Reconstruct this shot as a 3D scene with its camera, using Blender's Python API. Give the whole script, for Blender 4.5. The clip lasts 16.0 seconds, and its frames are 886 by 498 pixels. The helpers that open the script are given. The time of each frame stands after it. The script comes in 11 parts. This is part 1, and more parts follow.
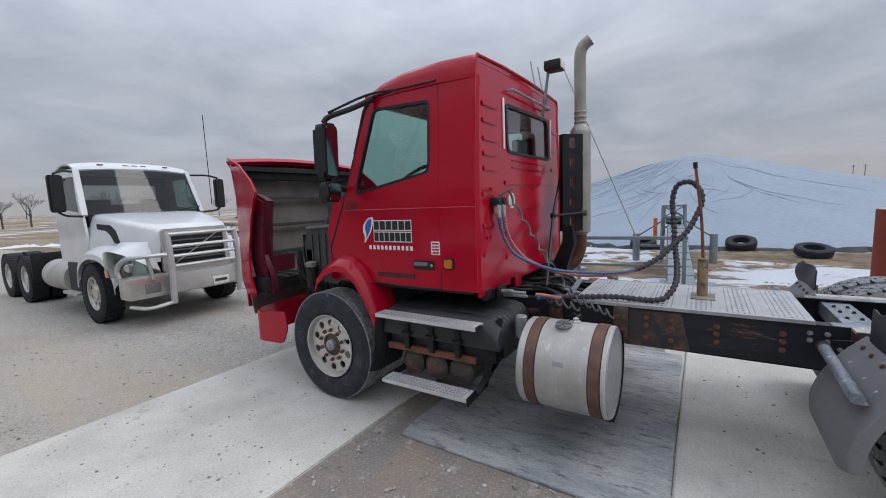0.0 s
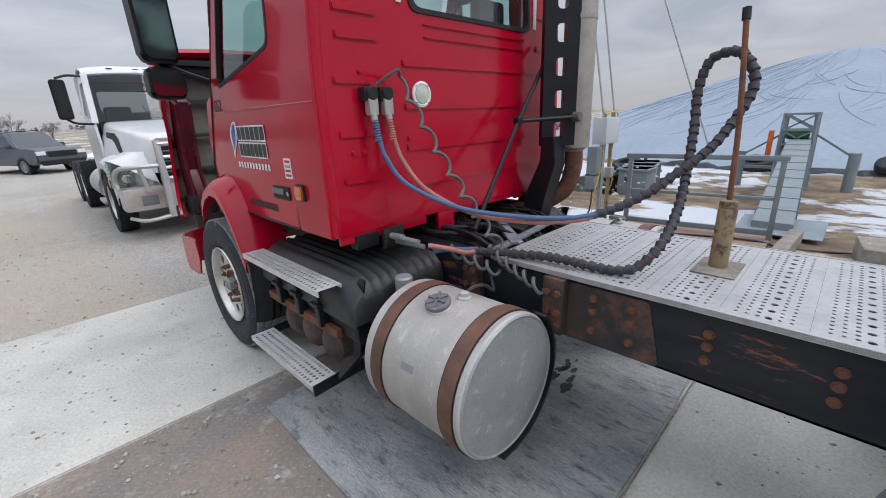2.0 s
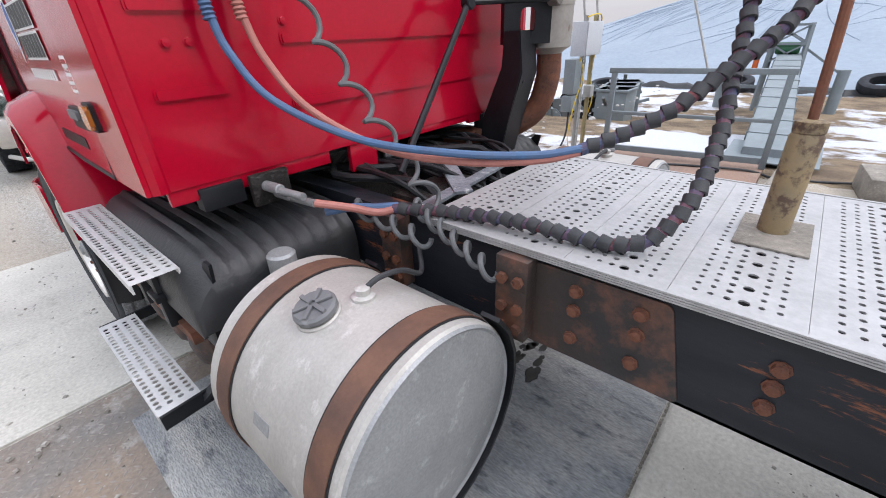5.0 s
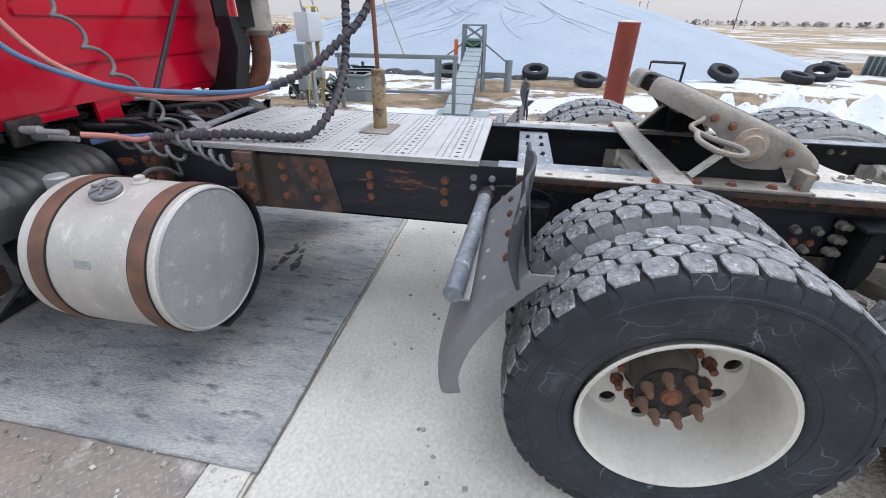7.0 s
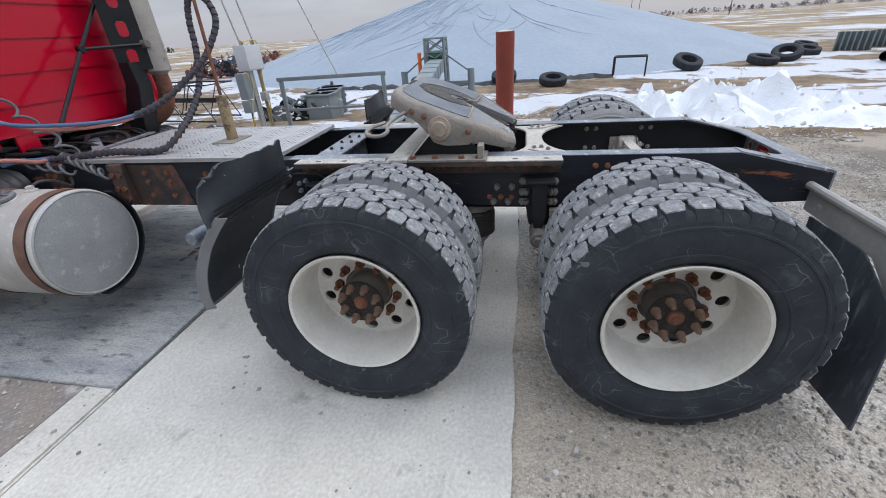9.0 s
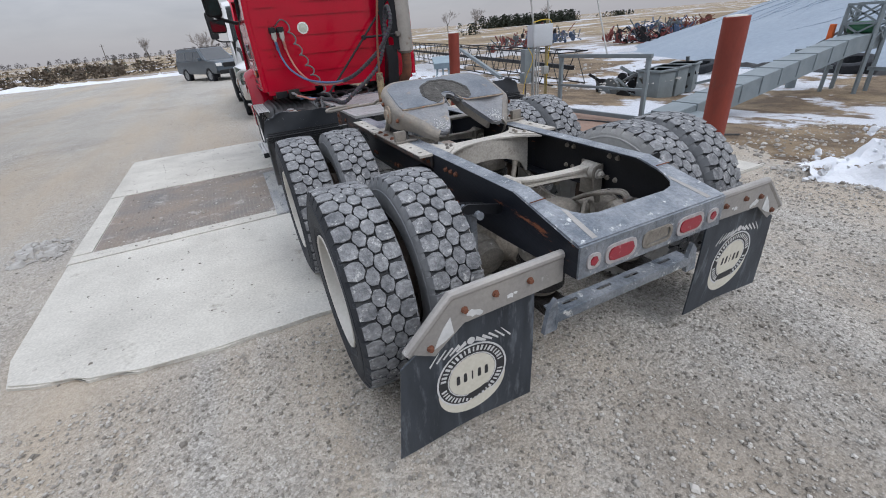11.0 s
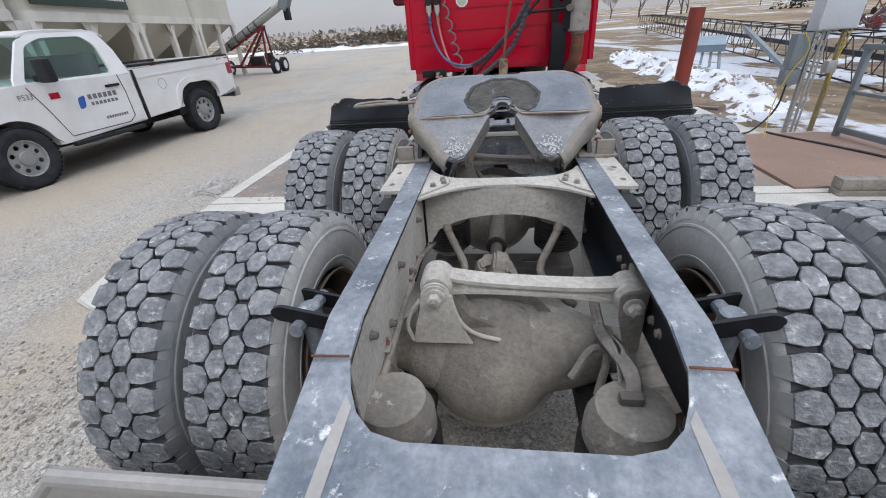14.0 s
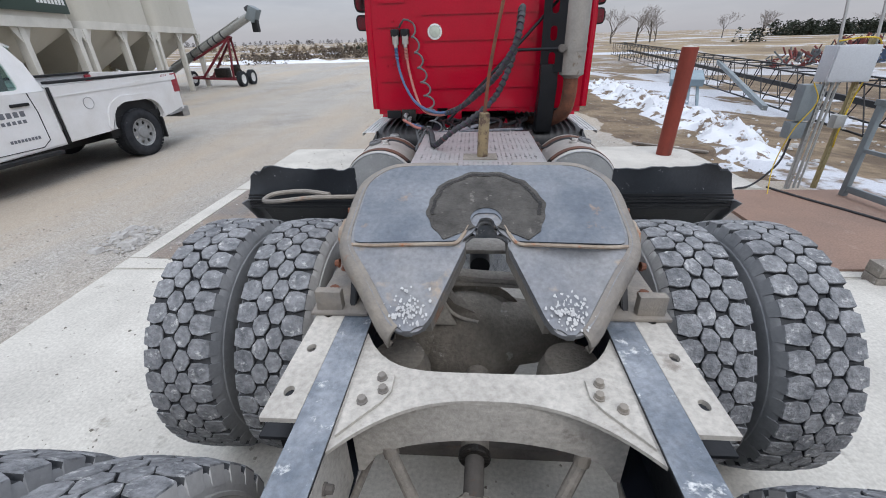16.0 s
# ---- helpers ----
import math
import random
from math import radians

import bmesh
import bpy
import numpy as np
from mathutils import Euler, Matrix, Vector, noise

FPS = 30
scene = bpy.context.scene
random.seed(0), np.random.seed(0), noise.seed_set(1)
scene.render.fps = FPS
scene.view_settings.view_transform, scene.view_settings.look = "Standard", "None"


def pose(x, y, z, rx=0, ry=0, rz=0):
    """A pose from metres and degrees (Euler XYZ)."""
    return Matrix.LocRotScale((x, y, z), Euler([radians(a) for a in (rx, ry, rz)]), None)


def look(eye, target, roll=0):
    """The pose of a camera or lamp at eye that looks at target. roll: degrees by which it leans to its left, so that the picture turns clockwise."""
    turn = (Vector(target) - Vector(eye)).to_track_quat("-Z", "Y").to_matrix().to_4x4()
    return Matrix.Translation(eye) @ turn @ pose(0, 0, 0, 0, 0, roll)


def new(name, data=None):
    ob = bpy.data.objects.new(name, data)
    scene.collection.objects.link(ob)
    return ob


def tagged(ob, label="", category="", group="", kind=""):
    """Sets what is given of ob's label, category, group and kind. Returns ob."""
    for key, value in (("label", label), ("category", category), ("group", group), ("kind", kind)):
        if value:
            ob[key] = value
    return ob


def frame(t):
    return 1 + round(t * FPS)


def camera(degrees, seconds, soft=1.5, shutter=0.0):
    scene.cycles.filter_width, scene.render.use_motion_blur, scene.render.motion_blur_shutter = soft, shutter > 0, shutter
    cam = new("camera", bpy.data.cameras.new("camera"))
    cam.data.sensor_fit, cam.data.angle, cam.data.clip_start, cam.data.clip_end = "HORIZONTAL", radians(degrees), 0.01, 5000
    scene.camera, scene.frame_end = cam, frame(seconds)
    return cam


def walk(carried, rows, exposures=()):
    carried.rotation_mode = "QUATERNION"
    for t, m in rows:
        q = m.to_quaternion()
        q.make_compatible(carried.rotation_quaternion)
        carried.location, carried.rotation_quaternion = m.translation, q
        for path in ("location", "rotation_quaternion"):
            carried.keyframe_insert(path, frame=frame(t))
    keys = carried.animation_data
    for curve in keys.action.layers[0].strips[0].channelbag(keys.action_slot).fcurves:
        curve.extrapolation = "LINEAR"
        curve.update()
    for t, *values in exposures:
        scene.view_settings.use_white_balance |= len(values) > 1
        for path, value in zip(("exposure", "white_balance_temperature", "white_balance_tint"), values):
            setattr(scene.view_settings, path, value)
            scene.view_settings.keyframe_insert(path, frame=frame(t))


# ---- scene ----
cam = camera(94.7, 16.0, soft=1.0)
PATH = [
    (0, (-3.65, 3.453, 1.812), (-1.976, 4.523, 1.583), -2.3),
    (0.5, (-3.297, 3.204, 1.812), (-1.657, 4.301, 1.49), -2.0),
    (1, (-2.843, 3.123, 1.729), (-1.268, 4.281, 1.308), -1.8),
    (1.5, (-2.417, 3.1, 1.701), (-0.945, 4.348, 1.177), -1.9),
    (2, (-1.989, 3.1, 1.681), (-0.653, 4.455, 1.065), -2.5),
    (2.5, (-1.654, 3.244, 1.619), (-0.464, 4.694, 0.926), -3.1),
    (3, (-1.369, 3.401, 1.6), (-0.294, 4.906, 0.838), -3.5),
    (3.2, (-1.249, 3.454, 1.573), (-0.205, 4.969, 0.787), -3.4),
    (5.3, (-1.346, 3.447, 1.521), (0.061, 4.491, 0.557), -2.4),
    (5.5, (-1.43, 3.36, 1.526), (0.041, 4.297, 0.547), -2.3),
    (6, (-1.63, 3.163, 1.503), (-0.045, 3.861, 0.504), -1.7),
    (6.5, (-1.857, 2.938, 1.526), (-0.193, 3.423, 0.528), -0.4),
    (7, (-2.13, 2.725, 1.53), (-0.412, 3.013, 0.547), 1.1),
    (7.5, (-2.383, 2.532, 1.55), (-0.63, 2.678, 0.598), 1.2),
    (8, (-2.568, 2.251, 1.561), (-0.795, 2.303, 0.637), 0.7),
    (8.5, (-2.662, 1.909, 1.595), (-0.886, 1.977, 0.679), -0.8),
    (8.7, (-2.637, 1.759, 1.586), (-0.871, 1.916, 0.662), -2.2),
    (10.8, (-1.632, -0.836, 1.658), (-0.777, 0.703, 0.708), -6.0),
    (11, (-1.446, -1.006, 1.653), (-0.718, 0.598, 0.706), -5.3),
    (11.5, (-0.962, -1.289, 1.602), (-0.493, 0.406, 0.651), -3.9),
    (12, (-0.507, -1.378, 1.588), (-0.34, 0.385, 0.658), -2.7),
    (12.5, (-0.237, -1.182, 1.579), (-0.28, 0.591, 0.655), -2.5),
    (13, (-0.11, -0.973, 1.59), (-0.291, 0.789, 0.659), -3.1),
    (13.5, (-0.022, -0.674, 1.601), (-0.287, 1.067, 0.653), -3.9),
    (14, (-0.025, -0.331, 1.588), (-0.29, 1.401, 0.625), -4.4),
    (14.5, (-0.074, -0.039, 1.626), (-0.3, 1.699, 0.662), -4.4),
    (15, (-0.094, 0.229, 1.636), (-0.278, 1.981, 0.691), -3.4),
    (15.5, (-0.072, 0.474, 1.675), (-0.224, 2.24, 0.749), -2.4),
    (16, (-0.043, 0.636, 1.735), (-0.186, 2.41, 0.822), -1.6),
]
walk(cam, [(t, look(eye, target, roll)) for t, eye, target, roll in PATH], [(0, -0.15, 6350, 13), (1, 0.0, 6350, 13), (2, 0.15, 6450, 13), (3, 0.35, 6500, 14), (5.5, 0.65, 6600, 15), (7, 0.59, 6450, 13), (8.5, 0.34, 6350, 13), (10.8, 0.0, 6450, 13), (12, 0.0, 6450, 13), (13, 0.06, 6450, 13), (14, 0.12, 6400, 13), (16, 0.1, 6400, 13)])

# ---- light ----
world = bpy.data.worlds.new("overcast_sky")
scene.world = world
world.use_nodes = True
wn, wl = world.node_tree.nodes, world.node_tree.links
wn.clear()
w_out = wn.new("ShaderNodeOutputWorld")
w_bg = wn.new("ShaderNodeBackground")
w_sky = wn.new("ShaderNodeTexSky")
w_sky.sky_type = "NISHITA"
w_sky.sun_disc = False
w_sky.sun_elevation, w_sky.sun_rotation = radians(32), radians(160)
w_dim = wn.new("ShaderNodeMix")
w_dim.data_type = "RGBA"
w_dim.blend_type = "MULTIPLY"
w_dim.inputs[0].default_value = 1.0
w_dim.inputs[7].default_value = (0.12, 0.12, 0.12, 1)
wl.new(w_sky.outputs[0], w_dim.inputs[6])
w_geo = wn.new("ShaderNodeTexCoord")
w_sep = wn.new("ShaderNodeSeparateXYZ")
wl.new(w_geo.outputs["Generated"], w_sep.inputs[0])
# cloud layer seen in perspective: stretched towards the horizon
w_add = wn.new("ShaderNodeMath")
w_add.operation = "ADD"
w_add.inputs[1].default_value = 0.18
w_abs = wn.new("ShaderNodeMath")
w_abs.operation = "ABSOLUTE"
wl.new(w_sep.outputs[2], w_abs.inputs[0])
wl.new(w_abs.outputs[0], w_add.inputs[0])
w_div = wn.new("ShaderNodeVectorMath")
w_div.operation = "DIVIDE"
wl.new(w_geo.outputs["Generated"], w_div.inputs[0])
w_cmb = wn.new("ShaderNodeCombineXYZ")
for i in range(3):
    wl.new(w_add.outputs[0], w_cmb.inputs[i])
wl.new(w_cmb.outputs[0], w_div.inputs[1])
w_noise = wn.new("ShaderNodeTexNoise")
w_noise.inputs["Scale"].default_value = 1.7
w_noise.inputs["Detail"].default_value = 7
w_noise.inputs["Roughness"].default_value = 0.55
w_noise.inputs["Distortion"].default_value = 0.4
wl.new(w_div.outputs[0], w_noise.inputs["Vector"])
w_ramp = wn.new("ShaderNodeValToRGB")
w_ramp.color_ramp.elements[0].position, w_ramp.color_ramp.elements[0].color = 0.3, (0.455, 0.505, 0.575, 1)
w_ramp.color_ramp.elements[1].position, w_ramp.color_ramp.elements[1].color = 0.72, (0.715, 0.755, 0.81, 1)
wl.new(w_noise.outputs[0], w_ramp.inputs[0])
# low band near the horizon: slightly pale and warm
w_hz = wn.new("ShaderNodeValToRGB")
w_hz.color_ramp.elements[0].position, w_hz.color_ramp.elements[0].color = 0.0, (1, 1, 1, 1)
w_hz.color_ramp.elements[1].position, w_hz.color_ramp.elements[1].color = 0.16, (0, 0, 0, 1)
wl.new(w_abs.outputs[0], w_hz.inputs[0])
w_mixh = wn.new("ShaderNodeMix")
w_mixh.data_type = "RGBA"
w_mixh.inputs[7].default_value = (0.53, 0.535, 0.575, 1)
wl.new(w_hz.outputs[0], w_mixh.inputs[0])
wl.new(w_ramp.outputs[0], w_mixh.inputs[6])
w_mix = wn.new("ShaderNodeMix")
w_mix.data_type = "RGBA"
w_mix.inputs[0].default_value = 0.9
wl.new(w_dim.outputs[2], w_mix.inputs[6])
wl.new(w_mixh.outputs[2], w_mix.inputs[7])
wl.new(w_mix.outputs[2], w_bg.inputs[0])
w_up = wn.new("ShaderNodeMapRange")
w_up.inputs[1].default_value, w_up.inputs[2].default_value = 0.25, 1.0
w_up.inputs[3].default_value, w_up.inputs[4].default_value = 0.82, 3.0
wl.new(w_abs.outputs[0], w_up.inputs[0])
wl.new(w_up.outputs[0], w_bg.inputs[1])
wl.new(w_bg.outputs[0], w_out.inputs[0])

sun = new("sun", bpy.data.lights.new("sun", "SUN"))
sun.data.energy, sun.data.angle, sun.data.color = 0.9, radians(25), (1.0, 0.97, 0.92)
sun.matrix_world = look((0, 0, 0), (-0.35, 0.75, -1.0))


# ---- materials ----
def mat(name, c1, c2=None, scale=8.0, rough=0.6, metal=0.0, bump=0.1, c3=None, spots=0.62, fine=60.0,
        coat=0.0, rough2=None, dist=0.02, ease=0.06, stretch=None, spot_scale=None, spec=0.5, grit=0.18):
    """Two tones blended by broad noise, a third in patches, grain and relief by fine noise."""
    m = bpy.data.materials.new(name)
    m.use_nodes = True
    n, l = m.node_tree.nodes, m.node_tree.links
    b = n["Principled BSDF"]
    tc = n.new("ShaderNodeTexCoord")
    src = tc.outputs["Object"]
    if stretch:
        mp = n.new("ShaderNodeMapping")
        mp.inputs["Scale"].default_value = stretch
        l.new(src, mp.inputs[0])
        src = mp.outputs[0]
    c2 = c2 or tuple(v * 0.75 for v in c1)

    def nz(s, detail=6, rg=0.6):
        t = n.new("ShaderNodeTexNoise")
        t.inputs["Scale"].default_value, t.inputs["Detail"].default_value, t.inputs["Roughness"].default_value = s, detail, rg
        l.new(src, t.inputs["Vector"])
        return t

    broad, grain = nz(scale), nz(fine, 4)
    r = n.new("ShaderNodeValToRGB")
    r.color_ramp.elements[0].position, r.color_ramp.elements[0].color = 0.35, (*c1, 1)
    r.color_ramp.elements[1].position, r.color_ramp.elements[1].color = 0.68, (*c2, 1)
    l.new(broad.outputs[0], r.inputs[0])
    col = r.outputs[0]
    if c3:
        sp = nz(spot_scale or scale * 2.3, 8, 0.68)
        k = n.new("ShaderNodeValToRGB")
        k.color_ramp.elements[0].position, k.color_ramp.elements[0].color = spots, (0, 0, 0, 1)
        k.color_ramp.elements[1].position, k.color_ramp.elements[1].color = min(spots + ease, 1), (1, 1, 1, 1)
        l.new(sp.outputs[0], k.inputs[0])
        x = n.new("ShaderNodeMix")
        x.data_type = "RGBA"
        x.inputs[7].default_value = (*c3, 1)
        l.new(k.outputs[0], x.inputs[0])
        l.new(col, x.inputs[6])
        col = x.outputs[2]
    g = n.new("ShaderNodeMix")
    g.data_type, g.blend_type = "RGBA", "OVERLAY"
    g.inputs[0].default_value = grit
    l.new(col, g.inputs[6])
    l.new(grain.outputs[0], g.inputs[7])
    l.new(g.outputs[2], b.inputs["Base Color"])
    rr = n.new("ShaderNodeMapRange")
    rr.inputs[3].default_value, rr.inputs[4].default_value = rough, rough2 if rough2 is not None else min(rough + 0.15, 1)
    l.new(broad.outputs[0], rr.inputs[0])
    l.new(rr.outputs[0], b.inputs["Roughness"])
    b.inputs["Metallic"].default_value = metal
    b.inputs["Specular IOR Level"].default_value = spec
    b.inputs["Coat Weight"].default_value = coat
    b.inputs["Coat Roughness"].default_value = 0.06
    if bump:
        bp = n.new("ShaderNodeBump")
        bp.inputs["Strength"].default_value, bp.inputs["Distance"].default_value = bump, dist
        l.new(grain.outputs[0], bp.inputs["Height"])
        l.new(bp.outputs[0], b.inputs["Normal"])
    return m


def glass(name, tint=(0.6, 0.75, 0.72), alpha=0.35, rough=0.02):
    """Tinted pane: part see-through, part gloss."""
    m = bpy.data.materials.new(name)
    m.use_nodes = True
    n, l = m.node_tree.nodes, m.node_tree.links
    n.clear()
    out, mixs = n.new("ShaderNodeOutputMaterial"), n.new("ShaderNodeMixShader")
    tr, gl, lw = n.new("ShaderNodeBsdfTransparent"), n.new("ShaderNodeBsdfGlossy"), n.new("ShaderNodeLayerWeight")
    tr.inputs[0].default_value = (*tint, 1)
    gl.inputs["Roughness"].default_value = rough
    lw.inputs[0].default_value = 0.5
    pw = n.new("ShaderNodeMath")
    pw.operation = "POWER"
    pw.inputs[1].default_value = 4.5
    l.new(lw.outputs["Facing"], pw.inputs[0])
    ad = n.new("ShaderNodeMath")
    ad.inputs[1].default_value = alpha + 0.04
    l.new(pw.outputs[0], ad.inputs[0])
    l.new(ad.outputs[0], mixs.inputs[0])
    l.new(tr.outputs[0], mixs.inputs[1])
    l.new(gl.outputs[0], mixs.inputs[2])
    l.new(mixs.outputs[0], out.inputs[0])
    return m


M_RED = mat("red_truck_paint", (0.42, 0.003, 0.022), (0.365, 0.003, 0.019), 3, 0.10, 0, 0.02, c3=(0.50, 0.22, 0.22), spots=0.765, ease=0.02, spot_scale=55, coat=0.2, rough2=0.22, spec=0.26)
M_RED_IN = mat("red_paint_dull_inside", (0.11, 0.006, 0.012), (0.05, 0.008, 0.010), 5, 0.45, 0, 0.1)
M_RED_DARK = mat("grimy_red_hood_inside", (0.11, 0.006, 0.018), (0.035, 0.008, 0.014), 6, 0.3, 0, 0.15, c3=(0.11, 0.10, 0.10), spots=0.60, ease=0.12)
M_WHITE = mat("white_truck_paint", (0.66, 0.67, 0.68), (0.58, 0.59, 0.60), 3, 0.25, 0, 0.02, coat=0.5)
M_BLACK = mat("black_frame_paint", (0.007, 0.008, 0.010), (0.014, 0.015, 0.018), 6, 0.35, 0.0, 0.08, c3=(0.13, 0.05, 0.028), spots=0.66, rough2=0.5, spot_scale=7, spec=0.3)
M_RAIL = mat("black_rail_paint_with_rust_streaks", (0.007, 0.009, 0.014), (0.019, 0.022, 0.029), 5, 0.30, 0, 0.1, c3=(0.19, 0.070, 0.036), spots=0.605, ease=0.05, rough2=0.45, spot_scale=9, stretch=(1, 0.33, 1.7), spec=0.3)
M_RUSTBLACK = mat("black_paint_rusting_through", (0.02, 0.02, 0.022), (0.06, 0.04, 0.032), 3, 0.45, 0, 0.15, c3=(0.20, 0.08, 0.045), spots=0.50, ease=0.25, spot_scale=6)
M_RUST = mat("rusty_steel", (0.20, 0.075, 0.04), (0.10, 0.045, 0.03), 14, 0.75, 0.1, 0.25, c3=(0.05, 0.03, 0.025), spots=0.6)
M_STRAP = mat("rusty_tank_strap", (0.16, 0.080, 0.052), (0.095, 0.052, 0.040), 9, 0.6, 0.2, 0.08)
M_GALV = mat("worn_galvanised_steel", (0.105, 0.126, 0.153), (0.30, 0.32, 0.345), 6, 0.34, 0.2, 0.25, c3=(0.60, 0.61, 0.60), spots=0.595, ease=0.08, spot_scale=19, grit=0.55)
M_TAN = mat("dusty_steel", (0.28, 0.255, 0.22), (0.17, 0.155, 0.135), 6, 0.8, 0.0, 0.4, c3=(0.42, 0.40, 0.36), spots=0.62, spec=0.3, grit=0.45)
M_ALU = mat("dull_aluminium", (0.50, 0.485, 0.46), (0.36, 0.345, 0.32), 3.5, 0.45, 0.35, 0.08, c3=(0.64, 0.63, 0.61), spots=0.60, ease=0.12, fine=120, stretch=(1, 1, 0.6))
M_ALUEND = mat("scuffed_aluminium_end", (0.31, 0.32, 0.325), (0.245, 0.255, 0.26), 5, 0.45, 0.3, 0.06, c3=(0.46, 0.47, 0.47), spots=0.57, ease=0.14, fine=140, spot_scale=14, grit=0.35)
M_HUBRUST = mat("dusty_rust_brown_iron", (0.12, 0.085, 0.065), (0.075, 0.058, 0.048), 7, 0.7, 0.1, 0.2, c3=(0.20, 0.15, 0.12), spots=0.58, ease=0.15)
M_TREAD = mat("aluminium_tread_plate", (0.47, 0.47, 0.47), (0.39, 0.39, 0.39), 8, 0.45, 0.5, 0.05)
M_STEP = mat("bright_step_plate", (0.66, 0.66, 0.66), (0.55, 0.55, 0.55), 8, 0.4, 0.4, 0.05)
M_RUBBER = mat("tyre_rubber", (0.016, 0.018, 0.022), (0.034, 0.037, 0.043), 9, 0.7, 0, 0.12, c3=(0.10, 0.105, 0.115), spots=0.65, spec=0.25)
# floor of the tread grooves, a darker tone than the block tops
M_GROOVE = mat("dark_dusty_groove_rubber", (0.040, 0.043, 0.048), (0.075, 0.077, 0.080), 12, 0.85, 0, 0.3, spec=0.2)
M_GAPRUB = mat("grey_dusty_sidewall", (0.17, 0.178, 0.186), (0.25, 0.254, 0.258), 5, 0.85, 0, 0.12, c3=(0.32, 0.32, 0.32), spots=0.62, ease=0.2, spec=0.2)
M_DUSTRUB = mat("dust_covered_rubber", (0.43, 0.425, 0.41), (0.30, 0.30, 0.295), 4, 0.85, 0, 0.15, c3=(0.20, 0.20, 0.20), spots=0.64, ease=0.15, spec=0.2)
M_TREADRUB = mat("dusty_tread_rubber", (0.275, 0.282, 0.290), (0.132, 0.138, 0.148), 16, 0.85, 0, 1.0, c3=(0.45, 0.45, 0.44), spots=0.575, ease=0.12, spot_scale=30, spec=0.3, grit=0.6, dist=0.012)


def scuffed_sidewall():
    """Black rubber with a web of thin grey scratches and a dusty bloom."""
    m = mat("scuffed_tyre_sidewall", (0.018, 0.021, 0.027), (0.034, 0.039, 0.047), 7, 0.6, 0, 0.12, c3=(0.085, 0.092, 0.104), spots=0.60, ease=0.2, spot_scale=9, spec=0.3)
    n, l = m.node_tree.nodes, m.node_tree.links
    b = n["Principled BSDF"]
    tc = n.new("ShaderNodeTexCoord")
    warp = n.new("ShaderNodeTexNoise")
    warp.inputs["Scale"].default_value = 5
    l.new(tc.outputs["Object"], warp.inputs["Vector"])
    add = n.new("ShaderNodeVectorMath")
    add.operation = "MULTIPLY_ADD"
    add.inputs[1].default_value = (0.35, 0.35, 0.35)
    l.new(warp.outputs["Color"], add.inputs[0])
    l.new(tc.outputs["Object"], add.inputs[2])
    vor = n.new("ShaderNodeTexVoronoi")
    vor.feature = "DISTANCE_TO_EDGE"
    vor.inputs["Scale"].default_value = 9
    l.new(add.outputs[0], vor.inputs["Vector"])
    k = n.new("ShaderNodeValToRGB")
    k.color_ramp.elements[0].position, k.color_ramp.elements[0].color = 0.004, (0.6, 0.6, 0.6, 1)
    k.color_ramp.elements[1].position, k.color_ramp.elements[1].color = 0.014, (0, 0, 0, 1)
    l.new(vor.outputs["Distance"], k.inputs[0])
    gate = n.new("ShaderNodeMath")
    gate.operation = "MULTIPLY"
    l.new(k.outputs[0], gate.inputs[0])
    patch = n.new("ShaderNodeTexNoise")
    patch.inputs["Scale"].default_value = 6.5
    l.new(tc.outputs["Object"], patch.inputs["Vector"])
    pr = n.new("ShaderNodeMapRange")
    pr.inputs[1].default_value, pr.inputs[2].default_value = 0.48, 0.66
    l.new(patch.outputs[0], pr.inputs[0])
    l.new(pr.outputs[0], gate.inputs[1])
    x = n.new("ShaderNodeMix")
    x.data_type = "RGBA"
    x.inputs[7].default_value = (0.22, 0.235, 0.26, 1)
    old = b.inputs["Base Color"].links[0].from_socket
    l.new(old, x.inputs[6])
    l.new(gate.outputs[0], x.inputs[0])
    l.new(x.outputs[2], b.inputs["Base Color"])
    return m


M_SIDEWALL = scuffed_sidewall()
M_PLASTIC = mat("black_plastic", (0.011, 0.012, 0.014), (0.020, 0.021, 0.023), 5, 0.45, 0, 0.08, c3=(0.05, 0.05, 0.05), spots=0.68, spec=0.3)
M_GREYPL = mat("grey_fender_plastic", (0.125, 0.128, 0.134), (0.165, 0.168, 0.174), 4, 0.5, 0, 0.06, c3=(0.29, 0.29, 0.295), spots=0.64, ease=0.15)
M_CREAM = mat("cream_wheel_paint", (0.62, 0.60, 0.55), (0.50, 0.48, 0.43), 6, 0.45, 0, 0.06, c3=(0.30, 0.26, 0.21), spots=0.70)
M_CHROME = mat("polished_wheel_aluminium", (0.62, 0.60, 0.57), (0.52, 0.50, 0.47), 8, 0.25, 0.8, 0.04)
M_WHITEPL = mat("white_plastic_paint", (0.75, 0.75, 0.74), (0.66, 0.66, 0.65), 6, 0.4, 0, 0.03)
M_AMBER = mat("amber_lens", (0.55, 0.17, 0.015), (0.45, 0.13, 0.01), 12, 0.2, 0, 0.03, coat=0.5)
M_REDLENS = mat("red_lens", (0.30, 0.015, 0.03), (0.26, 0.03, 0.045), 16, 0.3, 0, 0.05, c3=(0.55, 0.32, 0.32), spots=0.60, coat=0.3, ease=0.2)
M_RING = mat("pale_lamp_ring", (0.42, 0.40, 0.40), (0.30, 0.28, 0.28), 20, 0.5, 0, 0.05, c3=(0.45, 0.22, 0.22), spots=0.62)
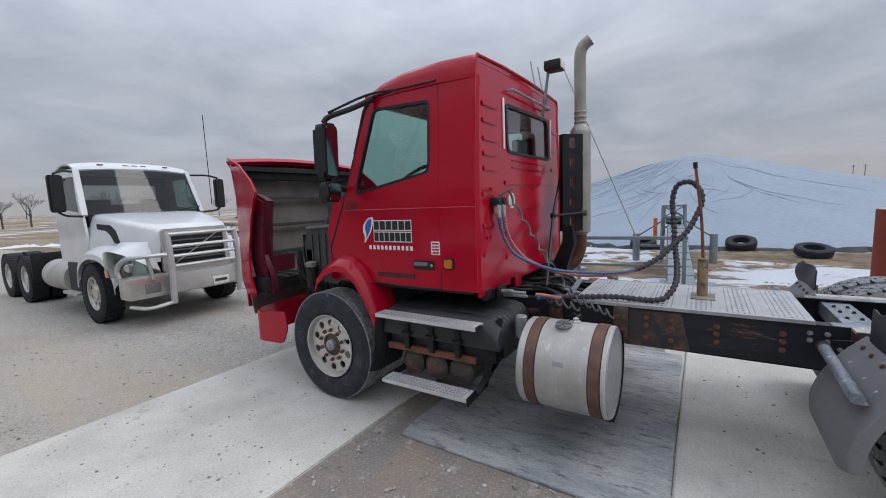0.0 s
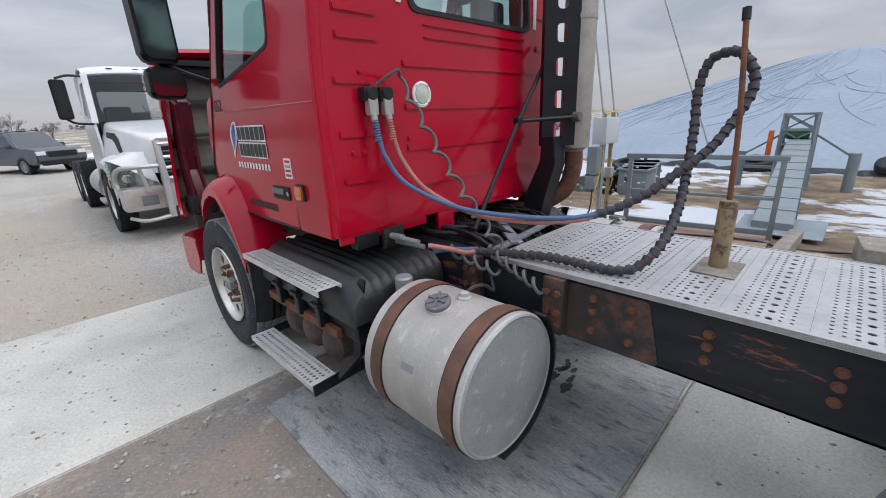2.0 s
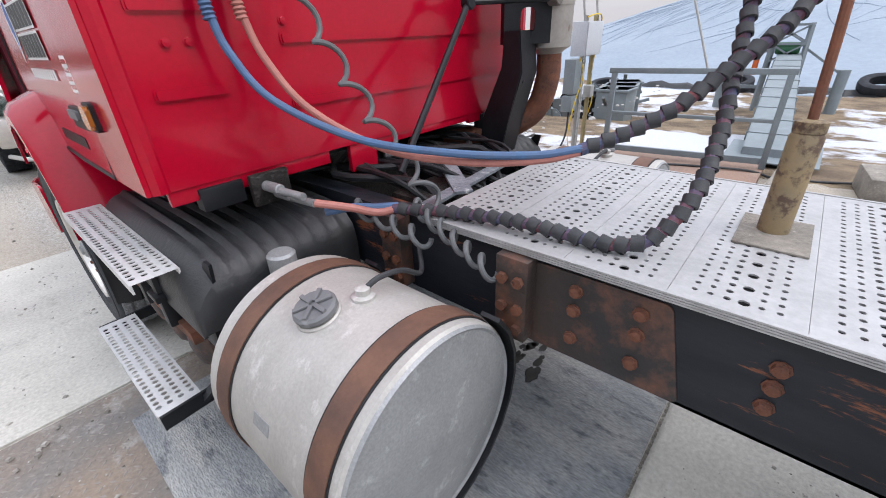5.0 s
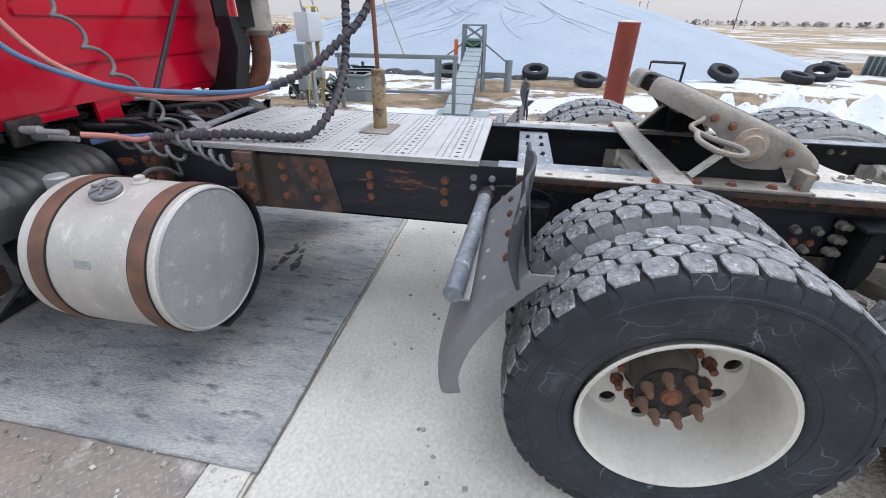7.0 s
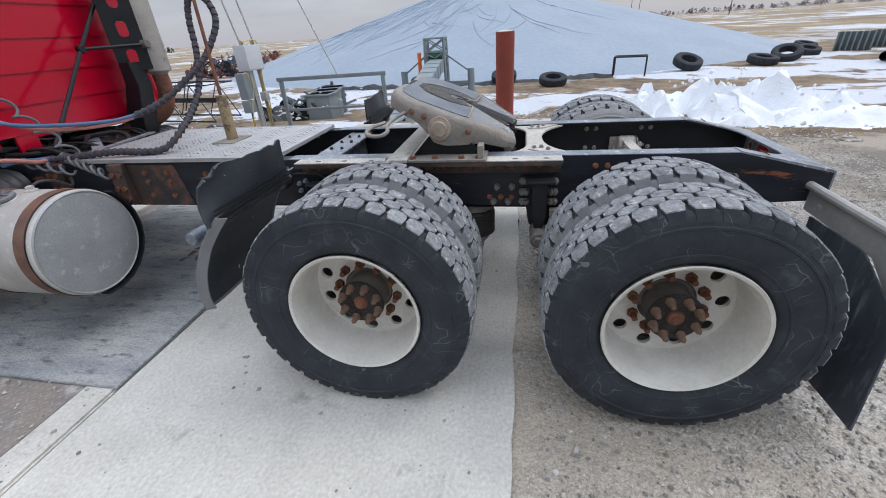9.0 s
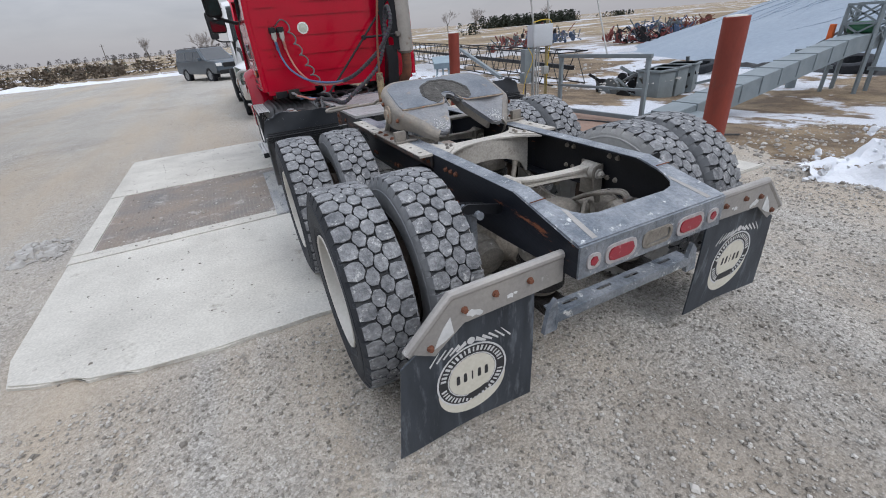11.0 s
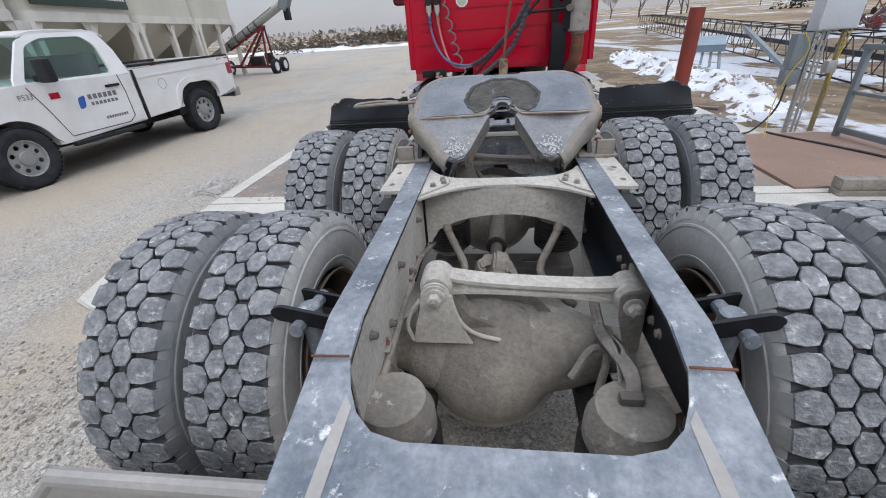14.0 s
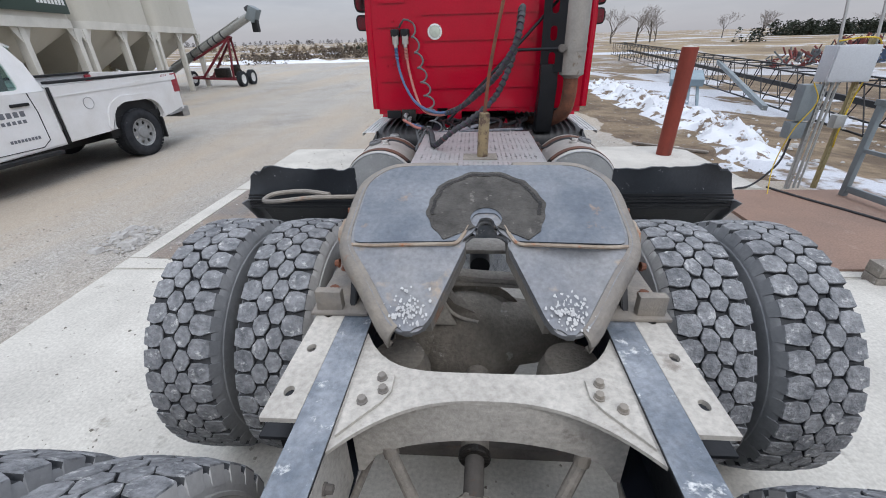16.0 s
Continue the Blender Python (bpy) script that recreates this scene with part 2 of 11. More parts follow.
M_CONC = mat("pale_concrete", (0.555, 0.538, 0.488), (0.42, 0.405, 0.368), 1.6, 0.85, 0, 0.12, c3=(0.26, 0.24, 0.205), spots=0.60, fine=55, ease=0.14, spot_scale=3.4, grit=0.42)
M_MAT = mat("dirty_rubber_mat", (0.215, 0.234, 0.252), (0.45, 0.445, 0.425), 1.6, 0.6, 0, 0.6, c3=(0.085, 0.098, 0.115), spots=0.53, ease=0.16, spot_scale=7, stretch=(2.8, 0.8, 1), fine=55, grit=0.7)
M_DECK = mat("worn_checker_plate", (0.26, 0.205, 0.16), (0.17, 0.165, 0.16), 1.6, 0.6, 0.15, 0.15, c3=(0.42, 0.40, 0.37), spots=0.56, ease=0.15, spot_scale=4, grit=0.45)
M_RDECK = mat("reddish_rusted_deck", (0.27, 0.175, 0.13), (0.22, 0.15, 0.118), 1.2, 0.75, 0.1, 0.2, c3=(0.33, 0.26, 0.215), spots=0.60, ease=0.2, grit=0.4)
M_BOLLARD = mat("red_oxide_bollard_paint", (0.225, 0.036, 0.020), (0.165, 0.030, 0.018), 5, 0.55, 0, 0.1, c3=(0.09, 0.045, 0.035), spots=0.60, ease=0.12, spot_scale=6, stretch=(1, 1, 0.35))
M_SNOW = mat("dirty_snow", (0.70, 0.725, 0.76), (0.62, 0.645, 0.685), 2, 0.7, 0, 0.35, c3=(0.46, 0.45, 0.43), spots=0.70, fine=18, dist=0.04, grit=0.08)
M_STEELGREY = mat("grey_conveyor_paint", (0.20, 0.235, 0.25), (0.16, 0.19, 0.205), 3, 0.5, 0.1, 0.05, c3=(0.30, 0.31, 0.31), spots=0.68)
M_CABLE = mat("black_hose_wrap", (0.030, 0.032, 0.036), (0.055, 0.057, 0.060), 20, 0.55, 0, 0.1, spec=0.35)
M_BLUE = mat("blue_hose", (0.055, 0.13, 0.26), (0.07, 0.11, 0.20), 20, 0.45, 0, 0.05)
M_PINK = mat("faded_red_hose", (0.42, 0.17, 0.14), (0.34, 0.13, 0.11), 20, 0.5, 0, 0.05)
M_GLASS = glass("green_tinted_glass", (0.55, 0.74, 0.69), 0.02)
M_DARKGLASS = glass("dark_glass", (0.24, 0.28, 0.28), 0.0)
M_REARGLASS = glass("rear_window_glass", (0.74, 0.82, 0.82), 0.12)
# mirror tint lowered so the colour itself gives the dark reflection
M_MIRROR = mat("darkened_mirror_face", (0.34, 0.36, 0.37), (0.28, 0.30, 0.31), 4, 0.05, 1.0, 0)
M_GREASE = mat("black_grease", (0.010, 0.009, 0.008), (0.032, 0.028, 0.025), 18, 0.4, 0.1, 0.5, c3=(0.07, 0.06, 0.052), spots=0.6, spec=0.35)
M_DRYGREASE = mat("dried_grease", (0.085, 0.08, 0.072), (0.045, 0.042, 0.038), 14, 0.6, 0, 0.9, c3=(0.16, 0.15, 0.135), spots=0.6, fine=35, spec=0.3)
M_FLAKE = mat("dull_white_flakes", (0.50, 0.50, 0.49), (0.40, 0.40, 0.395), 40, 0.6, 0, 0.03)
M_FWRAMP = mat("scraped_ramp_steel", (0.165, 0.172, 0.186), (0.235, 0.235, 0.235), 7, 0.42, 0.3, 0.15, c3=(0.34, 0.265, 0.185), spots=0.585, ease=0.12, spot_scale=6, grit=0.45)
M_FWTOP = mat("bare_fifth_wheel_steel", (0.105, 0.122, 0.145), (0.20, 0.212, 0.228), 5, 0.32, 0.45, 0.12, c3=(0.34, 0.22, 0.13), spots=0.63, ease=0.12, spot_scale=7, grit=0.4)
M_BRACKET = mat("scuffed_bracket_steel", (0.34, 0.325, 0.305), (0.27, 0.26, 0.25), 5, 0.5, 0.25, 0.1, c3=(0.55, 0.55, 0.54), spots=0.64, spot_scale=10)
M_FWSIDE = mat("dusty_cast_steel", (0.275, 0.245, 0.205), (0.175, 0.165, 0.155), 7, 0.6, 0.2, 0.3, c3=(0.30, 0.14, 0.07), spots=0.63, ease=0.12, spot_scale=6)
M_FWEDGE = mat("rusty_tan_edge", (0.36, 0.31, 0.25), (0.25, 0.19, 0.14), 12, 0.7, 0.1, 0.3, c3=(0.32, 0.12, 0.05), spots=0.58, ease=0.1, spot_scale=14)
M_PALETAN = mat("pale_dusty_steel", (0.47, 0.445, 0.40), (0.36, 0.34, 0.305), 5, 0.75, 0, 0.25, c3=(0.24, 0.215, 0.185), spots=0.60, ease=0.12, spec=0.3, grit=0.45)
M_HOSECORE = mat("hoses_between_wrap", (0.16, 0.05, 0.05), (0.06, 0.09, 0.16), 14, 0.6, 0, 0.05, spec=0.2)


# ---- mesh helpers ----
def finish(bm, smooth=True):
    bmesh.ops.recalc_face_normals(bm, faces=bm.faces)
    if smooth:
        for f in bm.faces:
            f.smooth = True
        for e in bm.edges:
            e.smooth = len(e.link_faces) == 2 and e.calc_face_angle(0) < 0.6
    return bm


def part(name, bm, material, parent=None, label="", kind=""):
    """One mesh object out of a bmesh, under a thing or a part, in its space."""
    finish(bm)
    me = bpy.data.meshes.new(name)
    bm.to_mesh(me)
    bm.free()
    me.materials.append(material)
    ob = new(name, me)
    if parent:
        ob.parent = parent
    return tagged(ob, label=label, kind=kind)


def same_mesh(name, ob, parent, m, label=""):
    """One more object on the mesh of ob."""
    o = new(name, ob.data)
    o.parent = parent
    o.matrix_basis = m
    return tagged(o, label=label)


def thing(name, label, category, m=None, group="", kind=""):
    ob = new(name)
    if m is not None:
        ob.matrix_basis = m
    return tagged(ob, label, category, group, kind)


def box(x0, x1, y0, y1, z0, z1, bevel=0.0, bm=None, m=None):
    bm = bm or bmesh.new()
    vs = [bm.verts.new(p) for p in ((x0, y0, z0), (x1, y0, z0), (x1, y1, z0), (x0, y1, z0), (x0, y0, z1), (x1, y0, z1), (x1, y1, z1), (x0, y1, z1))]
    fs = [bm.faces.new([vs[i] for i in q]) for q in ((3, 2, 1, 0), (4, 5, 6, 7), (0, 1, 5, 4), (1, 2, 6, 5), (2, 3, 7, 6), (3, 0, 4, 7))]
    if m is not None:
        bmesh.ops.transform(bm, matrix=m, verts=vs)
    if bevel:
        es = list({e for f in fs for e in f.edges})
        bmesh.ops.bevel(bm, geom=es, offset=bevel, segments=2, affect="EDGES", profile=0.6)
    return bm


def frame_of(p0, p1):
    d = Vector(p1) - Vector(p0)
    return Matrix.Translation(p0) @ d.to_track_quat("Z", "Y").to_matrix().to_4x4(), d.length


def cyl(p0, p1, r, seg=16, r2=None, bm=None, bevel=0.0):
    """A capped cylinder or cone with chamfered rims between two points."""
    bm = bm or bmesh.new()
    m, ln = frame_of(p0, p1)
    r2 = r if r2 is None else r2
    prof = [(r, 0), (r2, ln)] if not bevel else [(r - bevel, 0), (r, bevel), (r2, ln - bevel), (r2 - bevel, ln)]
    return spin(prof, m, seg, bm, cap=True)


def spin(prof, m, seg=32, bm=None, cap=False, arc=(0, 2 * math.pi)):
    """A turned shape: radius and height along the local z of m."""
    bm = bm or bmesh.new()
    full = abs(arc[1] - arc[0] - 2 * math.pi) < 1e-6
    count = seg if full else seg + 1
    rings = []
    for r, h in prof:
        rings.append([bm.verts.new(m @ Vector((r * math.cos(a), r * math.sin(a), h))) for a in
                      (arc[0] + (arc[1] - arc[0]) * i / seg for i in range(count))])
    for a, b in zip(rings, rings[1:]):
        for i in range(seg):
            j = (i + 1) % count
            bm.faces.new((a[i], a[j], b[j], b[i]))
    if cap:
        bm.faces.new(rings[0][::-1])
        bm.faces.new(rings[-1])
    return bm


def smooth_path(pts, n=8):
    """A Catmull-Rom curve through the points."""
    p = [Vector(q) for q in pts]
    p = [p[0] * 2 - p[1]] + p + [p[-1] * 2 - p[-2]]
    out = []
    for i in range(1, len(p) - 2):
        for k in range(n):
            t = k / n
            a, b, c, d = p[i - 1:i + 3]
            out.append(0.5 * ((2 * b) + (c - a) * t + (2 * a - 5 * b + 4 * c - d) * t * t + (3 * b - a - 3 * c + d) * t ** 3))
    return out + [p[-2]]


def tube(pts, r, seg=8, bm=None, curve=0):
    """A round tube along points."""
    bm = bm or bmesh.new()
    p = smooth_path(pts, curve) if curve else [Vector(q) for q in pts]
    rings, up = [], None
    for i, q in enumerate(p):
        d = (p[min(i + 1, len(p) - 1)] - p[max(i - 1, 0)]).normalized()
        if up is None:
            up = d.orthogonal().normalized()
        up = (up - d * up.dot(d))
        up = up.normalized() if up.length > 1e-6 else d.orthogonal().normalized()
        sd = d.cross(up)
        rr = r(i / max(len(p) - 1, 1)) if callable(r) else r
        rings.append([bm.verts.new(q + (up * math.cos(a) + sd * math.sin(a)) * rr) for a in (2 * math.pi * k / seg for k in range(seg))])
    for a, b in zip(rings, rings[1:]):
        for i in range(seg):
            bm.faces.new((a[i], a[(i + 1) % seg], b[(i + 1) % seg], b[i]))
    bm.faces.new(rings[0][::-1])
    bm.faces.new(rings[-1])
    return bm


def prism(outline, fn, a, b, bm=None, bevel=0.0):
    """A flat outline (u, v) raised from a to b; fn(u, v, w) gives the place."""
    bm = bm or bmesh.new()
    lo = [bm.verts.new(fn(u, v, a)) for u, v in outline]
    hi = [bm.verts.new(fn(u, v, b)) for u, v in outline]
    n = len(outline)
    fs = [bm.faces.new(lo[::-1]), bm.faces.new(hi)]
    fs += [bm.faces.new((lo[i], lo[(i + 1) % n], hi[(i + 1) % n], hi[i])) for i in range(n)]
    if bevel:
        bmesh.ops.bevel(bm, geom=list(fs[1].edges) + list(fs[0].edges), offset=bevel, segments=2, affect="EDGES")
    return bm


def rounded(pts, r, n=4):
    """An outline with its corners rounded."""
    out = []
    for i, p in enumerate(pts):
        p, a, b = Vector(p), Vector(pts[i - 1]), Vector(pts[(i + 1) % len(pts)])
        da, db = (a - p), (b - p)
        ra = min(r, da.length * 0.45, db.length * 0.45)
        s, e = p + da.normalized() * ra, p + db.normalized() * ra
        for k in range(n + 1):
            t = k / n
            out.append(tuple(s * (1 - t) ** 2 + p * 2 * t * (1 - t) + e * t * t))
    return out


def cast(outline, c, ang):
    """Where a ray from c at an angle leaves an outline."""
    d, best = Vector((math.cos(ang), math.sin(ang))), None
    for i, p in enumerate(outline):
        a, b = Vector(p) - Vector(c), Vector(outline[(i + 1) % len(outline)]) - Vector(c)
        e = b - a
        den = d.x * e.y - d.y * e.x
        if abs(den) < 1e-9:
            continue
        t = (a.x * e.y - a.y * e.x) / den
        s = (a.x * d.y - a.y * d.x) / den
        if t > 0 and -1e-6 <= s <= 1 + 1e-6 and (best is None or t > best):
            best = t
    return (c[0] + d.x * best, c[1] + d.y * best)


def holed(outer, inner, fn, a, b, bm=None):
    """A panel between an outline and an opening in it, with thickness."""
    bm = bm or bmesh.new()
    c = (sum(p[0] for p in inner) / len(inner), sum(p[1] for p in inner) / len(inner))
    angs = sorted({round(math.atan2(p[1] - c[1], p[0] - c[0]), 5) for p in list(outer) + list(inner)} | {round(-math.pi + 2 * math.pi * k / 24, 5) for k in range(24)})
    loops = [[bm.verts.new(fn(*cast(o, c, g), w)) for g in angs] for o in (outer, inner) for w in (a, b)]
    oa, ob_, ia, ib = loops
    n = len(angs)
    for i in range(n):
        j = (i + 1) % n
        for q in ((oa[i], oa[j], ia[j], ia[i]), (ob_[j], ob_[i], ib[i], ib[j]), (oa[j], oa[i], ob_[i], ob_[j]), (ia[i], ia[j], ib[j], ib[i])):
            try:
                bm.faces.new(q)
            except ValueError:
                pass
    return bm


def yz(u, v, w):
    return (w, u, v)


def xz(u, v, w):
    return (u, w, v)


def xy(u, v, w):
    return (u, v, w)


def beam(p0, p1, w, h, bm=None, bevel=0.0):
    """A rectangular bar between two points."""
    m, ln = frame_of(p0, p1)
    return box(-w / 2, w / 2, -h / 2, h / 2, 0, ln, bevel, bm, m)


def lofted(rows, bm=None, close=False):
    """Faces between rows of points."""
    bm = bm or bmesh.new()
    g = [[bm.verts.new(p) for p in r] for r in rows]
    for a, b in zip(g, g[1:]):
        for i in range(len(a) - 1):
            bm.faces.new((a[i], a[i + 1], b[i + 1], b[i]))
    return bm


def thick(bm, t):
    """Gives an open sheet a thickness."""
    bmesh.ops.recalc_face_normals(bm, faces=bm.faces)
    bmesh.ops.solidify(bm, geom=bm.faces[:], thickness=t)
    return bm



def bolt(parent, p, d, r=0.016, h=0.014, mtl=None, name="bolt"):
    """A domed bolt head standing on a face, pointing along d."""
    p, d = Vector(p), Vector(d).normalized()
    m, _ = frame_of(p, p + d)
    bm = spin([(r * 1.25, 0), (r * 1.25, h * 0.25), (r, h * 0.3), (r * 0.9, h), (r * 0.001, h * 1.15)], m, 8)
    return part(name, bm, mtl or M_RUST, parent)


def row_bolts(parent, pts, d, **k):
    first = bolt(parent, pts[0], d, **k)
    for p in pts[1:]:
        o = new(first.name.split(".")[0], first.data)
        o.parent = parent
        o.location = Vector(p) - Vector(pts[0])



# ---- ground ----
def ground_material():
    m = bpy.data.materials.new("gravel_lot_and_winter_fields")
    m.use_nodes = True
    n, l = m.node_tree.nodes, m.node_tree.links
    b = n["Principled BSDF"]
    tc = n.new("ShaderNodeTexCoord")

    def nz(s, detail=6, rg=0.6, v=None):
        t = n.new("ShaderNodeTexNoise")
        t.inputs["Scale"].default_value, t.inputs["Detail"].default_value, t.inputs["Roughness"].default_value = s, detail, rg
        l.new(v or tc.outputs["Object"], t.inputs["Vector"])
        return t.outputs[0]

    def ramp(src, p0, c0, p1, c1):
        r = n.new("ShaderNodeValToRGB")
        r.color_ramp.elements[0].position, r.color_ramp.elements[0].color = p0, (*c0, 1)
        r.color_ramp.elements[1].position, r.color_ramp.elements[1].color = p1, (*c1, 1)
        l.new(src, r.inputs[0])
        return r.outputs[0]

    def mix(f, a, c, mode="MIX"):
        x = n.new("ShaderNodeMix")
        x.data_type, x.blend_type = "RGBA", mode
        if isinstance(f, float):
            x.inputs[0].default_value = f
        else:
            l.new(f, x.inputs[0])
        for k, v in ((6, a), (7, c)):
            if isinstance(v, tuple):
                x.inputs[k].default_value = (*v, 1)
            else:
                l.new(v, x.inputs[k])
        return x.outputs[2]

    def mth(op, a, c=None):
        x = n.new("ShaderNodeMath")
        x.operation = op
        for k, v in ((0, a), (1, c)):
            if v is None:
                continue
            if isinstance(v, (int, float)):
                x.inputs[k].default_value = v
            else:
                l.new(v, x.inputs[k])
        return x.outputs[0]

    sep = n.new("ShaderNodeSeparateXYZ")
    l.new(tc.outputs["Object"], sep.inputs[0])
    X, Y = sep.outputs[0], sep.outputs[1]
    B, W = (0, 0, 0), (1, 1, 1)
    # gravel: dusty tan-grey with wheel-worn pale bands and damp darker patches
    stones = n.new("ShaderNodeTexVoronoi")
    stones.inputs["Scale"].default_value = 38
    l.new(tc.outputs["Object"], stones.inputs["Vector"])
    stones2 = n.new("ShaderNodeTexVoronoi")
    stones2.inputs["Scale"].default_value = 95
    l.new(tc.outputs["Object"], stones2.inputs["Vector"])
    gravel = ramp(nz(0.55, 5), 0.36, (0.285, 0.262, 0.228), 0.66, (0.375, 0.352, 0.312))
    streak = n.new("ShaderNodeMapping")
    streak.inputs["Scale"].default_value = (0.8, 0.06, 1)
    l.new(tc.outputs["Object"], streak.inputs[0])
    gravel = mix(ramp(nz(1.3, 5, 0.6, streak.outputs[0]), 0.45, B, 0.62, (0.6, 0.6, 0.6)), gravel, (0.43, 0.39, 0.335))
    gravel = mix(ramp(nz(0.33, 5, 0.65), 0.5, B, 0.62, (0.65, 0.65, 0.65)), gravel, (0.20, 0.18, 0.155))
    sc = n.new("ShaderNodeSeparateColor")
    l.new(stones.outputs["Color"], sc.inputs[0])
    gravel = mix(mth("MULTIPLY", ramp(nz(2.4, 4), 0.42, B, 0.6, W), 0.5), gravel, mix(sc.outputs[0], (0.15, 0.14, 0.125), (0.56, 0.54, 0.50)))
    sc2 = n.new("ShaderNodeSeparateColor")
    l.new(stones2.outputs["Color"], sc2.inputs[0])
    gravel = mix(0.36, gravel, mix(sc2.outputs[1], (0.07, 0.064, 0.056), (0.68, 0.66, 0.61)))
    # packed tan wheel bands running along the lot
    band_map = n.new("ShaderNodeMapping")
    band_map.inputs["Scale"].default_value = (0.42, 0.06, 1)
    l.new(tc.outputs["Object"], band_map.inputs[0])
    gravel = mix(ramp(nz(1.0, 6, 0.62, band_map.outputs[0]), 0.46, B, 0.62, (0.75, 0.75, 0.75)), gravel, (0.40, 0.335, 0.255))
    # behind the truck the gravel is damper and greyer
    wet = ramp(mth("ADD", mth("MULTIPLY", mth("SUBTRACT", Y, 0.4), -0.35), mth("MULTIPLY", mth("SUBTRACT", nz(0.8), 0.5), 1.2)), 0.0, B, 0.8, (0.85, 0.85, 0.85))
    gravel = mix(wet, gravel, mix(ramp(nz(1.3, 6, 0.7), 0.46, (0.35, 0.35, 0.35), 0.60, (0.9, 0.9, 0.9)), gravel, (0.085, 0.072, 0.058)))
    # mud and dry grass off the lot
    earth = ramp(nz(1.1, 8, 0.7), 0.42, (0.105, 0.072, 0.044), 0.6, (0.23, 0.17, 0.105))
    field = ramp(nz(0.06, 8, 0.7), 0.4, (0.17, 0.125, 0.078), 0.6, (0.30, 0.23, 0.135))
    # where the lot ends: right side beyond x = 3.4, far left, far ahead
    wob = mth("MULTIPLY", mth("SUBTRACT", nz(0.35), 0.5), 3.0)
    off_r = mth("GREATER_THAN", mth("ADD", X, wob), mth("ADD", 4.2, mth("MULTIPLY", mth("MAXIMUM", mth("SUBTRACT", 1.0, Y), 0), 0.3)))
    mud_r = mth("GREATER_THAN", mth("ADD", X, wob), mth("SUBTRACT", 4.2, mth("MULTIPLY", mth("MINIMUM", mth("MAXIMUM", mth("SUBTRACT", Y, 6.0), 0.0), 1.0), 1.5)))
    off_far = mth("GREATER_THAN", mth("ADD", Y, mth("MULTIPLY", wob, 2.0)), mth("ADD", 52, mth("MULTIPLY", X, 0.4)))
    off = mth("MAXIMUM", off_r, off_far)
    dist = mth("SQRT", mth("ADD", mth("MULTIPLY", X, X), mth("MULTIPLY", Y, Y)))
    away = ramp(mth("DIVIDE", dist, 60.0), 0.35, B, 1.0, W)
    land = mix(away, earth, field)
    snow_n = mth("ADD", nz(0.16, 8, 0.62), mth("MULTIPLY", mth("SUBTRACT", nz(1.6, 5), 0.5), 0.12))
    far_scale = n.new("ShaderNodeMapping")
    far_scale.inputs["Scale"].default_value = (0.05, 0.09, 1)
    l.new(tc.outputs["Object"], far_scale.inputs[0])
    snow_f = nz(1.0, 7, 0.65, far_scale.outputs[0])
    snow_near = ramp(snow_n, 0.495, B, 0.52, W)
    snow_far = ramp(snow_f, 0.54, B, 0.58, W)
    land = mix(mth("MULTIPLY", mix(away, snow_near, snow_far), off), land, (0.50, 0.52, 0.56))
    col = mix(mth("MAXIMUM", off, mud_r), gravel, land)
    g = nz(220, 3)
    col = mix(0.75, col, g, "OVERLAY")
    l.new(col, b.inputs["Base Color"])
    b.inputs["Roughness"].default_value = 0.9
    bp = n.new("ShaderNodeBump")
    bp.inputs["Strength"].default_value, bp.inputs["Distance"].default_value = 0.55, 0.02
    hgt = mth("ADD", mth("MULTIPLY", stones.outputs["Distance"], -0.8), mth("ADD", mth("MULTIPLY", stones2.outputs["Distance"], -0.5), mth("MULTIPLY", nz(6), 0.9)))
    l.new(hgt, bp.inputs["Height"])
    l.new(bp.outputs[0], b.inputs["Normal"])
    return m


def build_ground():
    bm = bmesh.new()
    xs = sorted({0.0} | {s * (0.9 * 1.17 ** k) for k in range(54) for s in (-1, 1)})
    ys = [4 + v for v in xs]
    rows = []
    for y in ys:
        row = []
        for x in xs:
            d = math.hypot(x, y - 4)
            z = -0.03 + 0.03 * noise.noise((x * 0.35, y * 0.35, 0)) * min(1, max(0, (d - 4) / 4))
            if d > 14:
                z += (d - 14) * 0.01 * noise.noise((x * 0.012, y * 0.012, 3.1)) * min(1, 60 / d)
            if x > 3.5:
                z -= min(0.52, max(0, x - 4.7) * 0.10) if y > 1 else min(0.52, max(0, x - 6.5) * 0.09)
            if y > 60:
                z += min(14, (y - 60) * 0.012) * (0.5 + 0.5 * math.tanh((x - 10) / 40)) * max(0, 1 - d / 2600)
            row.append(bm.verts.new((x, y, z)))
        rows.append(row)
    for a, b in zip(rows, rows[1:]):
        for i in range(len(a) - 1):
            bm.faces.new((a[i], a[i + 1], b[i + 1], b[i]))
    ob = part("ground", bm, ground_material(), None, kind="structure")
    return tagged(ob, "grey gravel lot running out to dry fields with snow patches", "ground")


build_ground()

# concrete approach, steel pit cover and rubber mat
JOINT, PLATE_N, PLATE_F, FRONT = 3.58, 3.78, 5.72, 7.98


def slab(name, outline, z, label):
    bm = prism(outline, xy, -0.25, z, bevel=0.012)
    return tagged(part(name, bm, M_CONC, None, kind="structure"), label, "pavement")


def rough_edge(p0, p1, n, amp, seed):
    rnd = random.Random(seed)
    return [(p0[0] + (p1[0] - p0[0]) * i / n + rnd.uniform(-amp, amp), p0[1] + (p1[1] - p0[1]) * i / n + rnd.uniform(-amp, amp)) for i in range(n + 1)]


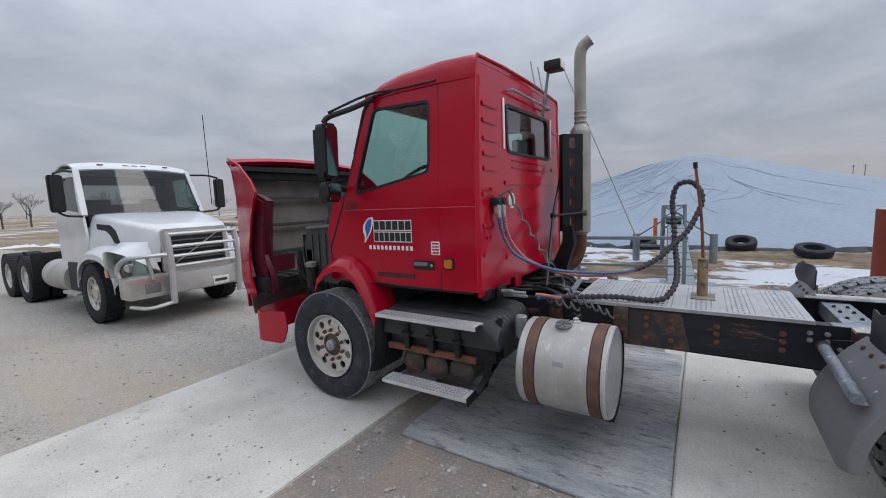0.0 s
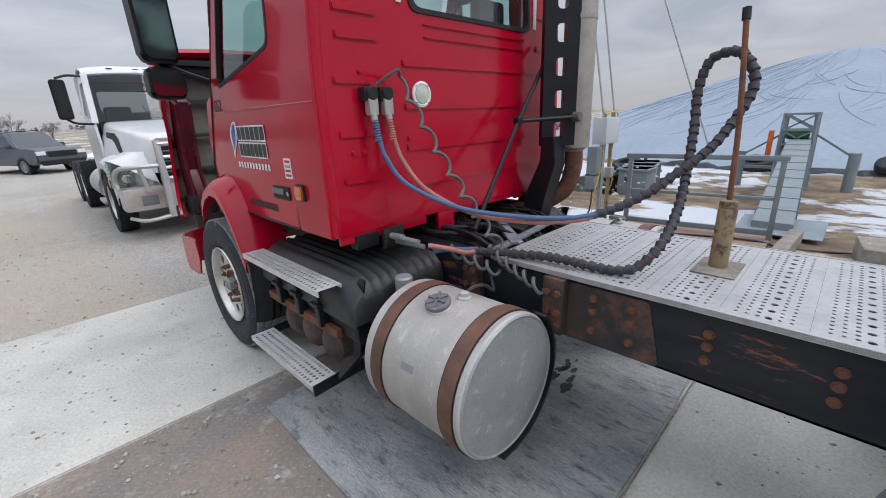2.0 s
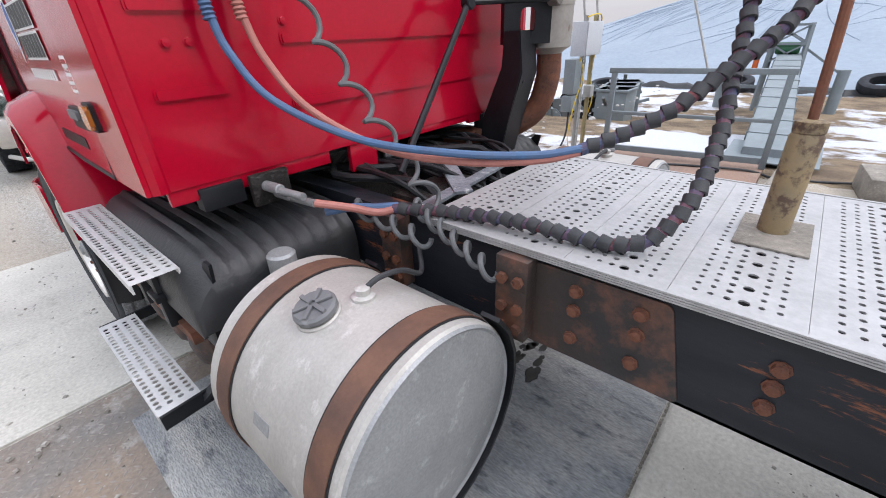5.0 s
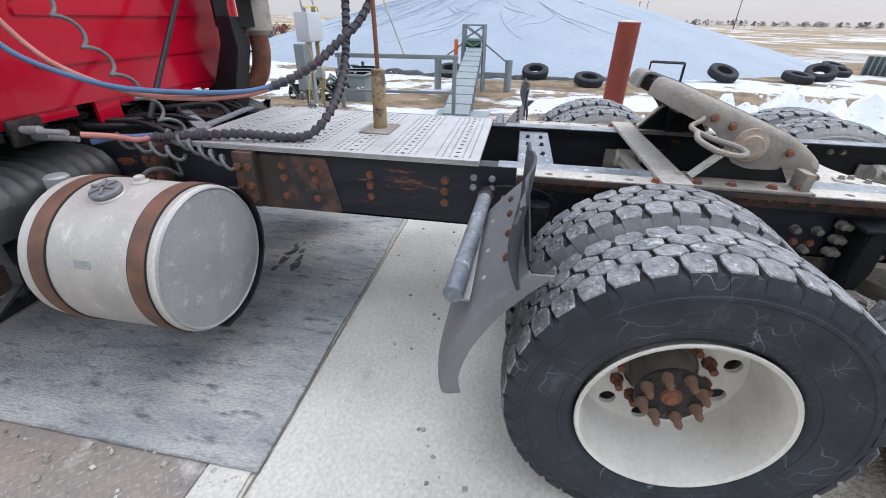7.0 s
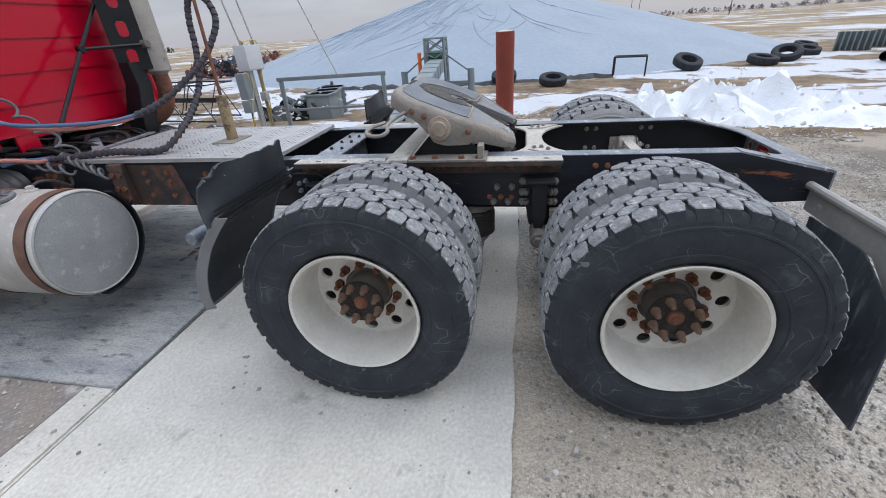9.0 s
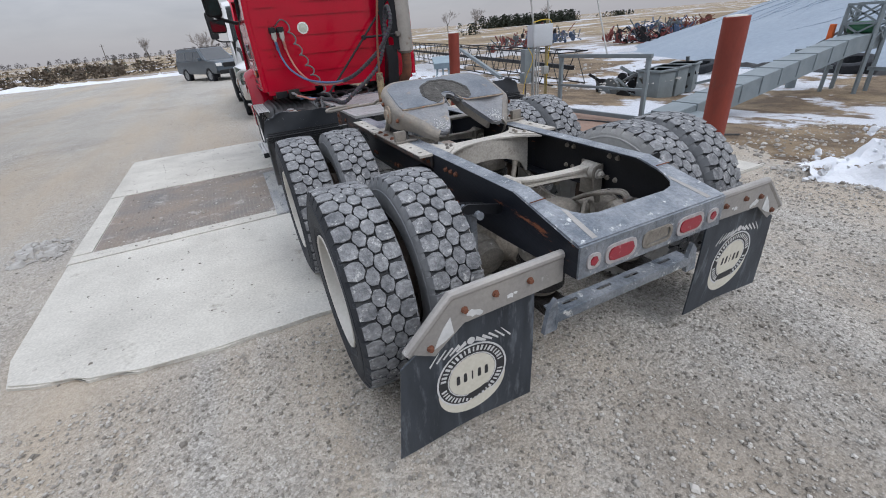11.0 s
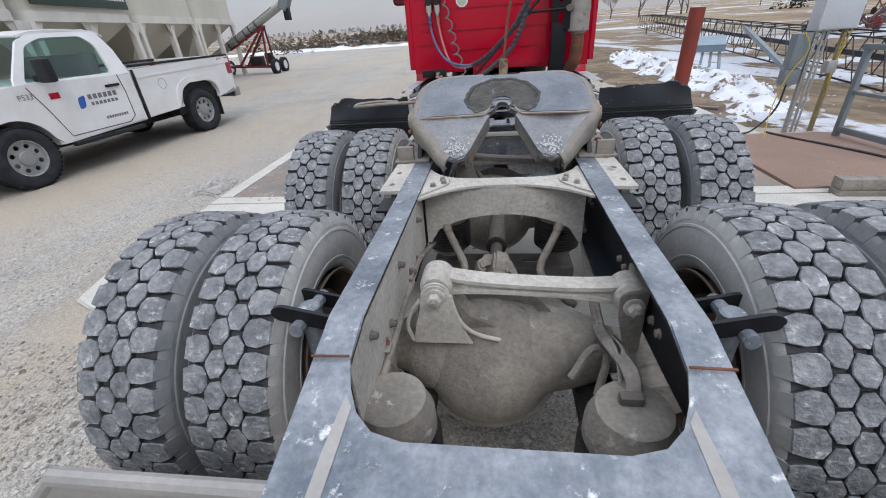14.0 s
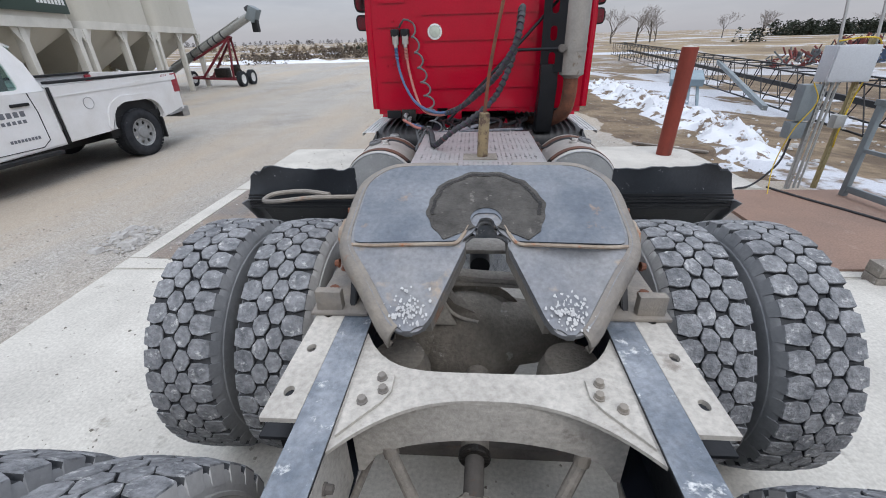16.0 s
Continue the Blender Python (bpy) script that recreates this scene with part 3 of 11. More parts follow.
rear_edge = [(-3.22, JOINT - 0.015), (-3.18, 2.1)] + rough_edge((-3.08, 1.76), (-2.3, 1.5), 7, 0.03, 1) + rough_edge((-2.1, 1.47), (2.6, 1.45), 26, 0.012, 2) + [(3.75, 1.45), (3.75, JOINT - 0.015)]
slab("pavement", rear_edge, 0.0, "pale concrete apron slab under the drive wheels, feathered edge in gravel")
slab("pavement", [(-3.26, PLATE_F), (3.55, PLATE_F), (3.5, FRONT), (-3.28, FRONT)], 0.0, "pale concrete apron slab under the front wheels")
slab("pavement", [(-3.24, JOINT), (3.6, JOINT), (3.6, PLATE_N), (-3.24, PLATE_N)], -0.002, "narrow concrete kerb strip along the pit cover")
slab("pavement", [(-3.25, PLATE_N), (-3.06, PLATE_N), (-3.06, PLATE_F), (-3.26, PLATE_F)], -0.002, "concrete border beside the steel pit cover")
deck = tagged(part("steel_deck", box(-3.06, 2.75, PLATE_N, PLATE_F, -0.1, -0.006, 0.004), M_DECK, None, kind="structure"), "worn diamond checker plate cover over the dump pit", "steel deck")
verts, faces = [], []
for i in range(42):
    for j in range(46):
        cx, cy = -3.04 + i * 0.042, PLATE_N + 0.03 + j * 0.042
        if cx > -1.34 and cy < 5.38:
            continue
        a = math.radians(45 if (i + j) % 2 else -45)
        o = len(verts)
        for u, v, z in ((-0.016, 0, 0), (0, -0.006, 0), (0.016, 0, 0), (0, 0.006, 0), (-0.009, 0, 0.0022), (0.009, 0, 0.0022)):
            verts.append((cx + u * math.cos(a) - v * math.sin(a), cy + u * math.sin(a) + v * math.cos(a), -0.0062 + z))
        faces += [(o, o + 1, o + 4), (o + 1, o + 5, o + 4), (o + 1, o + 2, o + 5), (o + 2, o + 3, o + 5), (o + 3, o + 4, o + 5), (o + 3, o, o + 4)]
me = bpy.data.meshes.new("plate_lug")
me.from_pydata(verts, [], faces)
me.materials.append(mat("rubbed_plate_lug", (0.30, 0.27, 0.24), (0.24, 0.22, 0.20), 1.2, 0.5, 0.25, 0.05, c3=(0.44, 0.43, 0.41), spots=0.55, ease=0.15, spot_scale=4))
lugs = tagged(new("plate_lug", me), "raised diamond lugs of the checker plate", kind="stuff")
lugs.parent = deck
tagged(part("steel_deck", box(2.76, 4.62, PLATE_N - 0.1, PLATE_F - 0.1, -0.2, 0.02, 0.006), M_RDECK, None, kind="structure"), "reddish rusted steel plate deck inside the railing", "steel deck")
bm = prism(rough_edge((-1.32, 3.57), (1.45, 3.60), 10, 0.008, 4) + rough_edge((1.45, 5.40), (-1.31, 5.43), 10, 0.012, 5), xy, -0.004, 0.014, bevel=0.004)
tagged(part("rubber_mat", bm, M_MAT), "dusty black conveyor-belt mat lying across the pit cover", "mat")


# ---- red truck ----
truck = thing("semi_truck", "red day-cab semi tractor with its hood tipped open", "truck")
AX_REAR, AX_MID, AX_FRONT = 0.835, 2.163, 6.39
R_DRIVE, R_STEER = 0.525, 0.515


def tyre_mesh(r, w, rim, drive, dusty=0):
    """A tyre about the x axis, its centre at the origin."""
    m = Matrix.Rotation(math.pi / 2, 4, "Y")
    d = 0.020 if drive else 0.010
    rc = r - d
    prof = [(rim, -w * 0.40), (rim + 0.012, -w * 0.445), (rim + 0.03, -w * 0.475), (rim + 0.06, -w * 0.5), (rc - 0.11, -w * 0.522), (rc - 0.07, -w * 0.518), (rc - 0.035, -w * 0.500), (rc - 0.012, -w * 0.470), (rc - 0.004, -w * 0.44), (rc, -w * 0.30)]
    prof += [(rc + 0.001, 0)] + [(a, -b) for a, b in prof[::-1]]
    bm = spin(prof, m, 84)
    # raised rings on the sidewall
    for s in (-1, 1):
        spin([(rim + 0.040, s * (w * 0.480)), (rim + 0.043, s * (w * 0.497)), (rim + 0.050, s * (w * 0.502)), (rim + 0.054, s * w * 0.488)], m, 84, bm)
        spin([(rc - 0.062, s * (w * 0.510)), (rc - 0.058, s * (w * 0.524)), (rc - 0.050, s * (w * 0.520)), (rc - 0.046, s * w * 0.500)], m, 84, bm)
    finish(bm)
    n0 = len(bm.faces)
    tops = set()
    if drive:
        n = 38
        # two centre rows of hexagons between wide shoulder blocks
        for j, (u, hu) in enumerate(((-0.318, 0.138), (-0.094, 0.097), (0.094, 0.097), (0.318, 0.138))):
            for i in range(n):
                rnd = random.Random(i * 7 + j)
                a0 = 2 * math.pi * (i + 0.5 * (j % 2) + rnd.uniform(-0.03, 0.03)) / n
                ha = math.pi / n * 0.95

                def jt():
                    return rnd.uniform(-0.09, 0.09)
                sg = 1 if j == 3 else -1
                if j in (0, 3):
                    poly = [(-0.88, -0.70 * sg), (-0.97 + jt(), 0.1 * sg), (-0.74, 1.0 * sg), (0.74, 1.0 * sg), (0.97 + jt(), 0.1 * sg), (0.88, -0.70 * sg), (0.30 + jt(), -1.10 * sg), (-0.42 + jt(), -1.02 * sg)]
                else:
                    poly = [(-0.92 + jt(), -0.50 + jt()), (-0.94 + jt(), 0.50 + jt()), (-0.22 + jt(), 1.16), (0.30 + jt(), 1.10), (0.94 + jt(), 0.52 + jt()), (0.92 + jt(), -0.50 + jt()), (0.22 + jt(), -1.16), (-0.30 + jt(), -1.10)]
                jit = rnd.uniform(-0.0018, 0.0018)
                lo, mid, hi = [], [], []
                for pa, pu in poly:
                    for rr, k, lst in ((rc - 0.003, 1.0, lo), (r + jit - 0.004, 0.985, mid), (r + jit, 0.945, hi)):
                        a, uu = a0 + pa * ha * k, (u + pu * hu * k) * w
                        rr2 = rr - (abs(uu) / (w * 0.5)) ** 4 * 0.012
                        lst.append(bm.verts.new((uu, rr2 * math.cos(a), rr2 * math.sin(a))))
                tops.add(bm.faces.new(hi))
                for k in range(len(poly)):
                    q = (k + 1) % len(poly)
                    bm.faces.new((lo[k], lo[q], mid[q], mid[k]))
                    tops.add(bm.faces.new((mid[k], mid[q], hi[q], hi[k])))
                if j in (0, 3):
                    # buttress running down the shoulder
                    foot = []
                    for pa in (-0.60, 0.60):
                        a = a0 + pa * ha
                        foot.append(bm.verts.new((sg * w * 0.506, (rc - 0.034) * math.cos(a), (rc - 0.034) * math.sin(a))))
                    bm.faces.new((mid[2], mid[3], foot[1], foot[0]))
                    bm.faces.new((lo[2], mid[2], foot[0]))
                    bm.faces.new((mid[3], lo[3], foot[1]))
    else:
        for u in (-0.36, -0.18, 0.0, 0.18, 0.36):
            spin([(rc, (u - 0.075) * w), (r, (u - 0.065) * w), (r, (u + 0.065) * w), (rc, (u + 0.075) * w)], m, 84, bm)
    bm.faces.index_update()
    marks = {f.index for f in tops}
    bmesh.ops.recalc_face_normals(bm, faces=bm.faces)
    me = bpy.data.meshes.new("tyre")
    bm.to_mesh(me)
    bm.free()
    for mt in (M_SIDEWALL, M_TREADRUB, M_DUSTRUB, M_GAPRUB, M_GROOVE):
        me.materials.append(mt)
    for p in me.polygons:
        c = p.center
        p.use_smooth = len(p.vertices) == 4 and p.index < n0
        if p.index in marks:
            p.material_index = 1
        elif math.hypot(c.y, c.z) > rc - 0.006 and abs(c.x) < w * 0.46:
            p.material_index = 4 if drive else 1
        elif abs(dusty) == 2 and c.x * dusty > 0.1:
            p.material_index = 2
        elif dusty and (abs(dusty) == 2 or c.x * dusty > 0.05):
            p.material_index = 3
    return me


ME_DRIVE = {k: tyre_mesh(R_DRIVE, 0.272, 0.298, True, k) for k in (-2, -1, 1, 2)}
ME_STEER = tyre_mesh(R_STEER, 0.275, 0.298, False)


def disc_holes(r_out, n, r_ring, r_hole, r_in, x0, x1, bm):
    """A wheel disc with hand holes, between two planes across the x axis."""
    secs = n * 8
    for i in range(n):
        ac = 2 * math.pi * (i + 0.5) / n
        half = math.pi / n
        k = 16
        inner = [(r_ring * math.cos(ac) + r_hole * math.cos(t), r_ring * math.sin(ac) + r_hole * math.sin(t)) for t in (2 * math.pi * q / k for q in range(k))]
        arc_o = [(r_out * math.cos(ac + half * s), r_out * math.sin(ac + half * s)) for s in (-1, -0.5, 0, 0.5, 1)]
        arc_i = [(r_in * math.cos(ac + half * s), r_in * math.sin(ac + half * s)) for s in (1, 0, -1)]
        holed(arc_o + arc_i, inner, yz, x0, x1, bm)
    return bm


def drive_wheel(name, parent, x, y, z, side, outer):
    """One drive wheel; side is -1 on the driver's side."""
    w = thing(name, "", "")
    w.parent = parent
    w.location = (x, y, z)
    w.rotation_euler = (random.uniform(0, 6.28), 0, 0)
    t = new("tyre", ME_DRIVE[-side if outer else -2 * side])
    t.parent = w
    tagged(t, "worn drive tyre with dusty block tread")
    o = side if outer else -side
    mx = Matrix.Rotation(math.pi / 2, 4, "Y")
    # deep-dish rim: the disc sits towards the other tyre of the pair
    prof = [(0.300, o * 0.128), (0.296, o * 0.134), (0.285, o * 0.128), (0.277, o * 0.10), (0.273, o * 0.06), (0.271, -o * 0.05), (0.266, -o * 0.078), (0.258, -o * 0.094), (0.278, -o * 0.10), (0.300, -o * 0.128)]
    bm = spin(prof, mx, 56)
    disc_holes(0.262, 10, 0.215, 0.029, 0.118, -o * 0.102, -o * 0.086, bm)
    part("rim", bm, M_CREAM if outer else M_HUBRUST, w, "cream painted steel rim with rust stains" if outer else "dusty rust-brown inner rim")
    return w


def nut_mesh():
    bm = cyl((0, 0, 0), (0, 0, 0.006), 0.026, 12)
    cyl((0, 0, 0.006), (0, 0, 0.034), 0.021, 6, bm=bm)
    cyl((0, 0, 0.034), (0, 0, 0.066), 0.012, 8, bm=bm)
    ob = part("nut", bm, M_RUST)
    return ob


NUT = nut_mesh()
STUD = part("stud", spin([(0.019, 0), (0.019, 0.012), (0.013, 0.022), (0.012, 0.042), (0.006, 0.052), (0.001, 0.052)], Matrix(), 10), mat("tan_rusty_stud", (0.19, 0.115, 0.075), (0.115, 0.065, 0.045), 20, 0.7, 0.1, 0.2))
M_HUBDUST = mat("dusty_hub_iron", (0.15, 0.135, 0.12), (0.09, 0.082, 0.075), 9, 0.75, 0.1, 0.2, c3=(0.20, 0.10, 0.06), spots=0.60, ease=0.15, spot_scale=11)


def hub_end(parent, x, y, z, side):
    """Hub barrel with its axle flange and studs, and the wheel nuts on the disc round it."""
    bm = cyl((x + side * 0.0, y, z), (x + side * 0.028, y, z), 0.116, 28, bevel=0.006)
    cyl((x + side * 0.02, y, z), (x + side * 0.135, y, z), 0.098, 28, bm=bm, r2=0.092, bevel=0.006)
    hub = part("hub", bm, M_HUBDUST, parent, "dusty grey hub barrel")
    bm = cyl((x + side * 0.134, y, z), (x + side * 0.150, y, z), 0.108, 32, bevel=0.004)
    fl = part("axle_flange", bm, M_GREASE, hub, "greasy black axle flange")
    bm = spin([(0.034, 0), (0.030, 0.010), (0.020, 0.014), (0.016, 0.020), (0.001, 0.021)], Matrix.Translation((x + side * 0.150, y, z)) @ Matrix.Rotation(side * math.pi / 2, 4, "Y"), 24)
    part("flange_boss", bm, M_RUST, fl, "rusty flange centre")
    for i in range(10):
        a = 2 * math.pi * (i + 0.3) / 10
        same_mesh("wheel_nut", NUT, hub, Matrix.Translation((x + side * 0.020, y + 0.143 * math.cos(a), z + 0.143 * math.sin(a))) @ Matrix.Rotation(side * math.pi / 2, 4, "Y") @ Matrix.Scale(1.05, 4))
    for i in range(8):
        a = 2 * math.pi * (i + 0.5) / 8
        same_mesh("axle_stud", STUD, fl, Matrix.Translation((x + side * 0.149, y + 0.086 * math.cos(a), z + 0.086 * math.sin(a))) @ Matrix.Rotation(side * math.pi / 2, 4, "Y"))


for ax in (AX_REAR, AX_MID):
    for s in (-1, 1):
        drive_wheel("outer_wheel", truck, s * 1.105, ax, R_DRIVE - 0.008, s, True)
        drive_wheel("inner_wheel", truck, s * 0.765, ax, R_DRIVE - 0.008, s, False)
        hub_end(truck, s * 0.985, ax, R_DRIVE - 0.008, s)
        bm = spin([(0.205, -0.10), (0.21, 0.10), (0.13, 0.11)], Matrix.Translation((s * 0.80, ax, R_DRIVE)) @ Matrix.Rotation(math.pi / 2, 4, "Y"), 32, cap=True)
        part("brake_drum", bm, M_HUBRUST, truck, "rust-brown brake drum inside the inner wheel")

for s in (-1, 1):
    w = thing("steer_wheel", "", "")
    w.parent = truck
    w.location = (s * 0.985, AX_FRONT, R_STEER - 0.005)
    t = new("tyre", ME_STEER)
    t.parent = w
    tagged(t, "black ribbed steer tyre")
    mx = Matrix.Rotation(math.pi / 2, 4, "Y")
    bm = spin([(0.300, s * 0.128), (0.296, s * 0.136), (0.286, s * 0.13), (0.277, s * 0.10), (0.272, s * 0.085), (0.262, s * 0.088), (0.258, s * 0.05), (0.255, -s * 0.1), (0.30, -s * 0.128)], mx, 56)
    disc_holes(0.262, 10, 0.212, 0.034, 0.105, s * 0.075, s * 0.090, bm)
    part("rim", bm, M_CHROME, w, "polished aluminium rim with round hand holes")
    hub = part("hub", spin([(0.112, s * 0.078), (0.108, s * 0.094), (0.098, s * 0.090), (0.092, s * 0.055), (0.05, s * 0.05)], mx, 36, cap=True), M_HUBRUST, w, "rust-brown hub recess")
    bm = cyl((s * 0.05, 0, 0), (s * 0.130, 0, 0), 0.050, 24, bevel=0.010)
    cyl((s * 0.125, 0, 0), (s * 0.142, 0, 0), 0.026, 16, bm=bm, bevel=0.005)
    part("hub_cap", bm, M_ALUEND, hub, "dull grey hub cap")
    for i in range(10):
        a = 2 * math.pi * (i + 0.5) / 10
        same_mesh("wheel_nut", NUT, w, Matrix.Translation((s * 0.086, 0.142 * math.cos(a), 0.142 * math.sin(a))) @ Matrix.Rotation(s * math.pi / 2, 4, "Y") @ Matrix.Diagonal((0.95, 0.95, 0.5, 1)))
bpy.data.objects.remove(NUT)
bpy.data.objects.remove(STUD)

# frame rails: channels with the flanges inwards, tapering down at the tail
TOP, LOW = 0.975, 0.70
for s in (-1, 1):
    X = s * 0.43
    side = [(0.0, 0.745), (0.0, 0.872), (0.06, 0.885), (0.42, TOP), (4.9, TOP), (7.1, TOP - 0.03), (7.1, 0.72), (4.0, LOW), (1.0, LOW), (0.5, 0.715)]
    bm = prism(side, yz, X, X - s * 0.009)
    top = [(0.0, 0.872), (0.06, 0.885), (0.42, TOP), (4.9, TOP), (7.1, TOP - 0.03)]
    for (y0, z0), (y1, z1) in zip(top, top[1:]):
        prism([(y0, z0), (y1, z1), (y1, z1 + 0.009), (y0, z0 + 0.009)], yz, X, X - s * 0.085, bm)
    prism([(1.0, LOW), (4.0, LOW), (4.0, LOW + 0.009), (1.0, LOW + 0.009)], yz, X, X - s * 0.085, bm)
    part("frame_rail", bm, M_RAIL, truck, "black painted steel frame rail with rust patches")
    # dust-caked inner face of the web
    bm = prism([(0.06, 0.75), (0.06, 0.865), (0.43, 0.96), (1.34, 0.96), (1.34, 0.715), (0.6, 0.72)], yz, X - s * 0.0095, X - s * 0.0125)
    part("rail_lining", bm, M_TAN if s < 0 else M_BLACK, truck, "dust-caked inner face of the rail" if s < 0 else "black inner face of the rail")
    if s < 0:
        bm = prism([(0.30, 0.745), (0.30, 0.925), (0.43, 0.960), (1.30, 0.960), (1.30, 0.700), (0.60, 0.700)], yz, X - s * 0.074, X - s * 0.080)
        chan = part("inner_channel", bm, M_PALETAN, truck, "dust-caked inner channel of the rail")
        row_bolts(chan, [(X - s * 0.080, y, z) for y, z in ((0.45, 0.90), (0.62, 0.80), (0.80, 0.90), (0.95, 0.78), (1.15, 0.90))], (-s, 0, 0), r=0.011, h=0.02, mtl=M_HUBDUST)
    # bare worn strip on top
    bm = bmesh.new()
    for (y0, z0), (y1, z1) in zip(top[:3], top[1:3] + [(2.78, TOP)]):
        prism([(y0, z0 + 0.0095), (y1, z1 + 0.0095), (y1, z1 + 0.013), (y0, z0 + 0.013)], yz, X + s * 0.001, X - s * 0.086, bm)
    part("rail_top", bm, M_GALV, truck, "bare worn grey top of the frame rail")

# ---- fuel tanks ----
def fuel_tank(s):
    X, Z, R, Y0, Y1 = s * 0.82, 0.622, 0.311, 3.925, 4.52
    m = Matrix.Translation((X, Y0, Z)) @ Matrix.Rotation(-math.pi / 2, 4, "X")
    L = Y1 - Y0
    bm = spin([(R - 0.006, 0.006), (R, 0.014), (R, L - 0.014), (R - 0.006, L - 0.006), (R - 0.03, L)], m, 64)
    tank = part("fuel_tank", bm, M_ALU, truck, "dull aluminium cylindrical fuel tank with two rusty straps")
    bm = spin([(R - 0.006, 0.006), (R - 0.012, -0.002), (R - 0.02, 0.004), (R - 0.1, -0.008), (0.001, -0.016)], m, 64)
    part("tank_end", bm, M_ALUEND, tank, "scuffed aluminium tank end")
    for y in (0.074, L - 0.1):
        bm = spin([(R + 0.001, y - 0.034), (R + 0.006, y - 0.034), (R + 0.006, y + 0.034), (R + 0.001, y + 0.034)], m, 64)
        st = part("strap", bm, M_STRAP, tank, "rusty steel tank strap")
        bm = spin([(R + 0.0005, y - 0.04), (R + 0.003, y - 0.04), (R + 0.003, y + 0.04), (R + 0.0005, y + 0.04)], m, 64)
        part("rubber_liner", bm, M_PLASTIC, st)
    up = Vector((s * 0.27, 0, 0.963))
    c = Vector((X, Y0 + 0.315, Z)) + up * (R - 0.004)
    bm = cyl(c - up * 0.02, c + up * 0.008, 0.060, 28, bevel=0.004)
    neck = part("filler_neck", bm, M_ALU, tank)
    bm = cyl(c + up * 0.008, c + up * 0.034, 0.057, 14, bevel=0.007)
    cap = part("filler_cap", bm, M_GREYPL, neck, "dark grey ribbed filler cap")
    mc, _ = frame_of(c + up * 0.034, c + up * 0.05)
    for k in range(6):
        part("cap_rib", box(0.008, 0.050, -0.006, 0.006, -0.001, 0.008, 0.002, None, mc @ Matrix.Rotation(k * math.pi / 3, 4, "Z")), M_GREYPL, cap)
    # small maker's plate, pale and scratched
    mp = Matrix.Translation((X, Y0 + 0.30, Z)) @ Matrix.Rotation(s * radians(70), 4, "Y")
    part("data_plate", box(-0.016, 0.016, -0.035, 0.035, R - 0.001, R + 0.0015, 0, None, mp), M_ALUEND, tank, "small scratched data plate")
    c = Vector((X - s * 0.02, Y0 + 0.262, Z + R * 0.995))
    part("sender_lead", tube([c + Vector((0, 0, 0.02)), c + Vector((-s * 0.05, -0.01, 0.04)), c + Vector((-s * 0.14, 0.0, 0.015)), c + Vector((-s * 0.24, 0.03, -0.05)), c + Vector((-s * 0.31, 0.10, -0.02))], 0.008, 8, curve=5), M_CABLE, tank, "black sender cable")
    mm = Matrix.Translation(c)
    bm = spin([(0.032, -0.005), (0.032, 0.01), (0.02, 0.014), (0.02, 0.03), (0.008, 0.035)], mm, 20, cap=True)
    part("fuel_sender", bm, M_ALU, tank)
    # rail bracket and J-hanger behind the tank
    pts = []
    for k in range(10):
        a = math.radians(44 - k * 16)
        pts.append((X - s * 0.338 * math.cos(a), Z + 0.335 * math.sin(a)))
    for y in (0.02, L - 0.09):
        bm = thick(lofted([[(xa, Y0 + y - 0.03, za), (xa, Y0 + y + 0.03, za)] for xa, za in pts]), 0.012)
        hang = part("tank_hanger", bm, M_BLACK, truck, "black steel tank hanger bracket")
        part("hanger_foot", box(min(s * 0.432, s * 0.486), max(s * 0.432, s * 0.486), Y0 + y - 0.05, Y0 + y + 0.05, 0.72, 0.985, 0.004), M_RUSTBLACK, hang, "rusting black bolt-on foot")
        for dy in (-0.025, 0.025):
            for z in (0.76, 0.83, 0.92):
                p = Vector((s * 0.486, Y0 + y + dy, z))
                part("bolt", cyl(p, p + Vector((s * 0.014, 0, 0)), 0.017, 6), M_RUST, hang)


fuel_tank(-1)
fuel_tank(1)

# ---- cab ----
BELT, Z0 = 1.90, 1.135


def cab_w(z):
    """Half width of the cab at a height."""
    return 1.035 - max(0.0, z - BELT) * 0.075


CABR, DOORR = 4.835, 5.15


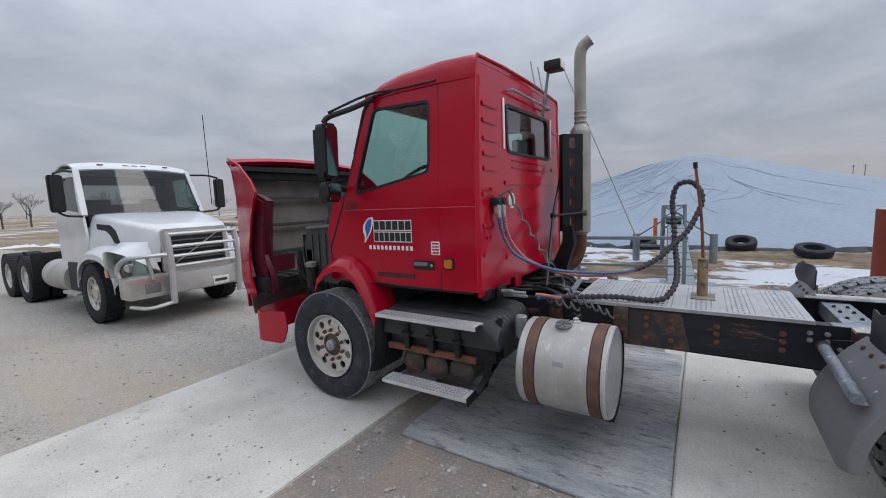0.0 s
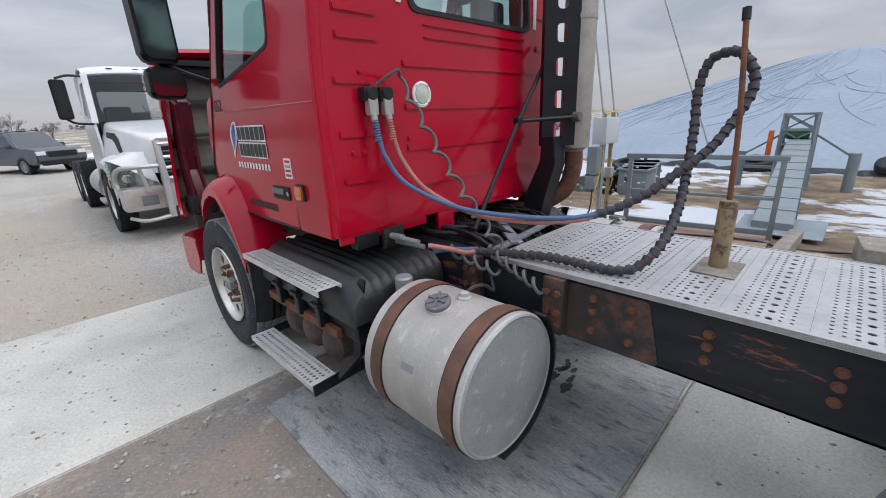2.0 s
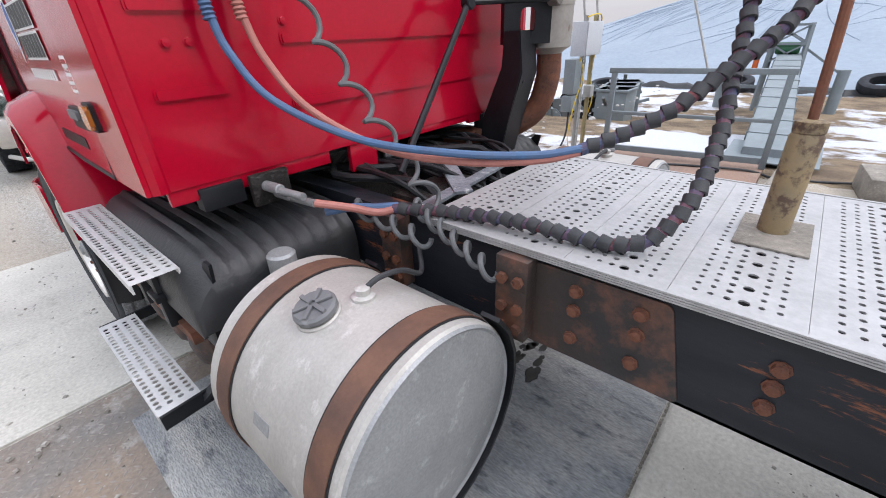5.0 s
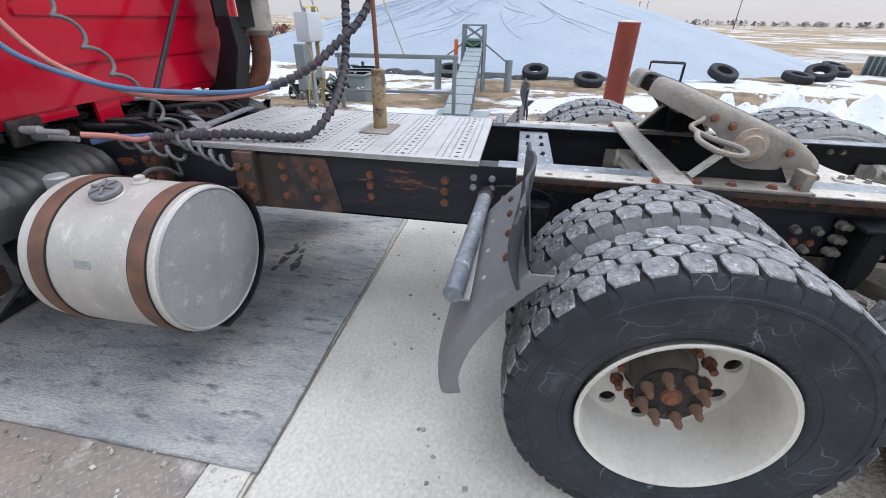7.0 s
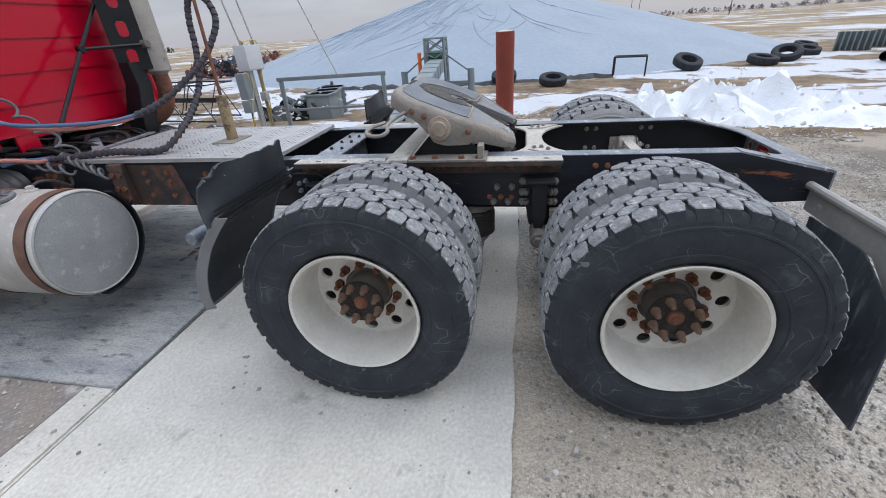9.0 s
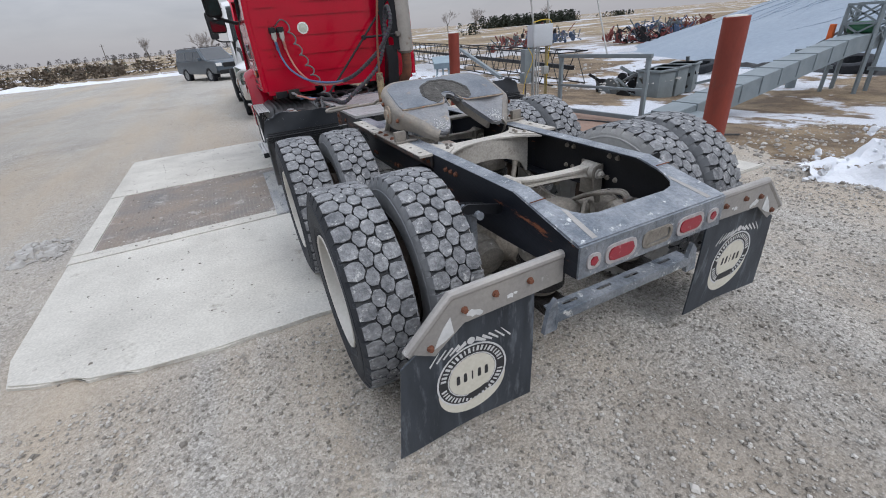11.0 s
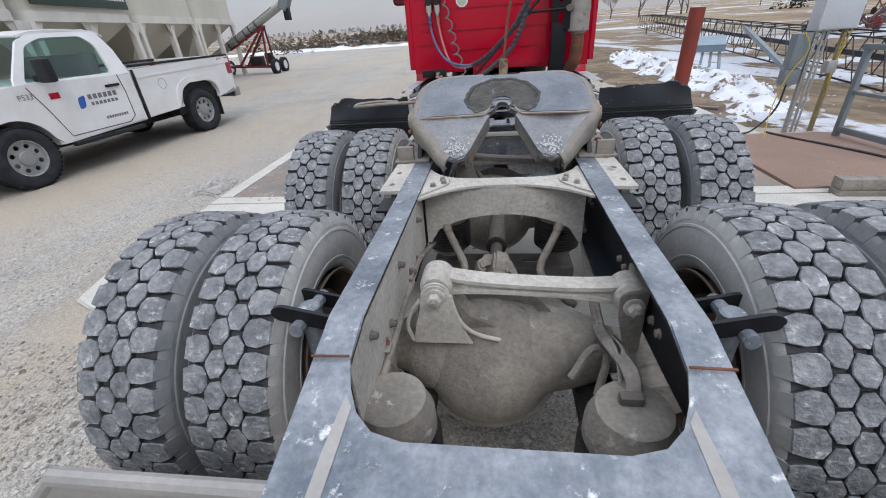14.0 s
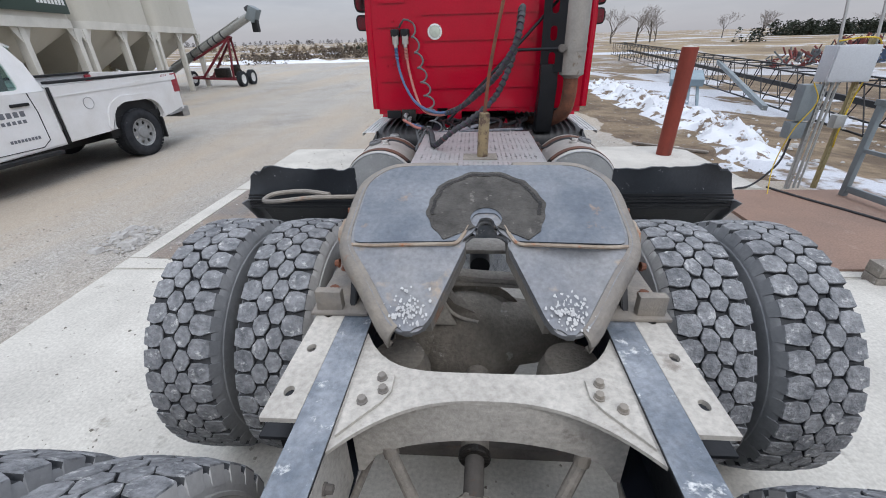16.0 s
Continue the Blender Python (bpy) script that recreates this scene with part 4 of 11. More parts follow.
def cab_side(s):
    def fn(u, v, w):
        return (s * (cab_w(v) - w), u, v)
    # quarter panel behind the door
    bm = bmesh.new()
    zs = [Z0, 1.3, 1.6, 1.9, 2.2, 2.5, 2.72, 2.80]
    for za, zb in zip(zs, zs[1:]):
        prism([(CABR, za), (DOORR - 0.004, za), (DOORR - 0.004, zb), (CABR, zb)], fn, 0, 0.04, bm)
    bmesh.ops.remove_doubles(bm, verts=bm.verts, dist=0.0005)
    part("quarter_panel", bm, M_RED, cab)
    # door with its window opening
    outer = [(DOORR, Z0), (5.6, Z0), (6.05, Z0 + 0.02), (6.34, 1.28), (6.36, 1.43), (6.16, 1.84), (5.86, 2.68), (5.80, 2.70), (DOORR, 2.70)]
    win = rounded([(5.235, 2.045), (6.0, 1.905), (5.985, 2.02), (5.80, 2.60), (5.235, 2.585)], 0.05, 4)
    door = part("door", holed(outer, win, fn, 0.004, 0.045), M_RED, cab, "red cab door with a framed window")
    pane = bmesh.new()
    pane.faces.new([pane.verts.new(fn(u, v, 0.022)) for u, v in win])
    pn = part("window_pane", pane, M_GLASS, door, "green-tinted side window glass")
    pn.visible_shadow = False
    inner = [(p[0] + (5.6 - p[0]) * 0.035, p[1] + (2.28 - p[1]) * 0.05) for p in win]
    part("window_seal", holed([(p[0] - (5.6 - p[0]) * 0.012, p[1] - (2.28 - p[1]) * 0.02) for p in win], inner, fn, 0.001, 0.024), M_PLASTIC, door, "black rubber window seal")
    # gap round the door and the raised belt crease
    gap = tube([fn(u, v, 0.003) for u, v in outer + outer[:1]], 0.007, 5)
    part("door_gap", gap, M_PLASTIC, door, "dark gap round the door")
    part("belt_crease", tube([fn(CABR + 0.01, 1.768, 0.003), fn(DOORR - 0.006, 1.768, 0.003)], 0.007, 6), M_RED, cab)
    part("belt_crease", tube([fn(DOORR + 0.008, 1.768, 0.006), fn(6.17, 1.768, 0.006)], 0.007, 6), M_RED, door)
    # handle
    bm = prism(rounded([(5.215, 1.285), (5.41, 1.285), (5.41, 1.355), (5.215, 1.355)], 0.012), fn, -0.003, 0.02)
    h = part("door_handle", bm, M_PLASTIC, door, "black recessed paddle handle")
    part("grip", prism(rounded([(5.27, 1.315), (5.40, 1.315), (5.40, 1.345), (5.27, 1.345)], 0.01), fn, -0.012, 0.0), M_GREYPL, h)
    part("lock", spin([(0.012, 0), (0.012, 0.006), (0.001, 0.007)], Matrix.Translation(fn(5.235, 1.32, 0.002)) @ Matrix.Rotation(s * math.pi / 2, 4, "Y"), 12), M_ALU, h)
    # amber marker
    bm = prism(rounded([(5.03, 1.30), (5.115, 1.30), (5.115, 1.385), (5.03, 1.385)], 0.012), fn, -0.012, 0.01)
    mk = part("side_marker", bm, M_PLASTIC, cab)
    part("lens", prism(rounded([(5.038, 1.308), (5.107, 1.308), (5.107, 1.377), (5.038, 1.377)], 0.012), fn, -0.024, -0.01, bevel=0.006), M_AMBER, mk, "amber marker lens")
    return door


cab = part("cab_body", box(-0.98, 0.98, 4.9, 6.3, 1.10, 1.17, 0.01), M_PLASTIC, truck, "red painted day cab")
door_l = cab_side(-1)
cab_side(1)

# rear wall with window and pressed ribs


def rear_fn(u, v, w):
    return (u, CABR - 0.002 + w + max(0, v - 2.55) * 0.03, v)


outer = [(-1.0, Z0)] + [(-cab_w(z) + 0.03, z) for z in (1.5, 1.9, 2.3, 2.6)] + [(-0.95, 2.79), (-0.90, 2.84), (0.90, 2.84), (0.95, 2.79)] + [(cab_w(z) - 0.03, z) for z in (2.6, 2.3, 1.9, 1.5)] + [(1.0, Z0)]
win = rounded([(-0.44, 2.20), (0.62, 2.20), (0.60, 2.60), (-0.47, 2.58)], 0.06, 4)
part("rear_wall", holed(outer, win, rear_fn, 0, 0.035), M_RED, cab, "red pressed-steel cab back with ribs")
pane = bmesh.new()
pane.faces.new([pane.verts.new(rear_fn(u, v, 0.012)) for u, v in win])
pn = part("rear_window", pane, M_REARGLASS, cab, "grey-green tinted rear window glass")
pn.visible_shadow = False
inner = [(0.08 + (p[0] - 0.08) * 0.965, 2.39 + (p[1] - 2.39) * 0.92) for p in win]
part("window_seal", holed([(0.08 + (p[0] - 0.08) * 1.02, 2.39 + (p[1] - 2.39) * 1.05) for p in win], inner, rear_fn, -0.008, 0.014), M_PLASTIC, cab, "black rubber window seal")


def rib(x0, x1, z, h=0.02):
    bm = prism(rounded([(x0, z - h), (x1, z - h), (x1, z + h), (x0, z + h)], 0.014, 3), rear_fn, -0.011, 0.004, bevel=0.006)
    part("rib", bm, M_RED, cab)


for z in (1.33, 1.53, 1.74, 1.95):
    rib(-0.52, 0.86, z)
for z in (2.05, 2.16, 2.27, 2.40, 2.52):
    rib(-0.90, -0.66, z)
for z in (2.14, 2.08):
    rib(-0.36, 0.56, z, 0.008)
for z in (1.62, 1.86, 1.40):
    rib(-0.93, -0.72, z)
for z in (2.1, 2.3, 2.5):
    rib(0.70, 0.92, z)
for s in (-1, 1):
    bm = tube([(s * 0.995, CABR + 0.02, z) if z < 1.9 else (s * (cab_w(z) - 0.04), CABR + 0.02 + max(0, z - 2.55) * 0.03, z) for z in (Z0, 1.5, 1.9, 2.2, 2.5, 2.70)], 0.034, 10, curve=3)
    part("corner_pillar", bm, M_RED, cab)

# roof: square-shouldered shell from the back to the top of the windscreen
rows = []
for y, zt, zb, k in ((4.838, 2.80, 2.68, 0.99), (4.842, 2.842, 2.68, 0.992), (4.875, 2.862, 2.68, 0.995), (5.15, 2.868, 2.69, 1.0), (5.5, 2.85, 2.69, 1.0), (5.72, 2.805, 2.68, 0.995), (5.84, 2.755, 2.665, 0.985), (5.90, 2.69, 2.655, 0.97)):
    h = zt - zb
    half = [(0.985, zb), (0.983, zb + 0.45 * h), (0.972, zb + 0.75 * h), (0.945, zb + 0.93 * h), (0.89, zt), (0.6, zt + 0.012), (0.3, zt + 0.02)]
    rows.append([(-x * k, y, z) for x, z in half] + [(0, y, zt + 0.022)] + [(x * k, y, z) for x, z in half[::-1]])
part("roof", thick(lofted(rows), 0.02), M_RED, cab, "red cab roof")
bm = tube([(-0.965, 4.845, 2.69), (-0.962, 4.842, 2.80), (-0.93, 4.840, 2.846), (-0.5, 4.838, 2.868), (0, 4.838, 2.876), (0.5, 4.838, 2.868), (0.93, 4.840, 2.846), (0.962, 4.842, 2.80), (0.965, 4.845, 2.69)], 0.013, 8)
part("rear_gutter", bm, M_RED, cab)
for s in (-1, 1):
    bm = tube([(s * 0.988, 5.16, 2.715), (s * 0.988, 5.5, 2.715), (s * 0.985, 5.82, 2.70), (s * 0.985, 5.90, 2.60), (s * 1.0, 6.02, 2.25)], 0.010, 6)
    part("drip_rail", bm, M_RED_IN, cab)
part("sun_visor", box(-0.9, 0.9, 5.88, 5.96, 2.67, 2.75, 0.02), M_RED, cab)
# windscreen and scuttle
bm = bmesh.new()
q = [(-0.95, 6.18, 1.86), (0.95, 6.18, 1.86), (0.90, 5.88, 2.70), (-0.90, 5.88, 2.70)]
mid = [(0, 6.40, 1.86), (0, 5.98, 2.70)]
for a, b, c, d in ((q[0], mid[0], mid[1], q[3]), (mid[0], q[1], q[2], mid[1])):
    bm.faces.new([bm.verts.new(p) for p in (a, b, c, d)])
pn = part("windscreen", bm, M_GLASS, cab, "windscreen glass")
pn.visible_shadow = False
part("scuttle", box(-1.0, 1.0, 6.10, 6.42, 1.15, 1.86, 0.04), M_PLASTIC, cab, "black firewall and scuttle")
for s in (-1, 1):
    part("cowl_side", prism(rounded([(6.165, 1.13), (6.40, 1.13), (6.39, 1.60), (6.30, 1.84), (6.165, 1.89)], 0.02, 3), yz, s * 0.995, s * 1.022, bevel=0.008), M_RED, cab, "red panel ahead of the door")
part("dashboard", box(-0.92, 0.92, 5.85, 6.2, 1.45, 1.92, 0.05), M_PLASTIC, cab, "dark dashboard")
m = Matrix.Translation((-0.5, 5.66, 2.05)) @ Matrix.Rotation(radians(-28), 4, "X")
bm = tube([m @ Vector((0.225 * math.cos(a), 0.225 * math.sin(a), 0)) for a in [2 * math.pi * k / 32 for k in range(33)]], 0.016, 8)
for a in (0.2, 2.9, 4.7):
    tube([m @ Vector((0, 0, -0.03)), m @ Vector((0.225 * math.cos(a), 0.225 * math.sin(a), 0))], 0.013, 6, bm)
tube([m @ Vector((0, 0, 0)), (-0.5, 5.95, 1.75)], 0.03, 8, bm)
part("steering_wheel", bm, M_PLASTIC, cab)
for x in (-0.52, 0.5):
    bm = box(x - 0.25, x + 0.25, 5.1, 5.6, 1.45, 1.62, 0.05)
    box(x - 0.24, x + 0.24, 5.02, 5.16, 1.6, 2.22, 0.05, bm)
    box(x - 0.14, x + 0.14, 5.04, 5.14, 2.22, 2.42, 0.04, bm)
    part("seat", bm, M_GREYPL, cab)


# ---- chassis details ----
row_bolts(truck, [(-0.4305, y, z) for y in (3.007, 3.353) for z in (0.905, 0.855, 0.80)], (-1, 0, 0))
row_bolts(truck, [(-0.4305, y, z) for y in (2.88, 2.80) for z in (0.93, 0.885)], (-1, 0, 0), r=0.013, mtl=M_GALV)
row_bolts(truck, [(-0.4305, y, z) for y in (1.5, 1.56, 1.62, 1.9, 1.96, 2.4, 2.46, 1.02, 0.96, 1.08) for z in (0.93, 0.76)], (-1, 0, 0), r=0.013)
row_bolts(truck, [(0.42, y, z) for y in (1.5, 1.56, 0.6, 0.66, 0.95, 1.01, 3.0, 3.35) for z in (0.93, 0.80)], (-1, 0, 0), r=0.013, mtl=M_FWSIDE)
# rusty splice plate on the driver's side rail
bm = prism(rounded([(3.50, 0.705), (3.92, 0.70), (3.92, 0.968), (3.56, 0.968)], 0.02), yz, -0.430, -0.4345)
part("splice_plate", bm, M_RUSTBLACK, truck, "rusted splice plate on the frame rail")
row_bolts(truck, [(-0.435, y, z) for y in (3.62, 3.78) for z in (0.92, 0.86, 0.77)], (-1, 0, 0))

# mounting angles along the rails
for s in (-1, 1):
    bm = bmesh.new()
    yh = [1.33 + 0.155 * k for k in range(9)]
    ys = [1.25] + [0.5 * (a + b) for a, b in zip(yh, yh[1:])] + [2.70]
    for y, (ya, yb) in zip(yh, zip(ys, ys[1:])):
        hole = [(s * 0.482 + 0.013 * math.cos(t), y + 0.017 * math.sin(t)) for t in (2 * math.pi * k / 10 for k in range(10))]
        holed([(s * 0.432, ya), (s * 0.52, ya), (s * 0.52, yb), (s * 0.432, yb)], hole, xy, 0.974, 0.988, bm)
    bmesh.ops.remove_doubles(bm, verts=bm.verts, dist=0.0004)
    angle = part("mounting_angle", bm, M_PALETAN, truck, "dusty drilled steel mounting angle")
    part("angle_web", box(min(s * 0.431, s * 0.443), max(s * 0.431, s * 0.443), 1.25, 2.70, 0.900, 0.9735, 0.002), M_RUSTBLACK, angle, "black upright leg of the angle")
    part("angle_edge", box(min(s * 0.5205, s * 0.5235), max(s * 0.5205, s * 0.5235), 1.252, 2.698, 0.960, 0.984, 0.001), M_RUSTBLACK, angle, "rusty rolled edge")
    row_bolts(truck, [(s * 0.443, 1.29 + 0.072 * k, 0.935) for k in range(20)], (s, 0, 0), r=0.010, h=0.016, mtl=M_RUST)
    row_bolts(truck, [(s * (0.475 + 0.012 * (k % 2)), 2.10 + 0.06 * k, 0.988) for k in range(2)], (0, 0, 1), r=0.017)

# fifth wheel
fw_plane = Matrix.Translation((0, 1.79, 1.205)) @ Matrix.Rotation(radians(21), 4, "X")


def fwr(u, v, w):
    """The plate with its two ramps drooping to the rear."""
    return fw_plane @ Vector((u, v, w - 0.42 * max(0.0, -0.09 - v) ** 2 - 0.05 * max(0.0, -0.05 - v)))


def fwp(u, v, w):
    return fw_plane @ Vector((u, v, w))


throat = [(-0.034, -0.01), (-0.034, 0.035)] + [(-0.034 + 0.034 * (1 - math.cos(a)), 0.035 + 0.034 * math.sin(a)) for a in (0.5, 1.0, 1.57)]
half = [(-0.36, 0.325), (-0.425, 0.235), (-0.435, -0.02), (-0.420, -0.075), (-0.355, -0.175), (-0.275, -0.305), (-0.245, -0.335), (-0.185, -0.335), (-0.155, -0.300), (-0.058, -0.045)]
edge = rounded([(-0.27, 0.345)] + half, 0.03, 3)
outline = edge + throat + [(-x, y) for x, y in throat[::-1]][1:] + [(-x, y) for x, y in edge[::-1]]
fifth = part("fifth_wheel", prism(outline, fwr, -0.03, 0.0, bevel=0.008), M_FWRAMP, truck, "dusty cast fifth-wheel plate tilted to the rear")
# bare upper face, ends before the ramps
face = [(-0.27, 0.328), (-0.345, 0.308), (-0.408, 0.225), (-0.415, 0.0), (-0.405, -0.055), (-0.085, -0.045), (-0.048, 0.01), (-0.048, 0.05), (-0.03, 0.078), (0.03, 0.078), (0.048, 0.05), (0.048, 0.01), (0.085, -0.045), (0.405, -0.055), (0.415, 0.0), (0.408, 0.225), (0.345, 0.308), (0.27, 0.328)]
part("bearing_face", prism(rounded(face, 0.02, 3), fwp, 0.0005, 0.004), M_FWTOP, fifth, "bare rubbed steel bearing face")
# worn greasy horseshoe round the throat
arc = [math.radians(-48 + k * 276 / 90) for k in range(91)]
ring = [((0.190 + 0.006 * math.sin(a * 13) * math.sin(a * 5 + 1)) * math.cos(a), 0.098 + (0.190 + 0.005 * math.sin(a * 11)) * math.sin(a)) for a in arc]
part("grease_ring", prism(ring + [(0.05 * math.cos(a), 0.05 + 0.05 * math.sin(a)) for a in arc[::-1]], fwp, 0.0035, 0.007), M_DRYGREASE, fifth, "dark grease horseshoe round the throat")
part("ring_groove", prism([(x * 0.93, 0.098 + (y - 0.098) * 0.93) for x, y in ring[12:79]] + [(x * 0.87, 0.098 + (y - 0.098) * 0.87) for x, y in ring[12:79][::-1]], fwp, 0.007, 0.0085), M_GREASE, fifth, "black worn groove in the grease")


def apron_depth(v):
    return float(np.interp(v, (-0.345, -0.28, -0.16, -0.08, 0.0, 0.06, 0.12, 0.19, 0.35), (0.045, 0.075, 0.095, 0.125, 0.160, 0.165, 0.125, 0.090, 0.085)))


rnd_tip = random.Random(5)
for s in (-1, 1):
    bm = bmesh.new()
    for k in range(120):
        u, v = rnd_tip.gauss(0.218, 0.026), rnd_tip.gauss(-0.285, 0.027)
        if v < -0.326 or abs(u - 0.218) > 0.02 + 0.55 * (v + 0.345) + 0.015:
            continue
        r = rnd_tip.uniform(0.0015, 0.0052)
        n = rnd_tip.randint(5, 8)
        fl = [(s * u + r * rnd_tip.uniform(0.45, 1.25) * math.cos(6.2832 * j / n), v + 1.3 * r * rnd_tip.uniform(0.45, 1.25) * math.sin(6.2832 * j / n)) for j in range(n)]
        prism(fl, fwr, 0.0006 + 0.00002 * k, 0.0014 + 0.00002 * k, bm)
    flakes = part("flaking_paint", bm, M_FLAKE, fifth, "flakes of white paint left on the ramp tip")
    tagged(flakes, kind="stuff")
    lip = [(s * 0.41, -0.062), (s * 0.35, -0.066), (s * 0.25, -0.062), (s * 0.15, -0.058), (s * 0.095, -0.054), (s * 0.072, -0.02), (s * 0.056, 0.02)]
    part("ramp_lip", tube([fwp(u, v, 0.002) for u, v in lip], 0.006, 6, curve=4), M_FWEDGE, fifth, "rust-edged lip above the ramp")
    # apron rolled over the edge of the plate, deepest at the pivot
    run = smooth_path([(0.10, 0.345, 0), (0.27, 0.345, 0), (0.345, 0.328, 0), (0.405, 0.270, 0), (0.428, 0.20, 0), (0.434, 0.09, 0), (0.436, -0.01, 0), (0.420, -0.075, 0), (0.355, -0.175, 0), (0.275, -0.305, 0), (0.250, -0.332, 0)], 4)
    rows = []
    for i, q in enumerate(run):
        d = (run[min(i + 1, len(run) - 1)] - run[max(i - 1, 0)]).normalized()
        nx, ny = -d.y, d.x
        dep = apron_depth(q.y)
        rows.append([fwr(s * (q.x + nx * o), q.y + ny * o, w) for o, w in ((-0.014, 0.0015), (0.010, -0.003), (0.024, -0.014), (0.030, -0.032), (0.032, -0.5 * dep), (0.026, -dep), (0.012, -dep))])
    ap = part("side_apron", thick(lofted(rows), 0.010), M_FWSIDE, fifth, "dirty cast apron rolled over the plate edge")
    boss = spin([(0.062, 0), (0.060, 0.012), (0.040, 0.018), (0.036, 0.028), (0.001, 0.030)], Matrix.Translation(fwp(s * 0.462, 0.055, -0.085)) @ Matrix.Rotation(s * math.pi / 2, 4, "Y"), 20)
    part("pivot_boss", boss, M_FWEDGE, ap, "cast pivot boss")
    row_bolts(ap, [fwp(s * u, v, -0.055) for u, v in ((0.455, 0.22), (0.465, 0.15), (0.455, -0.09))], (s, 0, 0), r=0.012, mtl=M_RUST)
    bm = prism([(s * 0.064, -0.05), (s * 0.155, -0.29), (s * 0.172, -0.29), (s * 0.10, 0.25), (s * 0.064, 0.25)], fwr, -0.085, -0.028)
    part("ramp_rib", bm, M_FWSIDE, fifth, "inner rib beside the throat")
    bm = cyl(fwp(s * 0.30, 0.055, -0.085), fwp(s * 0.455, 0.055, -0.085), 0.035, 16, bevel=0.005)
    part("pivot_pin", bm, M_FWSIDE, fifth)
part("locking_jaw", prism([(-0.034, 0.085), (0.034, 0.085), (0.044, 0.14), (-0.044, 0.14)], fwp, -0.06, -0.012), M_GREASE, fifth)
# release handle on the driver's side
hz = 1.205
bm = tube([(-0.40, 2.03, 1.235), (-0.47, 2.06, 1.225), (-0.50, 2.10, hz), (-0.66, 2.09, hz), (-0.78, 2.05, hz), (-0.845, 2.07, hz - 0.005), (-0.83, 2.13, hz), (-0.72, 2.15, hz + 0.005), (-0.60, 2.115, hz + 0.004)], 0.009, 8, curve=5)
part("release_handle", bm, M_FWSIDE, fifth, "bent steel release handle")
# pedestals and the cross plate they stand on
plate = part("cross_plate", box(-0.545, 0.545, 2.045, 2.155, 0.990, 1.006, 0.003), M_PALETAN, truck, "dusty steel cross plate below the fifth wheel")
for s in (-1, 1):
    bm = prism([(1.67, 1.000), (2.03, 1.000), (1.93, 1.118), (1.86, 1.150), (1.79, 1.150), (1.74, 1.10)], yz, s * 0.405, s * 0.425, bevel=0.003)
    ped = part("pedestal", bm, M_BLACK, truck, "black triangular fifth-wheel pedestal")
    part("foot", box(min(s * 0.36, s * 0.535), max(s * 0.36, s * 0.535), 1.63, 2.05, 0.990, 1.0005, 0.002), M_FWSIDE, ped, "dusty foot plate")
    part("edge_strap", beam((s * 0.44, 2.03, 1.008), (s * 0.44, 1.92, 1.128), 0.045, 0.010), M_PALETAN, ped, "bare bright edge strap")
    part("stop_block", box(min(s * 0.44, s * 0.52), max(s * 0.44, s * 0.52), 1.645, 1.675, 0.990, 1.065, 0.003), M_FWSIDE, ped)
    part("rib", box(min(s * 0.36, s * 0.405), max(s * 0.36, s * 0.405), 1.80, 1.90, 1.0, 1.12, 0.01), M_BLACK, ped)
    row_bolts(ped, [(s * 0.50, y, 1.0005) for y in (1.67, 1.76, 1.90, 2.02)], (0, 0, 1), r=0.016, h=0.012, mtl=M_RUST)

# rear cross plate with tail lamps
u_half = [(0.428, 0.0), (0.428, 0.42), (0.346, 0.42), (0.344, 0.30), (0.325, 0.235), (0.300, 0.185), (0.262, 0.15), (0.20, 0.135)]
tail = prism([(-x, y) for x, y in u_half] + u_half[::-1], lambda u, v, w: (u, v, w + 0.8855 + min(v, 0.42) * 0.235), 0, 0.008)
tail_top = part("rear_cross_plate", tail, M_GALV, truck, "worn grey steel plate closing the frame tail")
for s in (-1, 1):
    part("paint_scrape", prism([(s * 0.352, 0.01), (s * 0.325, 0.01), (s * 0.318, 0.10), (s * 0.312, 0.195), (s * 0.330, 0.22), (s * 0.345, 0.11)], lambda u, v, w: (u, v, w + 0.8855 + v * 0.235), 0.0085, 0.0095), M_BRACKET, tail_top, "pale scraped streak")
    part("weld_seam", tube([(s * 0.43, 0.297, 0.972), (s * 0.345, 0.30, 0.972)], 0.003, 6), M_RUST, tail_top, "rusty weld seam")


def lamp_hole(cx, w, h):
    return rounded([(cx - w, 0.812 - h), (cx + w, 0.812 - h), (cx + w, 0.812 + h), (cx - w, 0.812 + h)], h * 0.98, 5)


bm = bmesh.new()
spans = [(-0.428, -0.318, -0.357, 0.030, 0.030), (-0.318, -0.10, -0.212, 0.080, 0.040), (-0.10, 0.09, 0.0, 0.080, 0.032), (0.09, 0.318, 0.205, 0.080, 0.040), (0.318, 0.428, 0.357, 0.030, 0.030)]
for x0, x1, cx, w, h in spans:
    holed([(x0, 0.745), (x1, 0.745), (x1, 0.888), (x0, 0.888)], lamp_hole(cx, w, h), xz, -0.010, 0.0, bm)
bmesh.ops.remove_doubles(bm, verts=bm.verts, dist=0.0004)
part("rear_panel", bm, M_GALV, truck, "bent steel lamp panel across the tail")
for cx, w, h in ((-0.212, 0.078, 0.038), (0.205, 0.078, 0.038), (-0.357, 0.028, 0.028), (0.357, 0.028, 0.028)):
    ring = part("tail_lamp", holed(lamp_hole(cx, w + 0.007, h + 0.006), lamp_hole(cx, w - 0.008, h - 0.008), xz, -0.017, -0.002), M_RING, truck, "tail lamp with a dirty red lens")
    part("lens", prism(lamp_hole(cx, w - 0.008, h - 0.008), xz, -0.020, -0.004, bevel=0.005), M_REDLENS, ring, "faded red lens")
